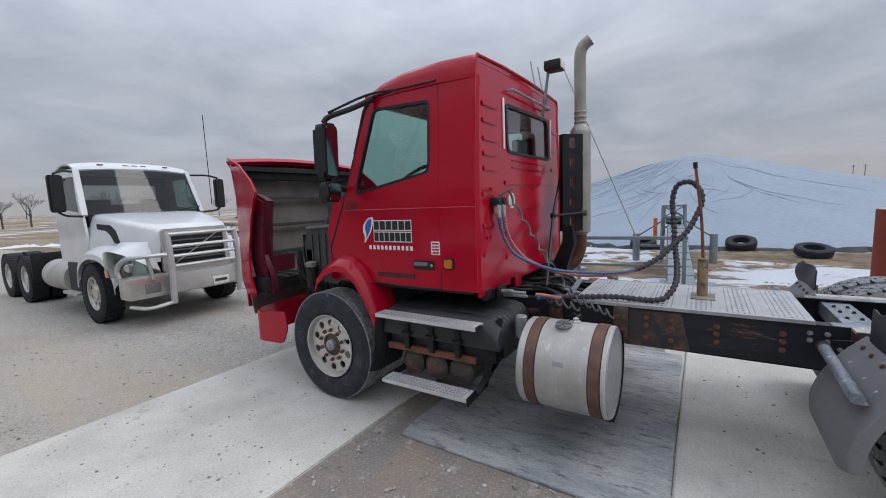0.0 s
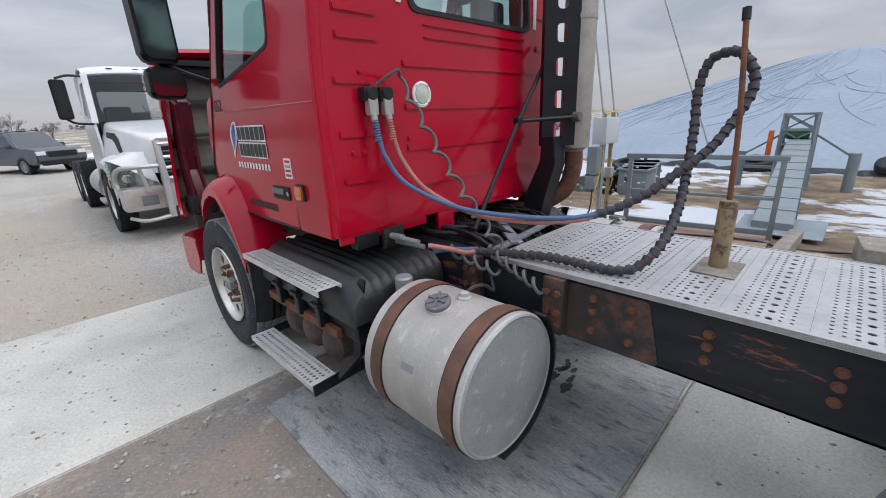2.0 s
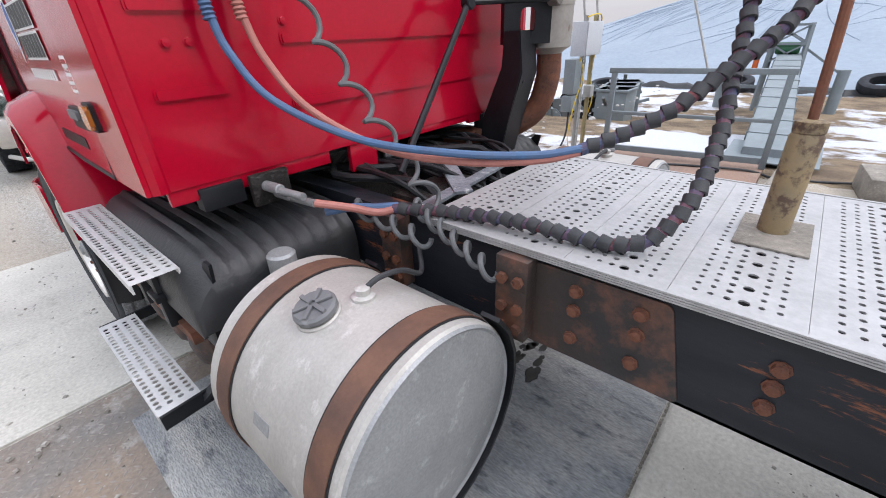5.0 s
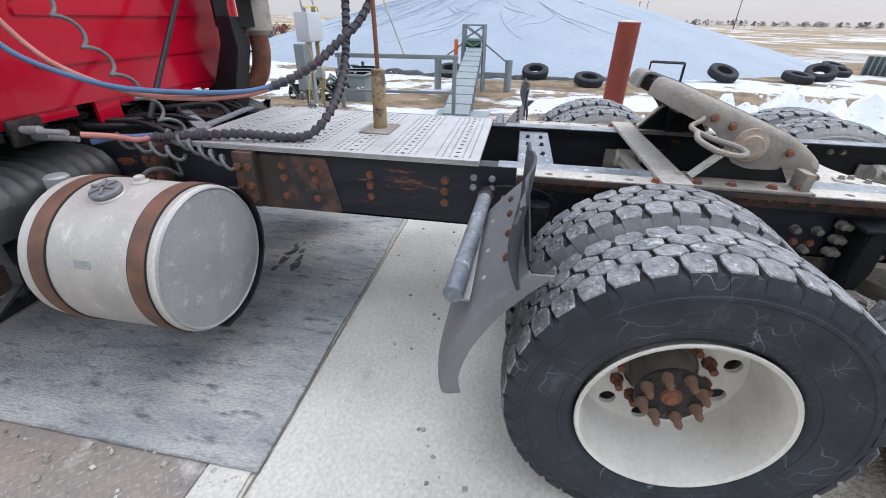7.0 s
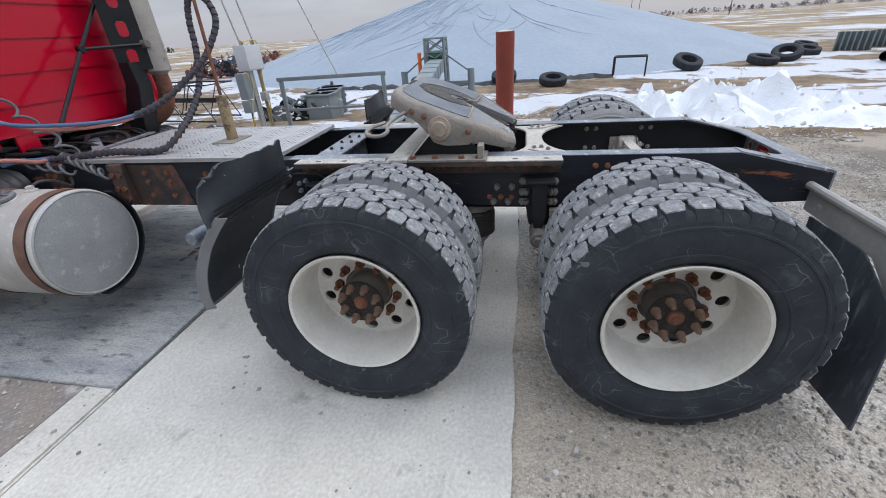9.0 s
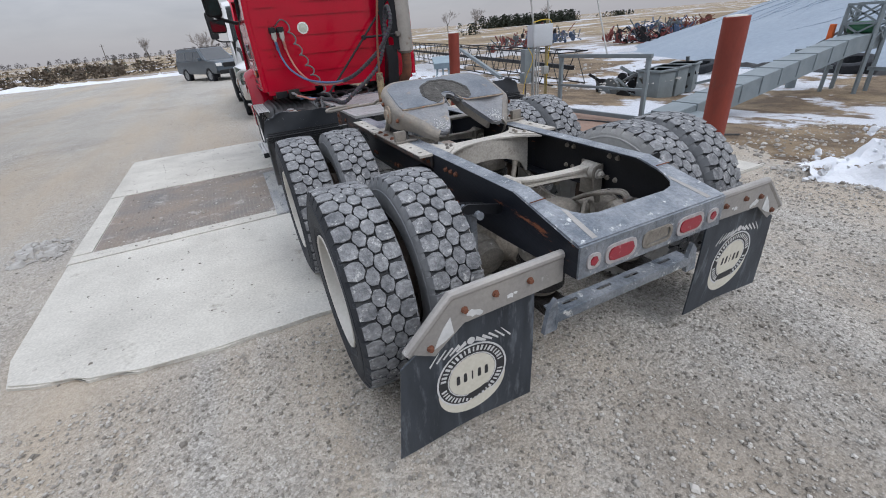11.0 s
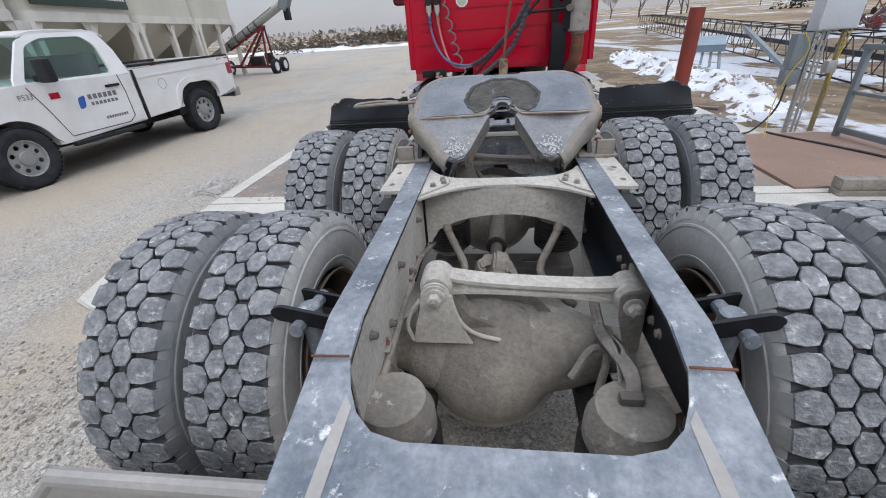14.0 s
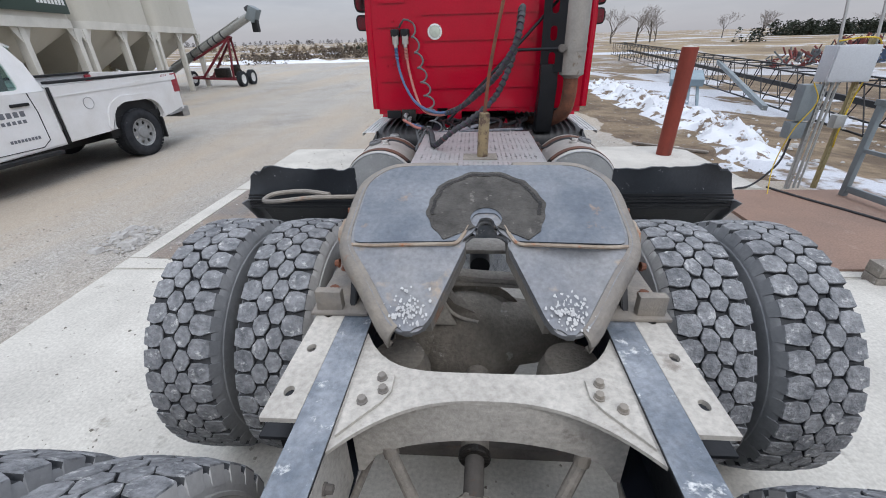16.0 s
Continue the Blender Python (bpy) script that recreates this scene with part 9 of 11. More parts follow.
def road_wheel(parent, x, y, r, w, side, rimcol, rim_r, name="wheel"):
    wh = thing(name, "", "")
    wh.parent = parent
    wh.location = (x, y, r)
    mx = Matrix.Rotation(math.pi / 2, 4, "Y")
    bm = spin([(rim_r, -w * 0.42), (rim_r + 0.02, -w * 0.48), (r * 0.86, -w * 0.52), (r * 0.97, -w * 0.44), (r, -w * 0.3), (r, w * 0.3), (r * 0.97, w * 0.44), (r * 0.86, w * 0.52), (rim_r + 0.02, w * 0.48), (rim_r, w * 0.42)], mx, 40)
    for k in range(40):
        for u in (-0.36, 0.0, 0.36):
            box(u * w - w * 0.13, u * w + w * 0.13, -r * 0.06, r * 0.06, r - 0.004, r + 0.008, 0, bm, Matrix.Rotation(2 * math.pi * (k + (0.5 if u else 0)) / 40, 4, "X"))
    part("tyre", bm, M_RUBBER, wh, "black all-terrain tyre")
    bm = spin([(rim_r + 0.005, side * w * 0.44), (rim_r - 0.01, side * w * 0.42), (rim_r - 0.02, side * w * 0.2), (rim_r - 0.02, -side * w * 0.3)], mx, 40)
    disc_holes(rim_r - 0.01, 8, rim_r * 0.70, rim_r * 0.14, rim_r * 0.38, side * w * 0.26, side * w * 0.32, bm)
    cyl((side * w * 0.25, 0, 0), (side * w * 0.40, 0, 0), rim_r * 0.42, 24, bm=bm, bevel=0.01)
    part("rim", bm, rimcol, wh, "grey alloy rim")
    return wh


M_PKWHITE = mat("dusty_white_paint", (0.74, 0.75, 0.76), (0.64, 0.64, 0.63), 2, 0.3, 0, 0.02, c3=(0.48, 0.45, 0.41), spots=0.66, ease=0.2, coat=0.3)
pk = thing("pickup_truck", "dusty white regular-cab pickup truck with a long bed", "pickup", pose(-6.98, 7.86, -0.03, 0, 0, 175))
side = [(1.34, 0.50), (2.82, 0.46)] + arch(3.38, 0.50, 0.42, 0.46) + [(4.25, 0.50), (4.42, 0.62), (4.44, 1.0), (4.36, 1.17), (3.4, 1.26), (3.02, 1.29), (1.34, 1.28)]
bm = prism(side, yz, -0.99, 0.99, bevel=0.03)
body = part("body", bm, M_PKWHITE, pk, "dusty white front body and hood")


def pkw(z):
    return 0.97 - max(0, z - 1.27) * 0.28


# cab roof, pillars and doors
for s in (-1, 1):
    def pf(u, v, w, s=s):
        return (s * (pkw(v) - w), u, v)
    outer = [(1.36, 1.26), (1.40, 1.62), (1.52, 1.86), (1.70, 1.92), (2.45, 1.92), (2.72, 1.80), (3.06, 1.36), (3.10, 1.26)]
    win = rounded([(1.66, 1.30), (2.96, 1.30), (2.66, 1.74), (2.40, 1.83), (1.80, 1.83), (1.66, 1.70)], 0.06, 3)
    part("cab_side", holed(outer, win, pf, 0, 0.04), M_PKWHITE, pk)
    pane = bmesh.new()
    pane.faces.new([pane.verts.new(pf(u, v, 0.02)) for u, v in win])
    pn = part("side_window", pane, M_GLASS, pk, "tinted side window")
    pn.visible_shadow = False
    fx = s * 0.992
    # door outline, handle, rocker, mirror
    bm = tube([(fx, 1.62, 1.26), (fx, 1.58, 1.0), (fx, 1.58, 0.62), (fx, 1.70, 0.54), (fx, 2.70, 0.54), (fx, 2.84, 0.90), (fx, 3.0, 1.25)], 0.006, 5)
    door = part("door_gap", bm, M_PLASTIC, pk, "dark gap round the door")
    part("door_handle", box(min(fx, fx + s * 0.03), max(fx, fx + s * 0.03), 1.66, 1.90, 1.10, 1.14, 0.01), M_PLASTIC, pk, "black door handle")
    part("running_board", box(min(s * 0.96, s * 1.06), max(s * 0.96, s * 1.06), 1.5, 2.75, 0.40, 0.46, 0.02), M_PLASTIC, pk, "black running board")
    bm = box(min(s * 1.04, s * 1.26), max(s * 1.04, s * 1.26), 2.72, 2.84, 1.28, 1.58, 0.04)
    box(min(s * 0.94, s * 1.08), max(s * 0.94, s * 1.08), 2.76, 2.82, 1.30, 1.38, 0.01, bm)
    part("mirror", bm, M_PLASTIC, pk, "large black towing mirror")
    # bed side with its arch
    wheel_cut = rounded([(-0.60, 0.585), (-0.56, 0.80), (-0.40, 0.945), (0.20, 0.955), (0.42, 0.86), (0.52, 0.565)], 0.07, 4)
    bs = [(-1.16, 0.66), (-0.70, 0.60)] + wheel_cut + [(0.6, 0.55), (1.30, 0.52), (1.30, 1.31), (-1.16, 1.37)]
    part("bed_side", prism(bs, yz, s * 0.93, s * 0.995, bevel=0.012), M_PKWHITE, pk, "dusty white bed side")
    flare = rounded([(-0.70, 0.60), (-0.665, 0.85), (-0.46, 1.045), (0.25, 1.06), (0.51, 0.94), (0.63, 0.56)], 0.09, 4)
    part("wheel_lip", prism(flare + wheel_cut[::-1], yz, s * 0.990, s * 1.018, bevel=0.010), M_PKWHITE, pk, "squared flare round the wheel opening")
    part("belt_crease", prism([(-1.14, 1.20), (1.28, 1.155), (1.28, 1.175), (-1.14, 1.30)], yz, s * 0.990, s * 1.004, bevel=0.006), M_PKWHITE, pk)
    part("cab_gap", box(min(s * 0.975, s * 0.996), max(s * 0.975, s * 0.996), 1.300, 1.338, 0.52, 1.30, 0.002), M_PLASTIC, pk, "dark gap between cab and bed")
    part("rocker", prism([(-1.1, 0.62), (-0.72, 0.585), (-0.72, 0.605), (-1.1, 0.70)], yz, s * 0.985, s * 0.999), M_ALUEND, pk, "dust-stained lower edge")
    part("bed_rail", box(min(s * 0.88, s * 1.0), max(s * 0.88, s * 1.0), -1.15, 1.29, 1.335, 1.375, 0.012), M_PLASTIC, pk, "black bed rail cap")
    part("tail_lamp", box(min(s * 0.86, s * 1.0), max(s * 0.86, s * 1.0), -1.185, -1.02, 0.98, 1.32, 0.02), M_REDLENS, pk, "red tail lamp")
    part("mud_flap", box(min(s * 0.74, s * 0.98), max(s * 0.74, s * 0.98), -0.56, -0.53, 0.22, 0.60, 0.005), M_PLASTIC, pk)
    part("wheel_well", box(min(s * 0.60, s * 0.92), max(s * 0.60, s * 0.92), -0.55, 0.55, 0.40, 0.95, 0.05), M_PLASTIC, pk)
    for y in (-0.05, 3.38):
        road_wheel(pk, s * 0.86, y, 0.405, 0.27, s, M_ALUEND, 0.235)
    part("headlamp", box(min(s * 0.62, s * 0.96), max(s * 0.62, s * 0.96), 4.36, 4.45, 0.86, 1.08, 0.02), M_WHITEPL, pk)
rows = [[(x, y, z - 0.03 * (x / 0.8) ** 2) for x in [-0.80 + 1.6 * i / 8 for i in range(9)]] for y, z in ((1.42, 1.86), (1.55, 1.93), (2.0, 1.96), (2.5, 1.945), (2.68, 1.90))]
part("cab_roof", thick(lofted(rows), 0.03), M_PKWHITE, pk)
bm = bmesh.new()
bm.faces.new([bm.verts.new(p) for p in ((-0.92, 3.10, 1.28), (0.92, 3.10, 1.28), (0.80, 2.66, 1.88), (-0.80, 2.66, 1.88))])
part("windscreen", bm, M_GLASS, pk).visible_shadow = False
bm = bmesh.new()
bm.faces.new([bm.verts.new(p) for p in ((-0.90, 1.38, 1.30), (0.90, 1.38, 1.30), (0.80, 1.46, 1.86), (-0.80, 1.46, 1.86))])
part("rear_window", bm, M_GLASS, pk).visible_shadow = False
part("fuel_door", tube([(-0.998, 0.80 + 0.085 * math.cos(a), 1.02 + 0.085 * math.sin(a)) for a in [2 * math.pi * k / 24 for k in range(25)]], 0.004, 5), M_ALUEND, pk, "round fuel door seam")
part("bed_floor", box(-0.93, 0.93, -1.12, 1.30, 0.66, 0.74, 0), M_PLASTIC, pk)
part("bed_front", box(-0.93, 0.93, 1.25, 1.31, 0.70, 1.31, 0.01), M_PKWHITE, pk)
part("tailgate", box(-0.92, 0.92, -1.17, -1.11, 0.72, 1.36, 0.015), M_PKWHITE, pk)
part("rear_bumper", box(-0.96, 0.96, -1.32, -1.12, 0.50, 0.70, 0.03), mat("dusty_chrome", (0.40, 0.40, 0.40), (0.3, 0.3, 0.3), 6, 0.3, 0.7), pk, "dusty chrome rear bumper")
part("chassis", box(-0.5, 0.5, -1.1, 4.2, 0.34, 0.60, 0.02), M_BLACK, pk)
part("seat_back", box(-0.75, 0.75, 1.62, 1.78, 1.0, 1.60, 0.05), M_GREYPL, pk)
part("grille", box(-0.6, 0.6, 4.42, 4.46, 0.72, 1.06, 0.02), M_PLASTIC, pk)


def pbars(name, items, mtl, label=""):
    bm = bmesh.new()
    for u0, u1, v0, v1 in items:
        box(-0.9935, -0.9915, u0, u1, v0, v1, 0, bm)
    part(name, bm, mtl, pk, label)


M_DECALG = mat("grey_vinyl", (0.16, 0.17, 0.19), (0.12, 0.13, 0.15), 20, 0.4, 0, 0)
pbars("logo_bar", [(2.18 - k * 0.085, 2.18 - k * 0.085 + 0.060, 0.975, 1.045) for k in range(6)], M_DECALG, "dark grey bar on the door")
pbars("logo_bar", [(2.18 - k * 0.068, 2.18 - k * 0.068 + 0.045, 0.89, 0.935) for k in range(7)], M_DECALG, "pale grey bar on the door")
pbars("number_bar", [(2.05 - k * 0.045, 2.05 - k * 0.045 + 0.032, 0.66, 0.70) for k in range(9)], M_DECALG)
bm = prism(rounded([(2.42, 0.86), (2.32, 0.88), (2.28, 1.05), (2.40, 1.02)], 0.04, 4), yz, -0.9935, -0.9915)
part("logo_leaf", bm, M_DECALB, pk, "blue leaf badge")
pbars("sticker", [(2.62, 2.76, 1.06, 1.14)], M_RED, "small red sticker")
m_pk = Matrix(((0, 0, -1, 0), (-1, 0, 0, 0), (0, 1, 0, 0), (0, 0, 0, 1)))
lettering("4X4", 0.09, Matrix.Translation((-0.998, -0.86, 1.255)) @ m_pk, M_REDLENS, pk, "badge")

lettering("P533", 0.10, Matrix.Translation((-0.9935, 3.06, 1.10)) @ m_pk, M_DECALG, pk, "unit_number")


# ---- white truck, nose to nose with the red one ----
wt = thing("semi_truck", "white day-cab semi tractor with a polished bull bar", "truck", Matrix.Translation((0.05, 12.25, -0.03)) @ Matrix.Rotation(math.pi, 4, "Z"))
# local frame: y forward, the steer axle at y = 0
WT_Y, WT_W, WT_Z = (-0.42, -0.1, 0.3, 0.75, 1.05, 1.20, 1.27), (1.03, 1.015, 0.96, 0.86, 0.76, 0.66, 0.58), (1.89, 1.86, 1.80, 1.72, 1.66, 1.62, 1.54)


def wt_side(y, z):
    """Half width of the white hood at a length and height."""
    w, top = float(np.interp(y, WT_Y, WT_W)), float(np.interp(y, WT_Y, WT_Z)) - 0.06
    return w * (1 - 0.13 * max(0.0, min(1.0, (z - 1.05) / (top - 1.05))) ** 2)


rows = []
for k in range(15):
    y = -0.42 + 1.69 * k / 14
    w, zt = float(np.interp(y, WT_Y, WT_W)), float(np.interp(y, WT_Y, WT_Z))
    half = []
    for t in (0.0, 0.25, 0.5, 0.7, 0.85, 0.95, 1.0):
        z = 1.05 + (zt - 0.06 - 1.05) * t
        half.append((wt_side(y, z), y, z))
    half += [(w * 0.83, y, zt - 0.028), (w * 0.74, y, zt - 0.010), (w * 0.55, y, zt - 0.004), (w * 0.3, y, zt)]
    rows.append([(-a, b, c) for a, b, c in half] + [(0, y, zt)] + half[::-1])
hood = part("hood", thick(lofted(rows), 0.02), M_WHITE, wt, "white sloping hood")
for s in (-1, 1):
    prof = [(0.16 + 0.80 * math.cos(math.pi * k / 18), 0.68 + 0.54 * math.sin(math.pi * k / 18) ** 0.8) for k in range(19)]
    rows = [[(s * 0.72, y, z + 0.15), (s * 0.92, y, z + 0.13), (s * 1.02, y, z + 0.09), (s * 1.10, y, z + 0.045), (s * 1.145, y, z - 0.01), (s * 1.15, y, z - 0.10)] for y, z in prof]
    part("fender", thick(lofted(rows), 0.02), M_WHITE, wt, "white rounded front fender")
    lamp_line = ((0.60, 1.27, 0.90), (0.74, 1.255, 0.98), (0.90, 1.21, 1.10), (1.04, 1.12, 1.20), (1.13, 1.00, 1.255), (1.168, 0.86, 1.27), (1.170, 0.74, 1.25))
    hl = part("headlamp", thick(lofted([[(s * x * 0.975, y - 0.025, z) for z in (0.85, 0.5 * (0.85 + zt), zt)] for x, y, zt in lamp_line]), 0.02), M_CHROME, wt, "clear swept-back headlamp with a chrome bowl")
    part("bowl", cyl((s * 0.96, 1.10, 0.99), (s * 0.985, 1.155, 0.99), 0.075, 20, bevel=0.015), M_CHROME, hl, "chrome lamp bowl")
    part("lens", thick(lofted([[(s * x, y, z) for z in (0.85, 0.5 * (0.85 + zt), zt)] for x, y, zt in lamp_line]), 0.006), M_REARGLASS, hl, "clear lamp lens")
    part("indicator", thick(lofted([[(s * 1.174, y, z) for z in (0.86, 0.97)] for y in (0.86, 0.74)]), 0.004), M_AMBER, hl, "amber indicator")
    cheek = [[(s * x * 0.985, y - 0.012, zt + 0.004), (s * (0.5 * x * 0.985 + 0.5 * wt_side(y - 0.14, 1.36)), y - 0.07, 0.5 * zt + 0.69), (s * (wt_side(y - 0.14, 1.36) - 0.006), y - 0.14, 1.385)] for x, y, zt in lamp_line]
    part("hood_cheek", thick(lofted(cheek), 0.012), M_WHITE, wt, "white panel above the headlamp")
    vent = rounded([(-0.12, 1.70), (0.28, 1.675), (0.44, 1.585), (0.62, 1.36), (0.48, 1.37), (0.34, 1.51), (0.22, 1.575), (-0.06, 1.61)], 0.02, 3)
    bm = prism(vent, lambda u, v, w: (s * (wt_side(u, v) + w), u, v), -0.02, 0.008)
    part("air_intake", bm, M_PLASTIC, wt, "black hood intake vent")
    part("pillar", beam((s * 0.995, -0.37, 1.85), (s * 0.935, -0.73, 2.69), 0.09, 0.06), M_WHITE, wt, "white windscreen pillar")
    # cab side with door window
    def cf(u, v, w, s=s):
        return (s * (1.03 - max(0, v - 1.85) * 0.09 - w), u, v)
    outer = [(-0.32, 1.0), (-0.30, 1.50), (-0.38, 1.86), (-0.70, 2.62), (-0.85, 2.70), (-1.72, 2.72), (-1.72, 1.0)]
    win = rounded([(-0.52, 1.90), (-0.78, 2.56), (-1.36, 2.56), (-1.36, 1.98)], 0.05, 3)
    part("door", holed(outer, win, cf, 0, 0.04), M_WHITE, wt)
    pane = bmesh.new()
    pane.faces.new([pane.verts.new(cf(u, v, 0.02)) for u, v in win])
    part("side_window", pane, M_GLASS, wt).visible_shadow = False
    bm = prism(rounded([(-0.10, 0), (0.10, 0), (0.10, 0.62), (-0.10, 0.62)], 0.05, 3), lambda u, v, w: (s * (1.36 + u), -0.30 + w, 1.92 + v), 0, 0.10, bevel=0.025)
    part("mirror", bm, M_PLASTIC, wt, "tall black mirror")
    bm = tube([(s * 1.0, -0.70, 2.64), (s * 1.2, -0.40, 2.62), (s * 1.36, -0.26, 2.56)], 0.02, 6, curve=4)
    tube([(s * 1.03, -0.36, 1.84), (s * 1.25, -0.28, 1.86), (s * 1.36, -0.26, 1.92)], 0.02, 6, bm, curve=4)
    part("mirror_arm", bm, M_PLASTIC, wt)
    road_wheel(wt, s * 1.0, 0.0, 0.515, 0.28, s, M_CHROME, 0.29)
    for y in (-3.75, -5.08):
        road_wheel(wt, s * 1.05, y, 0.515, 0.28, s, M_CHROME, 0.29)
        road_wheel(wt, s * 0.72, y, 0.515, 0.28, s, M_CHROME, 0.29)
    bm = spin([(0.30, 0.0), (0.31, 0.02), (0.31, 1.28), (0.28, 1.30)], Matrix.Translation((s * 0.82, -1.45, 0.66)) @ Matrix.Rotation(math.pi / 2, 4, "X"), 36, cap=True)
    part("fuel_tank", bm, M_ALU, wt, "aluminium fuel tank")
    part("step", box(min(s * 0.9, s * 1.16), max(s * 0.9, s * 1.16), -1.45, -0.72, 0.40, 0.46, 0.01), M_ALU, wt)
    part("step_box", box(min(s * 0.5, s * 1.05), max(s * 0.5, s * 1.05), -1.40, -0.70, 0.42, 1.0, 0.03), M_PLASTIC, wt)
    part("rail", box(min(s * 0.34, s * 0.43), max(s * 0.34, s * 0.43), -5.9, 0.8, 0.70, 0.97, 0.01), M_BLACK, wt)
    part("quarter_fender", box(min(s * 0.6, s * 1.18), max(s * 0.6, s * 1.18), -3.16, -3.12, 0.5, 1.1, 0.01), M_PLASTIC, wt)
rows = [[(x, y, z - 0.05 * abs(x / 0.98) ** 4 - 0.02 * x * x) for x in [-0.97 + 1.94 * i / 12 for i in range(13)]] for y, z in ((-1.72, 2.72), (-1.70, 2.80), (-1.3, 2.88), (-0.95, 2.86), (-0.74, 2.78), (-0.68, 2.70))]
part("roof", thick(lofted(rows), 0.03), M_WHITE, wt, "white cab roof with marker lamps")
for x in (-0.55, -0.15, 0.0, 0.15, 0.55):
    part("marker_lamp", box(x - 0.045, x + 0.045, -0.79, -0.745, 2.785, 2.80, 0.006), M_REDLENS, wt, "small dull marker lamp")
bm = lofted([[(0.97 * q, -0.12 - 0.22 * q * q, 1.875 - 0.015 * q * q) if k == 0 else (0.905 * q, -0.58 - 0.12 * q * q, 2.72 - 0.04 * q * q) for q in [-1 + i / 8 for i in range(17)]] for k in (0, 1)])
part("windscreen", bm, M_DARKGLASS, wt, "dark windscreen").visible_shadow = False
for x in (-0.45, 0.4):
    part("wiper", tube([(x, -0.16, 1.90), (x - 0.45, -0.24, 1.96)], 0.012, 6), M_PLASTIC, wt)
rear = rounded([(-0.72, 2.06), (0.72, 2.06), (0.72, 2.46), (-0.72, 2.46)], 0.06, 3)
part("cab_back", holed([(-1.0, 1.0), (1.0, 1.0), (1.0, 2.72), (-1.0, 2.72)], rear, xz, -1.76, -1.70), M_WHITE, wt)
part("cab_liner", holed([(-0.96, 1.1), (0.96, 1.1), (0.96, 2.64), (-0.96, 2.64)], rear, xz, -1.695, -1.65), M_AIRBOX, wt, "grey cab lining")
part("dashboard", box(-0.95, 0.95, -0.75, -0.35, 1.3, 1.86, 0.03), M_PLASTIC, wt)
for x in (-0.5, 0.5):
    part("seat", box(x - 0.22, x + 0.22, -1.45, -1.25, 1.5, 2.16, 0.06), M_PLASTIC, wt)
# grille with bars and a slash
gr = part("grille", box(-0.50, 0.50, 1.10, 1.26, 0.92, 1.52, 0.04), M_PLASTIC, wt, "black grille in a chrome surround")
part("grille_frame", holed(rounded([(-0.56, 0.86), (0.56, 0.86), (0.54, 1.58), (-0.54, 1.58)], 0.06, 3), rounded([(-0.49, 0.93), (0.49, 0.93), (0.47, 1.51), (-0.47, 1.51)], 0.05, 3), xz, 1.24, 1.30), M_CHROME, gr)
for k in range(7):
    part("grille_bar", box(-0.47, 0.47, 1.262, 1.275, 0.965 + k * 0.08, 0.985 + k * 0.08, 0.003), M_GREYPL, gr)
part("grille_slash", beam((0.42, 1.29, 0.96), (-0.42, 1.29, 1.50), 0.03, 0.012), M_CHROME, gr)
M_BAR = mat("brushed_bar_metal", (0.55, 0.55, 0.55), (0.46, 0.46, 0.46), 5, 0.35, 0.6, 0.04)
bp = part("bumper", box(-1.13, 1.13, 1.05, 1.42, 0.50, 0.86, 0.06), M_CHROME, wt, "dull chrome bumper with fog lamps")
for s in (-1, 1):
    part("fog_lamp", box(min(s * 0.68, s * 0.90), max(s * 0.68, s * 0.90), 1.41, 1.43, 0.58, 0.74, 0.01), M_GREYPL, bp)
bar = part("bull_bar", tube([(-0.56, 1.55, 0.38), (-0.56, 1.60, 1.0), (-0.56, 1.52, 1.55)], 0.05, 10), M_BAR, wt, "polished tube bull bar")
part("bar_upright", tube([(0.56, 1.55, 0.38), (0.56, 1.60, 1.0), (0.56, 1.52, 1.55)], 0.05, 10), M_BAR, bar)
for z in (0.98, 1.14, 1.30, 1.50):
    part("bar_rail", tube([(-0.56, 1.56, z), (0.56, 1.56, z)], 0.028, 8), M_BAR, bar)
part("bar_plate", box(-0.52, 0.52, 1.50, 1.56, 0.56, 0.86, 0.01), M_BAR, bar)
for s in (-1, 1):
    part("bar_wing", tube([(s * 0.56, 1.56, 1.18), (s * 0.95, 1.50, 1.18), (s * 1.10, 1.30, 1.14), (s * 1.13, 1.10, 0.98), (s * 1.12, 1.12, 0.84)], 0.034, 8, curve=5), M_BAR, bar)
    part("bar_stay", tube([(s * 0.86, 1.50, 1.17), (s * 0.78, 1.45, 0.80)], 0.028, 8), M_BAR, bar)
    part("bar_foot", tube([(s * 0.56, 1.56, 0.40), (s * 0.9, 1.5, 0.36), (s * 1.08, 1.3, 0.40)], 0.03, 8, curve=5), M_BAR, bar)
pl = part("number_plate", box(-0.36, -0.08, 1.56, 1.575, 0.56, 0.70, 0.005), M_WHITEPL, wt, "white number plate")
part("plate_bars", box(-0.33, -0.11, 1.575, 1.577, 0.61, 0.66, 0), M_DARKPRINT, pl)
part("antenna", tube([(-1.2, -0.3, 2.0), (-1.22, -0.35, 3.9)], 0.008, 6), M_PLASTIC, wt)
part("chassis_deck", box(-0.45, 0.45, -3.0, -1.75, 0.90, 1.0, 0.01), M_BLACK, wt)
part("stack", tube([(-0.9, -2.0, 1.2), (-0.9, -2.0, 2.75), (-0.9, -2.15, 2.95)], 0.07, 12, curve=4), M_STACK, wt, "exhaust stack behind the cab")
for y in (-3.75, -5.08):
    part("axle", cyl((-0.9, y, 0.5), (0.9, y, 0.5), 0.09, 12), M_BLACK, wt)

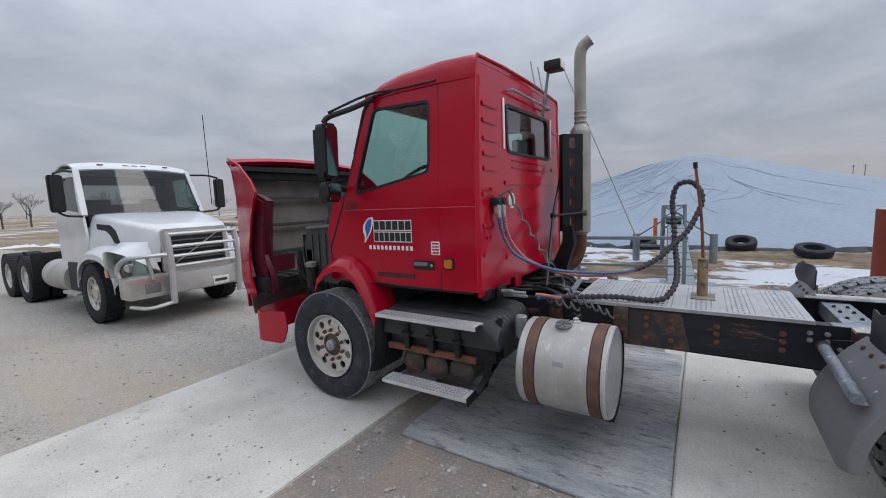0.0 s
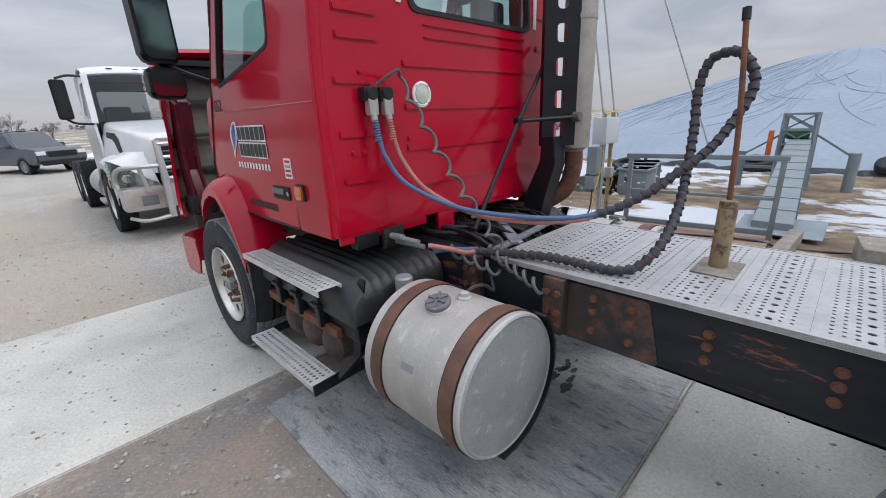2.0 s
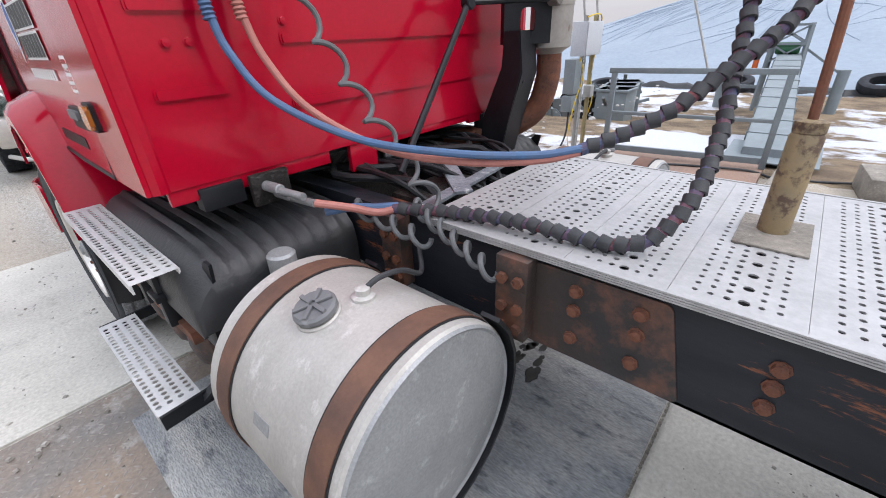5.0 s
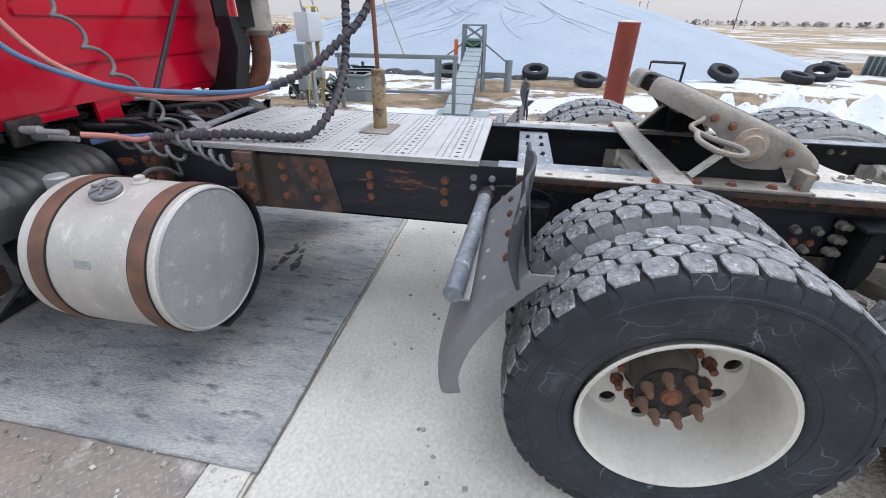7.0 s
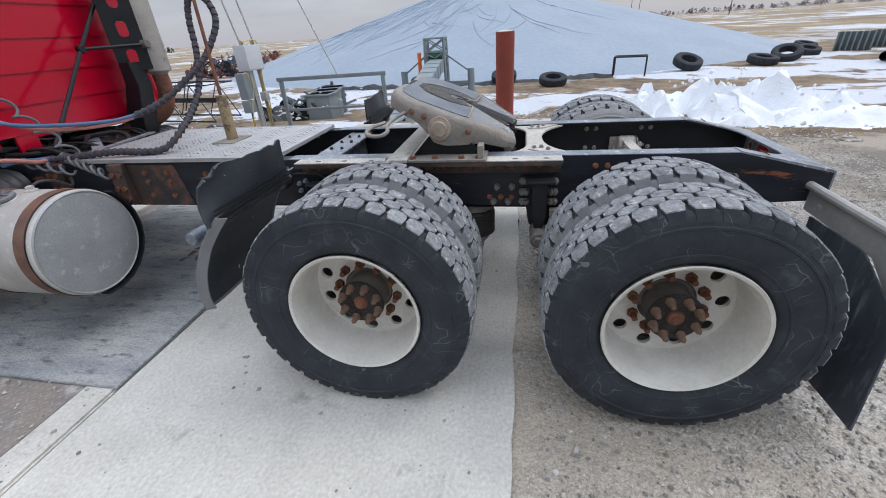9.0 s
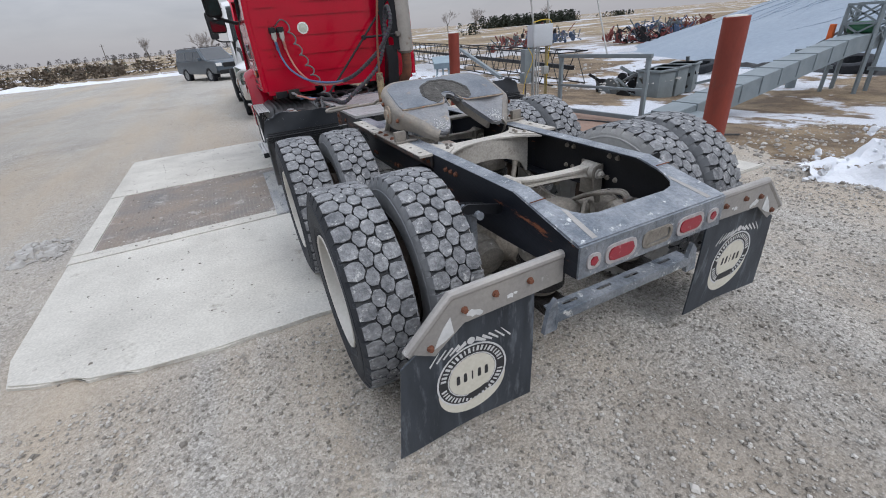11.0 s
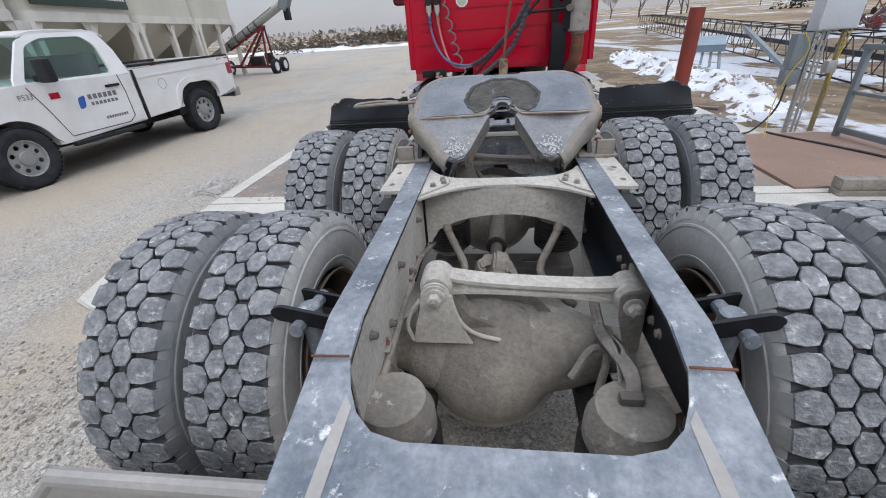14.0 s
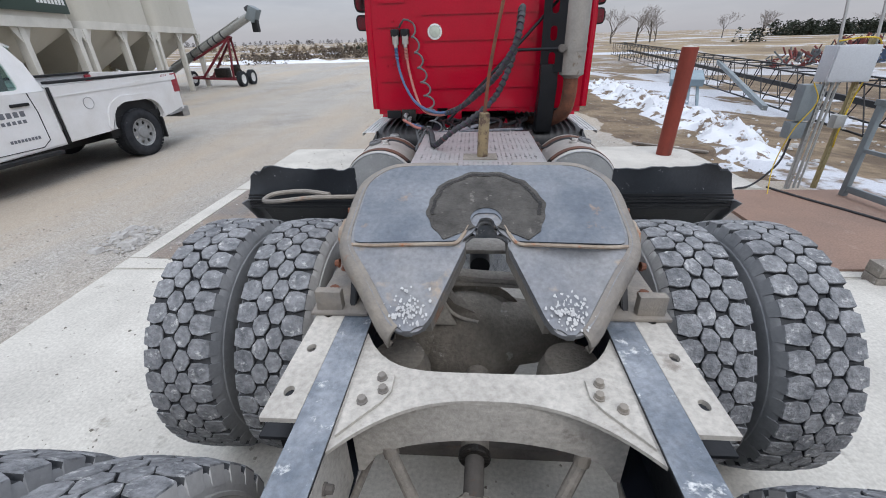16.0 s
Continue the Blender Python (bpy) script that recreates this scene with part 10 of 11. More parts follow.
# ---- grey suv ----
suv = thing("suv", "grey-blue large suv parked at the edge of the lot", "suv", pose(-1.85, 30.7, -0.05, 0, 0, 207))
M_SUV = mat("grey_blue_car_paint", (0.075, 0.095, 0.115), (0.06, 0.08, 0.10), 3, 0.25, 0.3, 0.02, coat=0.5)
outl = [(-2.55, 0.50), (-1.95, 0.46)] + arch(-1.48, 0.44, 0.38, 0.46) + [(1.05, 0.44)] + arch(1.50, 0.44, 0.38, 0.44) + [(2.45, 0.48), (2.58, 0.62), (2.55, 1.0), (2.40, 1.12), (1.25, 1.20), (-2.50, 1.16)]
part("body", prism(outl, yz, -0.98, 0.98, bevel=0.05), M_SUV, suv)
bm = bmesh.new()
lo, hi = [(-2.50, 1.15), (1.30, 1.17)], [(-2.30, 1.86), (0.45, 1.86)]
q = [[(s * 0.95, lo[0][0], lo[0][1]), (s * 0.95, lo[1][0], lo[1][1]), (s * 0.78, hi[1][0], hi[1][1]), (s * 0.78, hi[0][0], hi[0][1])] for s in (-1, 1)]
v = [[bm.verts.new(p) for p in side_] for side_ in q]
bm.faces.new(v[0])
bm.faces.new(v[1])
for i in range(4):
    bm.faces.new((v[0][i], v[0][(i + 1) % 4], v[1][(i + 1) % 4], v[1][i]))
bmesh.ops.bevel(bm, geom=bm.edges[:], offset=0.05, segments=2, affect="EDGES")
part("cabin", bm, M_SUV, suv)
M_CARGLASS = mat("car_window", (0.02, 0.025, 0.03), (0.03, 0.035, 0.04), 2, 0.05, 0, 0, coat=0.6)
part("windscreen", prism([(-0.80, 0), (0.80, 0), (0.68, 0.62), (-0.68, 0.62)], lambda u, v, w: (u, 1.24 - v * 1.16 + w * 0.8, 1.20 + v + w), 0.0, 0.012), M_CARGLASS, suv, "dark windscreen")
for s in (-1, 1):
    for y0, y1, k in ((0.0, 0.95, 1), (-1.05, -0.08, 0), (-2.15, -1.15, 0)):
        part("side_window", prism([(y0, 1.24), (y1, 1.24), (y1 - (0.45 if k else 0.02), 1.72), (y0, 1.72)], lambda u, v, w: (s * (0.95 - (v - 1.15) * 0.24 + w), u, v), 0.0, 0.01), M_CARGLASS, suv, "dark side window")
    for y in (-1.48, 1.50):
        road_wheel(suv, s * 0.86, y, 0.40, 0.26, s, M_ALUEND, 0.25)
    part("headlamp", box(min(s * 0.62, s * 0.95), max(s * 0.62, s * 0.95), 2.45, 2.58, 0.86, 1.02, 0.02), M_WHITEPL, suv)
    part("mirror", box(min(s * 0.96, s * 1.15), max(s * 0.96, s * 1.15), 0.85, 0.98, 1.18, 1.36, 0.03), M_SUV, suv)
    part("roof_rail", tube([(s * 0.66, -2.0, 1.90), (s * 0.66, 0.2, 1.91)], 0.02, 6), M_PLASTIC, suv)
part("grille", box(-0.55, 0.55, 2.56, 2.60, 0.78, 1.02, 0.02), M_PLASTIC, suv)
part("lower_bumper", box(-0.85, 0.85, 2.50, 2.62, 0.42, 0.64, 0.03), M_PLASTIC, suv)

# ---- hopper bins and auger ----
M_BIN = mat("cream_bin_paint", (0.58, 0.555, 0.48), (0.51, 0.49, 0.42), 0.8, 0.5, 0, 0.04, c3=(0.38, 0.34, 0.27), spots=0.64, ease=0.15, stretch=(1, 1, 0.25))
M_LEG = mat("white_leg_paint", (0.66, 0.64, 0.58), (0.56, 0.545, 0.49), 2, 0.5, 0, 0.04, c3=(0.3, 0.25, 0.18), spots=0.68)
M_SHED = mat("tan_corrugated_wall", (0.42, 0.37, 0.24), (0.36, 0.32, 0.21), 1, 0.6, 0, 0.05)
BU = math.degrees(math.atan2(0.2, 0.98))


def bin_unit(k, sign):
    b = thing("hopper_bin", "cream painted steel hopper bin on white legs" + (" with a dark sign" if sign else ""), "hopper bin", pose(-9.35 - 0.885 * k, 4.6 + 4.22 * k, -0.03, 0, 0, BU), group="row of hopper bins")
    # local: y along the row, x away from the road is negative
    L, D = 4.2, 4.2
    o = [(-D, 0.0), (0.0, 0.0), (0.0, L), (-D, L)]
    o = rounded([(x, y + 0.03 if y == 0 else y - 0.03) for x, y in o], 0.5, 4)
    part("tank", prism(o, xy, 2.48, 6.9), M_BIN, b)
    part("skirt", prism([(x * 1.0 + (0.04 if x > -D / 2 else -0.04), y) for x, y in o], xy, 2.28, 2.50, bevel=0.01), M_LEG, b)
    bm = bmesh.new()
    top = [bm.verts.new((x, y, 2.30)) for x, y in ((-D + 0.15, 0.15), (-0.15, 0.15), (-0.15, L - 0.15), (-D + 0.15, L - 0.15))]
    low = [bm.verts.new((x, y, 0.75)) for x, y in ((-D / 2 - 0.25, L / 2 - 0.25), (-D / 2 + 0.25, L / 2 - 0.25), (-D / 2 + 0.25, L / 2 + 0.25), (-D / 2 - 0.25, L / 2 + 0.25))]
    for i in range(4):
        bm.faces.new((top[i], top[(i + 1) % 4], low[(i + 1) % 4], low[i]))
    bm.faces.new(low)
    part("hopper", bm, M_BIN, b, "tapering hopper under the bin")
    for x in (-0.12, -D + 0.12):
        for y in (0.16, L / 2, L - 0.16):
            lg = part("leg", box(x - 0.09, x + 0.09, y - 0.09, y + 0.09, 0, 2.30, 0.01), M_LEG, b)
            part("gusset", prism([(y - 0.34, 2.29), (y + 0.34, 2.29), (y + 0.09, 1.94), (y - 0.09, 1.94)], yz, x + 0.05, x + 0.07), M_LEG, lg)
    bm = bmesh.new()
    for j in range(40):
        y = 0.05 + j * L / 40
        box(-D - 0.06, -D - 0.02 + 0.02 * (j % 2), y, y + L / 40, 0, 2.27, 0, bm)
    part("back_cladding", bm, M_SHED, b, "tan corrugated cladding")
    if sign:
        sg = part("sign", box(0.06, 0.10, 0.2, 3.85, 2.62, 3.30, 0.005), mat("dark_green_sign", (0.02, 0.045, 0.035), (0.025, 0.05, 0.04), 3, 0.4), b, "dark green sign with pale bars")
        bm = bmesh.new()
        for j in range(8):
            box(0.10, 0.106, 2.75 + j * 0.13, 2.75 + j * 0.13 + 0.09, 2.82, 2.98 + (0.07 if j in (5,) else 0), 0, bm)
        part("sign_bars", bm, M_DECALW, sg)


for k in range(4):
    bin_unit(k, k == 1)

M_FGREYA = mat("dark_band_steel", (0.075, 0.08, 0.09), (0.05, 0.053, 0.06), 6, 0.5, 0.3, 0.05)
aug = thing("grain_auger", "galvanised grain auger on a dark red undercarriage", "auger", Matrix.Translation((0, 0, -0.03)))
A0, A1 = Vector((-15.2, 21.5, 0.55)), Vector((-9.98, 20.85, 2.93))
ad = (A1 - A0).normalized()
part("tube", cyl(A0, A1, 0.17, 20), M_STRUT, aug, "galvanised auger tube")
for t in (0.36, 0.46, 0.56, 0.62, 0.70):
    c = A0.lerp(A1, t)
    part("band", cyl(c - ad * 0.035, c + ad * 0.035, 0.185, 20), M_FGREYA, aug, "dark clamp band")
part("ridge_pipe", tube([A0.lerp(A1, 0.1) + Vector((0, -0.1, 0.17)), A0.lerp(A1, 0.9) + Vector((0, -0.1, 0.17))], 0.03, 8), M_STRUT, aug)
m = Matrix.Translation((-9.80, 20.83, 2.98)) @ Matrix.Rotation(radians(28), 4, "Y")
part("head", box(-0.20, 0.20, -0.24, 0.24, -0.30, 0.28, 0.03, None, m), M_STEELGREY, aug, "grey discharge head")
part("head_motor", cyl((-10.10, 20.78, 3.16), (-9.90, 20.78, 3.24), 0.10, 14, bevel=0.01), M_FGREYA, aug)
part("spout", box(-9.92, -9.66, 20.70, 20.96, 2.27, 2.75, 0.03), M_PLASTIC, aug, "black rubber spout")
M_DRED = mat("dark_red_steel", (0.17, 0.018, 0.028), (0.12, 0.016, 0.024), 3, 0.5, 0, 0.05)
for a, b in (((-13.6, 20.95, 0.42), (-10.98, 20.95, 0.30)), ((-13.6, 21.75, 0.42), (-11.1, 21.75, 0.30)), ((-12.9, 20.9, 0.42), (-11.25, 20.95, 2.12)), ((-12.9, 21.7, 0.42), (-11.25, 21.2, 2.12)), ((-11.45, 20.95, 0.34), (-11.30, 20.98, 2.12)), ((-11.45, 21.7, 0.34), (-11.30, 21.2, 2.12)), ((-13.3, 21.1, 1.18), (-11.20, 21.0, 2.12)), ((-13.6, 20.95, 0.42), (-13.6, 21.75, 0.42)), ((-11.2, 20.85, 0.31), (-11.2, 21.8, 0.31)), ((-11.95, 20.95, 0.36), (-11.95, 21.75, 0.36))):
    part("strut", beam(a, b, 0.075, 0.085), M_DRED, aug, "dark red steel strut")
for x, y in ((-10.97, 20.81), (-14.0, 21.74), (-11.1, 22.0)):
    road_wheel(aug, x, y, 0.34, 0.2, 1, M_WHITEPL, 0.2)
part("engine", box(-12.45, -11.85, 21.1, 21.6, 0.38, 0.82, 0.08), M_GREASE, aug, "dark engine")
part("fuel_can", box(-11.62, -11.30, 21.15, 21.5, 0.45, 0.95, 0.05), M_GREASE, aug)
part("belt_guard", spin([(0.05, 0), (0.17, 0.02), (0.18, 0.06), (0.05, 0.08)], Matrix.Translation((-11.15, 21.0, 0.66)) @ Matrix.Rotation(math.pi / 2, 4, "X"), 18, cap=True), M_GREASE, aug)

# ---- lattice boom lying on the ground ----
M_FGREY = mat("grey_implement", (0.12, 0.13, 0.135), (0.09, 0.10, 0.10), 3, 0.6)
boom = thing("lattice_boom", "long black steel lattice conveyor boom lying on the snow", "lattice boom")
B0, B1 = Vector((8.75, 10.0, 0.10)), Vector((13.6, 45.0, 0.52))
d = (B1 - B0).normalized()
sd = d.cross(Vector((0, 0, 1))).normalized()


def bpt(t, u, z):
    return B0.lerp(B1, t) + sd * u + Vector((0, 0, z))


for u, z in ((-0.50, -0.42), (0.50, -0.42), (-0.50, 0.56), (0.50, 0.56)):
    part("chord", beam(bpt(0, u, z), bpt(1, u, z), 0.04, 0.04), M_BLACK, boom)
N = 30
bm = bmesh.new()
for k in range(N):
    t0, t1 = k / N, (k + 1) / N
    for u in (-0.50, 0.50):
        beam(bpt(t0, u, -0.42), bpt((t0 + t1) / 2, u, 0.56), 0.02, 0.02, bm)
        beam(bpt((t0 + t1) / 2, u, 0.56), bpt(t1, u, -0.42), 0.02, 0.02, bm)
    beam(bpt(t0, -0.50, 0.56), bpt(t0, 0.50, 0.56), 0.025, 0.025, bm)
part("lacing", bm, M_BLACK, boom, "thin zigzag lacing bars", "stuff")
part("belt_pan", beam(bpt(0.0, 0.0, 0.1), bpt(0.85, 0.0, 0.1), 0.10, 0.13), M_BLACK, boom, "dark belt pan inside the boom")
part("stay", beam(bpt(0.25, -0.5, 0.5), bpt(0.05, -0.5, -0.2) + Vector((-0.9, 0.6, 0.0)), 0.12, 0.12), M_STEELGREY, boom, "grey folded stay")
for t in (0.1, 0.55, 0.95):
    p = bpt(t, 0, -0.35)
    part("trestle", box(p.x - 0.05, p.x + 0.05, p.y - 0.05, p.y + 0.05, -0.6, p.z, 0.01), M_FGREY, boom)
hop = thing("intake_hopper", "small grey-blue sloping hopper on legs", "hopper", pose(6.3, 14.2, -0.25, 0, 0, -20))
M_HOPB = mat("grey_blue_paint", (0.22, 0.29, 0.33), (0.18, 0.24, 0.28), 3, 0.5)
part("chute", prism([(0, 0.75), (0.9, 0.95), (0.95, 0.90), (0.1, 0.55)], lambda u, v, w: (w, u, v), -0.45, 0.45), M_HOPB, hop)
for k in range(4):
    part("leg", beam((-0.4 + 0.27 * k, 0.05, 0), (-0.3 + 0.2 * k, 0.3, 0.72), 0.07, 0.05), M_HOPB, hop)

# ---- machinery heaps, panels and pipes ----
def clutter(name, label, cat, x, y, z, sx, sy, sz, cols, n, seed):
    t = thing(name, label, cat, Matrix.Translation((x, y, z)))
    rnd = random.Random(seed)
    for c in cols:
        bm = bmesh.new()
        for k in range(n):
            a = Vector((rnd.uniform(-sx, sx), rnd.uniform(-sy, sy), rnd.uniform(0, sz * 0.62)))
            b = a + Vector((rnd.uniform(-0.6, 0.6), rnd.uniform(-0.6, 0.6), rnd.uniform(-0.35, 0.35)))
            a.z, b.z = max(0.02, a.z * (1 - abs(a.x / sx) * 0.6)), max(0.02, b.z)
            beam(a, b, rnd.uniform(0.04, 0.09), rnd.uniform(0.04, 0.09), bm)
            if k % 5 == 0:
                cyl(a, a + Vector((0.06, 0, 0)), rnd.uniform(0.15, 0.32), 10, bm=bm)
        part("frame_work", bm, c, t, kind="stuff")


M_FRED = mat("faded_red_implement", (0.20, 0.045, 0.04), (0.14, 0.04, 0.035), 3, 0.6)
M_FBLUE = mat("faded_blue_implement", (0.05, 0.09, 0.17), (0.07, 0.10, 0.16), 3, 0.6)
clutter("farm_implement", "folded red tillage implement with black discs", "farm implement", 26.5, 22.5, -0.4, 1.8, 2.2, 1.6, (M_FRED, M_BLACK), 60, 1)
clutter("farm_implement", "folded blue planter with seed boxes", "farm implement", 30.5, 24.0, -0.4, 1.8, 2.0, 2.1, (M_FBLUE, M_FGREY), 60, 2)
clutter("farm_implement", "rusty red field cultivator", "farm implement", 35, 24.5, -0.3, 1.5, 2.0, 2.0, (M_RUST, M_FRED), 40, 3)
clutter("farm_implement", "folded blue and grey toolbar", "farm implement", 27.0, 33.0, -0.3, 2.5, 2.0, 1.2, (M_FBLUE, M_FGREY), 60, 4)
clutter("farm_implement", "red and black folded harrow", "farm implement", 30, 38, -0.2, 2.0, 2.0, 2.4, (M_FRED, M_BLACK), 50, 5)
clutter("farm_implement", "dark red disc gang lying in snow", "farm implement", 20.5, 30.0, -0.3, 1.5, 1.5, 1.4, (M_FRED, M_FGREY), 40, 6)
clutter("conveyor_parts", "heap of grey steel conveyor sections and brackets", "machine parts", 9.6, 7.9, -0.5, 1.3, 0.8, 0.9, (M_STEELGREY, M_FGREY, M_BLACK), 26, 7)
for k in range(3):
    b = thing("conveyor_section", "grey sheet-steel conveyor section set down on snow", "machine part", pose(8.9 + 0.75 * k, 7.0 + 0.15 * k, -0.5, 0, 0, 12 * k))
    part("casing", box(-0.3, 0.3, -0.35, 0.35, 0, 0.75, 0.02), M_STEELGREY, b)
    part("flange", box(-0.34, 0.34, -0.39, 0.39, 0.70, 0.75, 0.005), M_STEELGREY, b)
M_PANEL = mat("grey_green_panel", (0.085, 0.11, 0.115), (0.06, 0.08, 0.085), 3, 0.6)
for k, (x, y, h) in enumerate(((22.6, -14.4, 1.0), (24.4, -17.6, 1.95), (23.6, -16.6, 0.95), (26.0, -19.9, 1.9), (26.6, -22.4, 1.85))):
    p = thing("wall_panel", "grey-green steel bunker panel propped upright", "panel", pose(x, y, -0.55, 0, 0, 53), group="stored bunker panels")
    part("sheet", box(-0.70, 0.70, -0.05, 0.05, 0, h * 0.85, 0.01), M_PANEL, p)
    for j in range(7):
        part("rib", box(-0.68 + j * 0.217, -0.62 + j * 0.217, 0.05, 0.16, 0, h * 0.85, 0.005), M_STEELGREY, p)
for k in range(7):
    t = thing("plastic_pipe", "long black corrugated drainage pipe on the snow", "pipe", pose(19.5 + 0.36 * (k % 4) + 0.18 * (k // 4), -17.6 + 0.1 * k, -0.35 + 0.3 * (k // 4), 0, 0, -150 + k), group="stack of black pipes")
    bm = spin([(0.15, 0), (0.17, 0), (0.17, 6.0), (0.15, 6.0), (0.15, 0)], Matrix.Rotation(math.pi / 2, 4, "X"), 18)
    part("pipe", bm, M_PLASTIC, t)
cart = thing("wire_cage", "black steel frame stand at the tarpaulin edge", "frame", pose(16.6, -2.9, -0.56, 0, 0, 75))
for x in (-0.6, 0.6):
    for y in (-0.3, 0.3):
        part("leg", cyl((x, y, 0), (x, y, 0.75), 0.03, 8), M_BLACK, cart)
for y in (-0.3, 0.3):
    part("rail", cyl((-0.6, y, 0.75), (0.6, y, 0.75), 0.03, 8), M_BLACK, cart)
for x in (-0.6, 0.6):
    part("end_rail", cyl((x, -0.3, 0.75), (x, 0.3, 0.75), 0.03, 8), M_BLACK, cart)


# ---- trees and distance ----
M_BARK = mat("grey_bark", (0.10, 0.085, 0.07), (0.07, 0.06, 0.05), 2, 0.9, 0, 0.2)
M_TWIG = mat("bare_twigs", (0.30, 0.275, 0.26), (0.24, 0.22, 0.205), 2, 0.9, 0, 0.1)
M_EVERG = mat("dark_evergreen", (0.020, 0.030, 0.020), (0.035, 0.042, 0.026), 1.5, 0.9, 0, 0.2, c3=(0.055, 0.045, 0.03), spots=0.58)


def far_z(x, y):
    z = -0.03
    d = math.hypot(x, y - 4)
    if d > 14:
        z += (d - 14) * 0.01 * noise.noise((x * 0.012, y * 0.012, 3.1)) * min(1, 60 / d)
    if x > 3.5:
        z -= 0.5
    if y > 60:
        z += min(14, (y - 60) * 0.012) * (0.5 + 0.5 * math.tanh((x - 10) / 40)) * max(0, 1 - d / 2600)
    return z


def bare_tree(x, y, h, seed):
    rnd = random.Random(seed)
    t = thing("bare_tree", "leafless winter tree with a spreading grey crown", "tree", Matrix.Translation((x, y, far_z(x, y) - 0.1)), group="bare trees")
    limbs, twigs = bmesh.new(), bmesh.new()

    def grow(p, d, ln, r, lev):
        q = p + d * ln
        mid = (p + q) / 2 + Vector((rnd.uniform(-1, 1), rnd.uniform(-1, 1), 0)) * ln * 0.06
        tube([p, mid, q], lambda s: max(0.016, r * (1 - 0.4 * s)), 5 if lev < 2 else 3, limbs if lev < 2 else twigs)
        if lev >= 6:
            return
        for k in range(3 if lev < 4 else 2):
            nd = (d + Vector((rnd.uniform(-1, 1), rnd.uniform(-1, 1), rnd.uniform(-0.15, 0.45))) * (0.80 if lev else 0.65)).normalized()
            grow(p.lerp(q, rnd.uniform(0.35, 1.0)), nd, ln * rnd.uniform(0.62, 0.85), r * 0.55, lev + 1)
    grow(Vector((0, 0, 0)), Vector((0, 0, 1)), h * 0.22, h * 0.015, 0)
    part("trunk", limbs, M_BARK, t)
    part("crown", twigs, M_TWIG, t, "fine bare twigs")


for k, (x, y, h) in enumerate(((17.5, 118, 8), (22, 120, 8.5), (26.5, 114, 7), (31.8, 110, 9), (36.5, 107, 10), (41, 111, 9.5), (44, 116, 7), (56, 95, 7.5), (-2, 106, 6), (3, 109, 5.5), (9, 110, 7), (-18, 150, 7), (-5, 160, 8), (72, 140, 7), (140, 170, 8))):
    bare_tree(x, y, h * 1.5, 40 + k)


def scrub(name, label, cat, pts, n, seed, mtl, hmin, hmax, tall):
    """A belt of bushes or conifers: crowns of many small blades."""
    rnd = random.Random(seed)
    bm = bmesh.new()
    for k in range(n):
        i = rnd.randrange(len(pts) - 1)
        t = rnd.random()
        x = pts[i][0] + (pts[i + 1][0] - pts[i][0]) * t + rnd.gauss(0, 2.0)
        y = pts[i][1] + (pts[i + 1][1] - pts[i][1]) * t + rnd.gauss(0, 2.0)
        h = rnd.uniform(hmin, hmax)
        z0 = far_z(x, y) - 0.2
        for q in range(46):
            f = rnd.random() ** (1.3 if tall else 0.8)
            w = (1 - f) * h * (0.30 if tall else 0.55) + 0.12 * h
            a = rnd.uniform(0, 6.283)
            rr = w * math.sqrt(rnd.random())
            c = Vector((x + rr * math.cos(a), y + rr * math.sin(a), z0 + f * h))
            s = h * rnd.uniform(0.10, 0.2)
            u = Vector((rnd.uniform(-1, 1), rnd.uniform(-1, 1), rnd.uniform(-0.4, 0.6))).normalized() * s
            v = Vector((rnd.uniform(-1, 1), rnd.uniform(-1, 1), rnd.uniform(-0.3, 1))).normalized() * s
            bm.faces.new([bm.verts.new(p) for p in (c - u, c + v * 0.8, c + u)])
    tagged(part(name, bm, mtl, None, kind="stuff"), label, cat)


M_HAZE = mat("hazy_brown_woods", (0.105, 0.10, 0.10), (0.135, 0.125, 0.12), 0.05, 0.9, 0, 0.0)
M_THICKET = mat("dark_brown_thicket", (0.12, 0.092, 0.070), (0.085, 0.072, 0.055), 1.2, 0.9, 0, 0.2, c3=(0.17, 0.13, 0.095), spots=0.58)
M_DRYSCRUB = mat("dry_brown_scrub", (0.12, 0.09, 0.06), (0.17, 0.13, 0.085), 1.0, 0.9, 0, 0.2, c3=(0.05, 0.05, 0.035), spots=0.60)
scrub("evergreen_row", "dark row of evergreen trees on the field rise", "trees", [(94, 150), (137, 150)], 230, 3, M_EVERG, 2.2, 4.4, True)
scrub("evergreen_row", "distant end of a dark evergreen row", "trees", [(158, 152), (175, 155)], 40, 13, M_EVERG, 1.6, 2.4, True)
scrub("hedge", "brown leafless scrub along the field edge", "hedge", [(-90, 150), (-55, 118), (-34, 105), (-20, 112)], 150, 4, M_DRYSCRUB, 0.7, 2.0, False)
scrub("hedge", "dark cedar bushes at the end of the gravel road", "hedge", [(-29, 90), (-22, 90), (-13, 104)], 26, 5, M_EVERG, 0.8, 1.7, False)
scrub("hedge", "pale dry weeds at the edge of the lot", "hedge", [(-40, 70), (-30, 66), (-12, 62), (0, 66)], 110, 8, M_DRYSCRUB, 0.3, 0.9, False)
scrub("hedge", "dark leafless thicket beyond the gravel lot", "hedge", [(-23, 46), (-20.5, 47), (-18.5, 50)], 60, 21, M_THICKET, 0.6, 1.25, False)
scrub("hedge", "dark cedar thicket at the end of the gravel lot", "hedge", [(-17, 56), (-13.5, 58), (-9, 60)], 70, 22, M_THICKET, 0.8, 1.6, False)
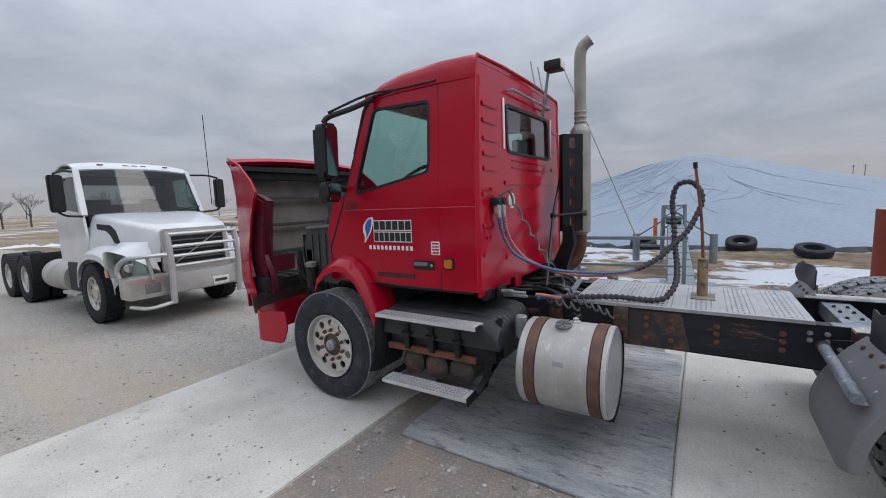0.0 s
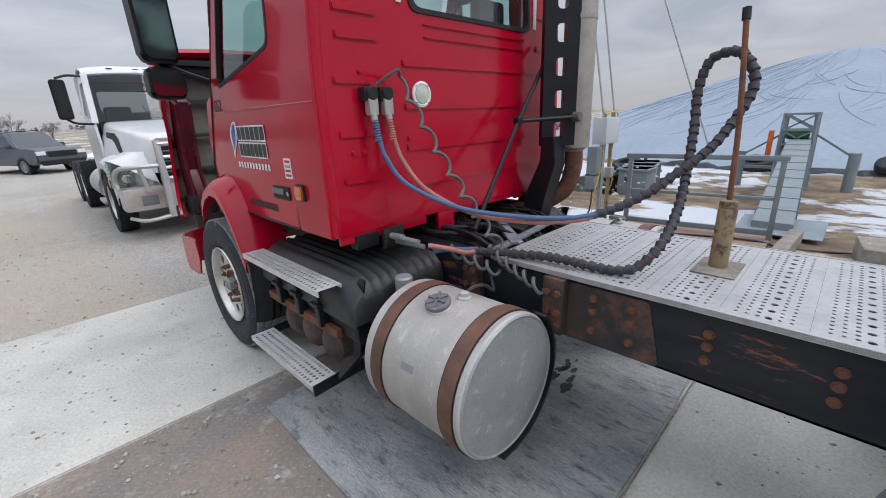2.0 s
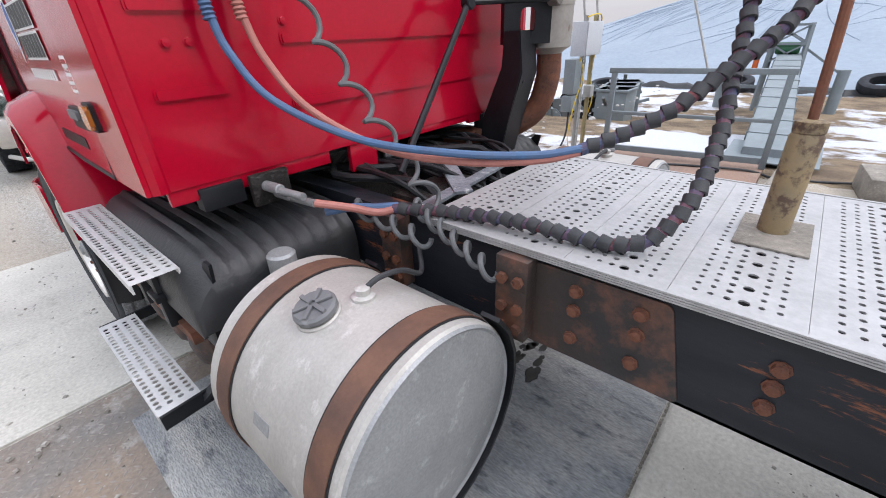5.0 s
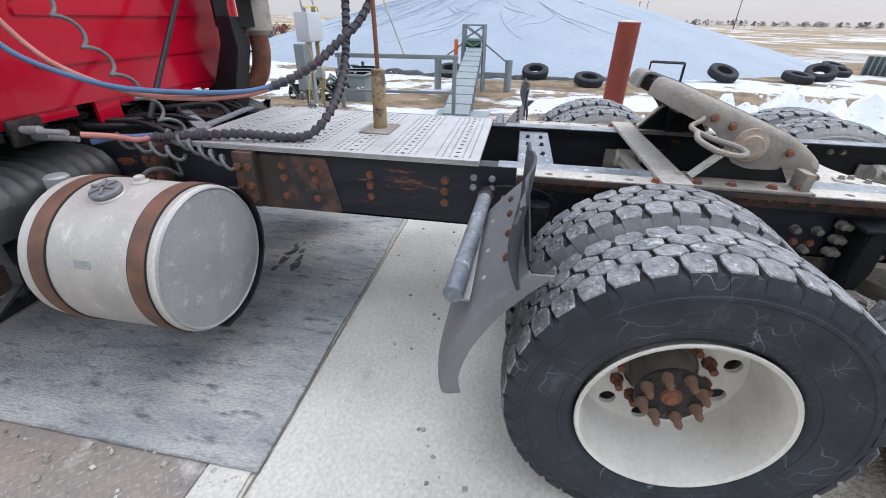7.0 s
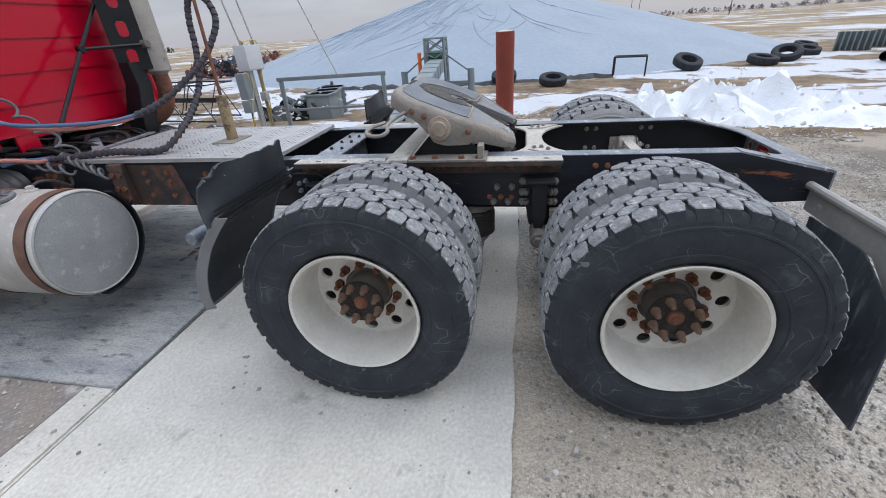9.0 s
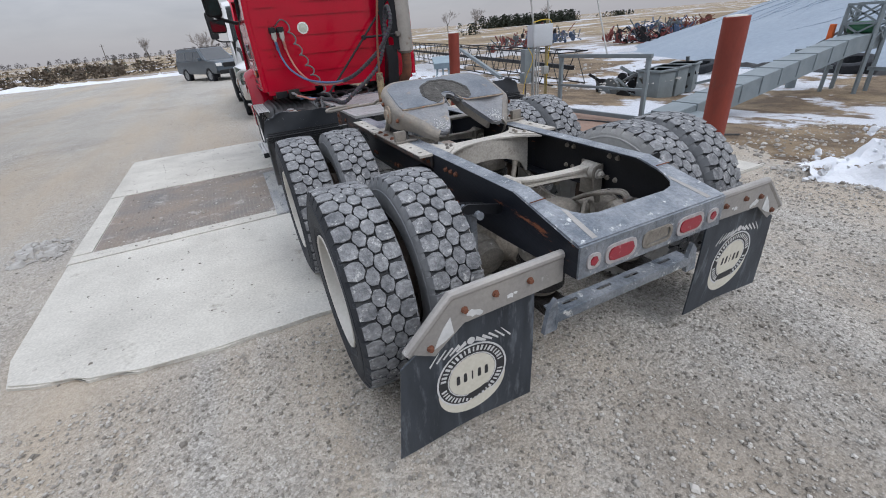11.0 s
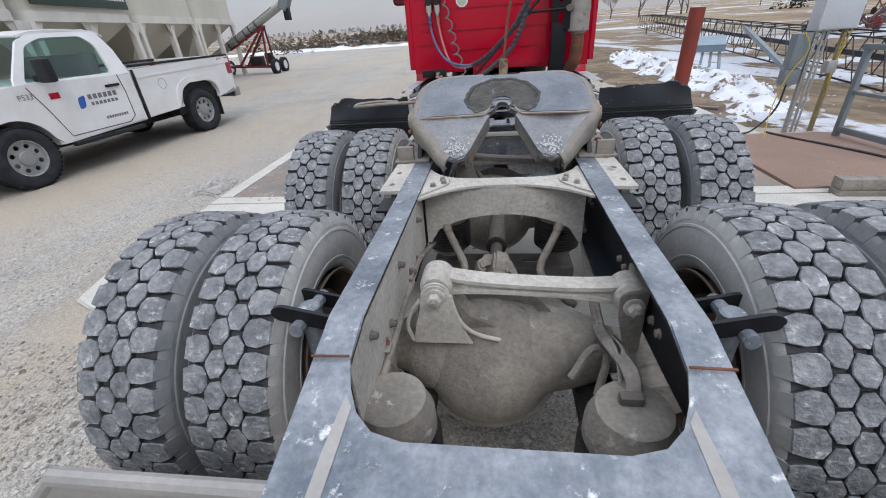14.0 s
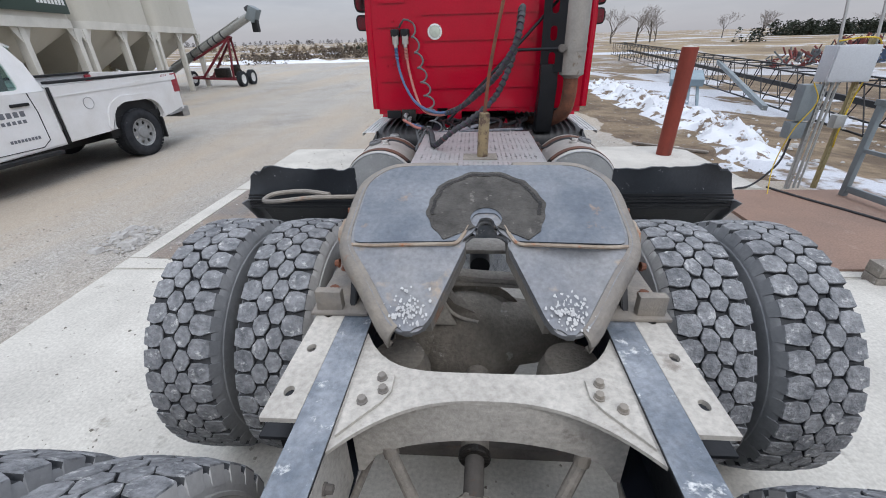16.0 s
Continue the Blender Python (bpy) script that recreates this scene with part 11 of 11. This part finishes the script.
scrub("far_woods", "distant brown woods on the horizon", "woods", [(-420, 560), (-120, 640), (80, 700)], 220, 6, M_HAZE, 3, 7, False)
scrub("far_woods", "distant hazy woods on the horizon", "woods", [(700, 60), (720, -420), (560, -760)], 420, 7, M_HAZE, 4, 8, False)
scrub("hedge", "single dark cedar and weeds in the field", "hedge", [(54.5, 95), (55.5, 95)], 5, 9, M_EVERG, 2.0, 2.8, True)
for k, (x, y, h) in enumerate(((330, -70, 15), (334, -76, 15), (240, -95, 13), (150, -105, 12), (-60, 330, 11), (60, 300, 11))):
    p = thing("utility_pole", "distant wooden utility pole with a cross-arm", "pole", pose(x, y, -1.0, 3, 2, 30), group="utility poles")
    part("pole", cyl((0, 0, 0), (0, 0, h), 0.22, 8, r2=0.15), M_BARK, p)
    part("cross_arm", beam((-1.3, 0, h - 1), (1.3, 0, h - 1), 0.15, 0.15), M_BARK, p)

# ---- loose stones and grit ----
def stones(name, label, areas, seed, mtl, zoff):
    rnd = random.Random(seed)
    verts, faces = [], []
    base = [(-1, -1, -0.4), (1, -0.8, -0.4), (0.9, 1, -0.4), (-0.9, 0.9, -0.4), (-0.5, -0.5, 0.6), (0.6, -0.5, 0.5), (0.5, 0.6, 0.6), (-0.6, 0.5, 0.5)]
    quads = [(4, 5, 6, 7), (0, 1, 5, 4), (1, 2, 6, 5), (2, 3, 7, 6), (3, 0, 4, 7)]
    for x0, x1, y0, y1, n, r0, r1 in areas:
        for k in range(n):
            x, y = rnd.uniform(x0, x1), rnd.uniform(y0, y1)
            r = r0 + (r1 - r0) * rnd.random() ** 4
            a = rnd.uniform(0, 6.28)
            o = len(verts)
            fl = rnd.uniform(0.5, 0.9)
            for p in base:
                q = [c * r * rnd.uniform(0.75, 1.2) for c in p]
                verts.append((x + q[0] * math.cos(a) - q[1] * math.sin(a), y + q[0] * math.sin(a) + q[1] * math.cos(a), zoff + q[2] * fl + r * 0.15))
            faces += [tuple(o + i for i in f) for f in quads]
    me = bpy.data.meshes.new(name)
    me.from_pydata(verts, [], faces)
    me.materials.append(mtl)
    tagged(new(name, me), label, "gravel", kind="stuff")


def stone_material():
    m = mat("limestone_chips", (0.40, 0.38, 0.34), (0.30, 0.285, 0.255), 30, 0.9, 0, 0.2)
    n, l = m.node_tree.nodes, m.node_tree.links
    b = n["Principled BSDF"]
    g = n.new("ShaderNodeNewGeometry")
    r = n.new("ShaderNodeValToRGB")
    r.color_ramp.elements[0].position, r.color_ramp.elements[0].color = 0.0, (0.155, 0.140, 0.120, 1)
    r.color_ramp.elements[1].position, r.color_ramp.elements[1].color = 1.0, (0.50, 0.478, 0.44, 1)
    l.new(g.outputs["Random Per Island"], r.inputs[0])
    l.new(r.outputs[0], b.inputs["Base Color"])
    return m


M_STONE = stone_material()
stones("gravel_stones", "loose grey limestone chips on the gravel lot", [(-4.5, 4.0, -2.6, 1.35, 60000, 0.0025, 0.011), (-3.5, 3.6, -1.8, 1.35, 700, 0.007, 0.020), (-5.2, -3.3, -1.0, 7.5, 6000, 0.002, 0.009), (-6.0, 5.0, 8.1, 14.0, 4000, 0.004, 0.016), (3.6, 6.5, -3.0, 2.4, 3000, 0.006, 0.03)], 2, M_STONE, -0.025)
stones("slab_grit", "grit and pebbles scattered on the concrete", [(-3.1, 1.5, 5.75, 7.9, 900, 0.003, 0.012), (-3.0, -1.3, 3.6, 5.7, 700, 0.003, 0.014), (-3.0, 1.2, 1.6, 3.5, 420, 0.003, 0.012), (-1.25, 1.2, 3.65, 5.3, 60, 0.003, 0.010)], 5, M_STONE, 0.001)

stones("snow_scraps", "scraps of crusted dirty snow on the gravel beside the slab", [(-3.85, -3.35, 3.9, 4.5, 130, 0.012, 0.06), (3.6, 4.8, -0.8, 1.4, 260, 0.008, 0.035), (4.5, 12.0, 6.5, 12.0, 200, 0.02, 0.08)], 7, mat("dirty_snow_scraps", (0.44, 0.43, 0.41), (0.34, 0.33, 0.31), 12, 0.8, 0, 0.4), -0.02)
M_OIL = mat("dark_oil_stain", (0.035, 0.034, 0.033), (0.06, 0.058, 0.055), 20, 0.35, 0, 0.02)
rnd = random.Random(12)
bm = bmesh.new()
for k in range(16):
    cx, cy, r = 0.27 + rnd.gauss(0, 0.10), 4.24 + rnd.gauss(0, 0.06), rnd.uniform(0.008, 0.038)
    prism([(cx + r * rnd.uniform(0.7, 1.3) * 1.5 * math.cos(a), cy + r * rnd.uniform(0.7, 1.2) * math.sin(a)) for a in (2 * math.pi * i / 14 for i in range(14))], xy, 0.0142, 0.0152, bm)
tagged(part("oil_stain", bm, M_OIL, None, kind="stuff"), "dark oil drops on the rubber mat", "stain")
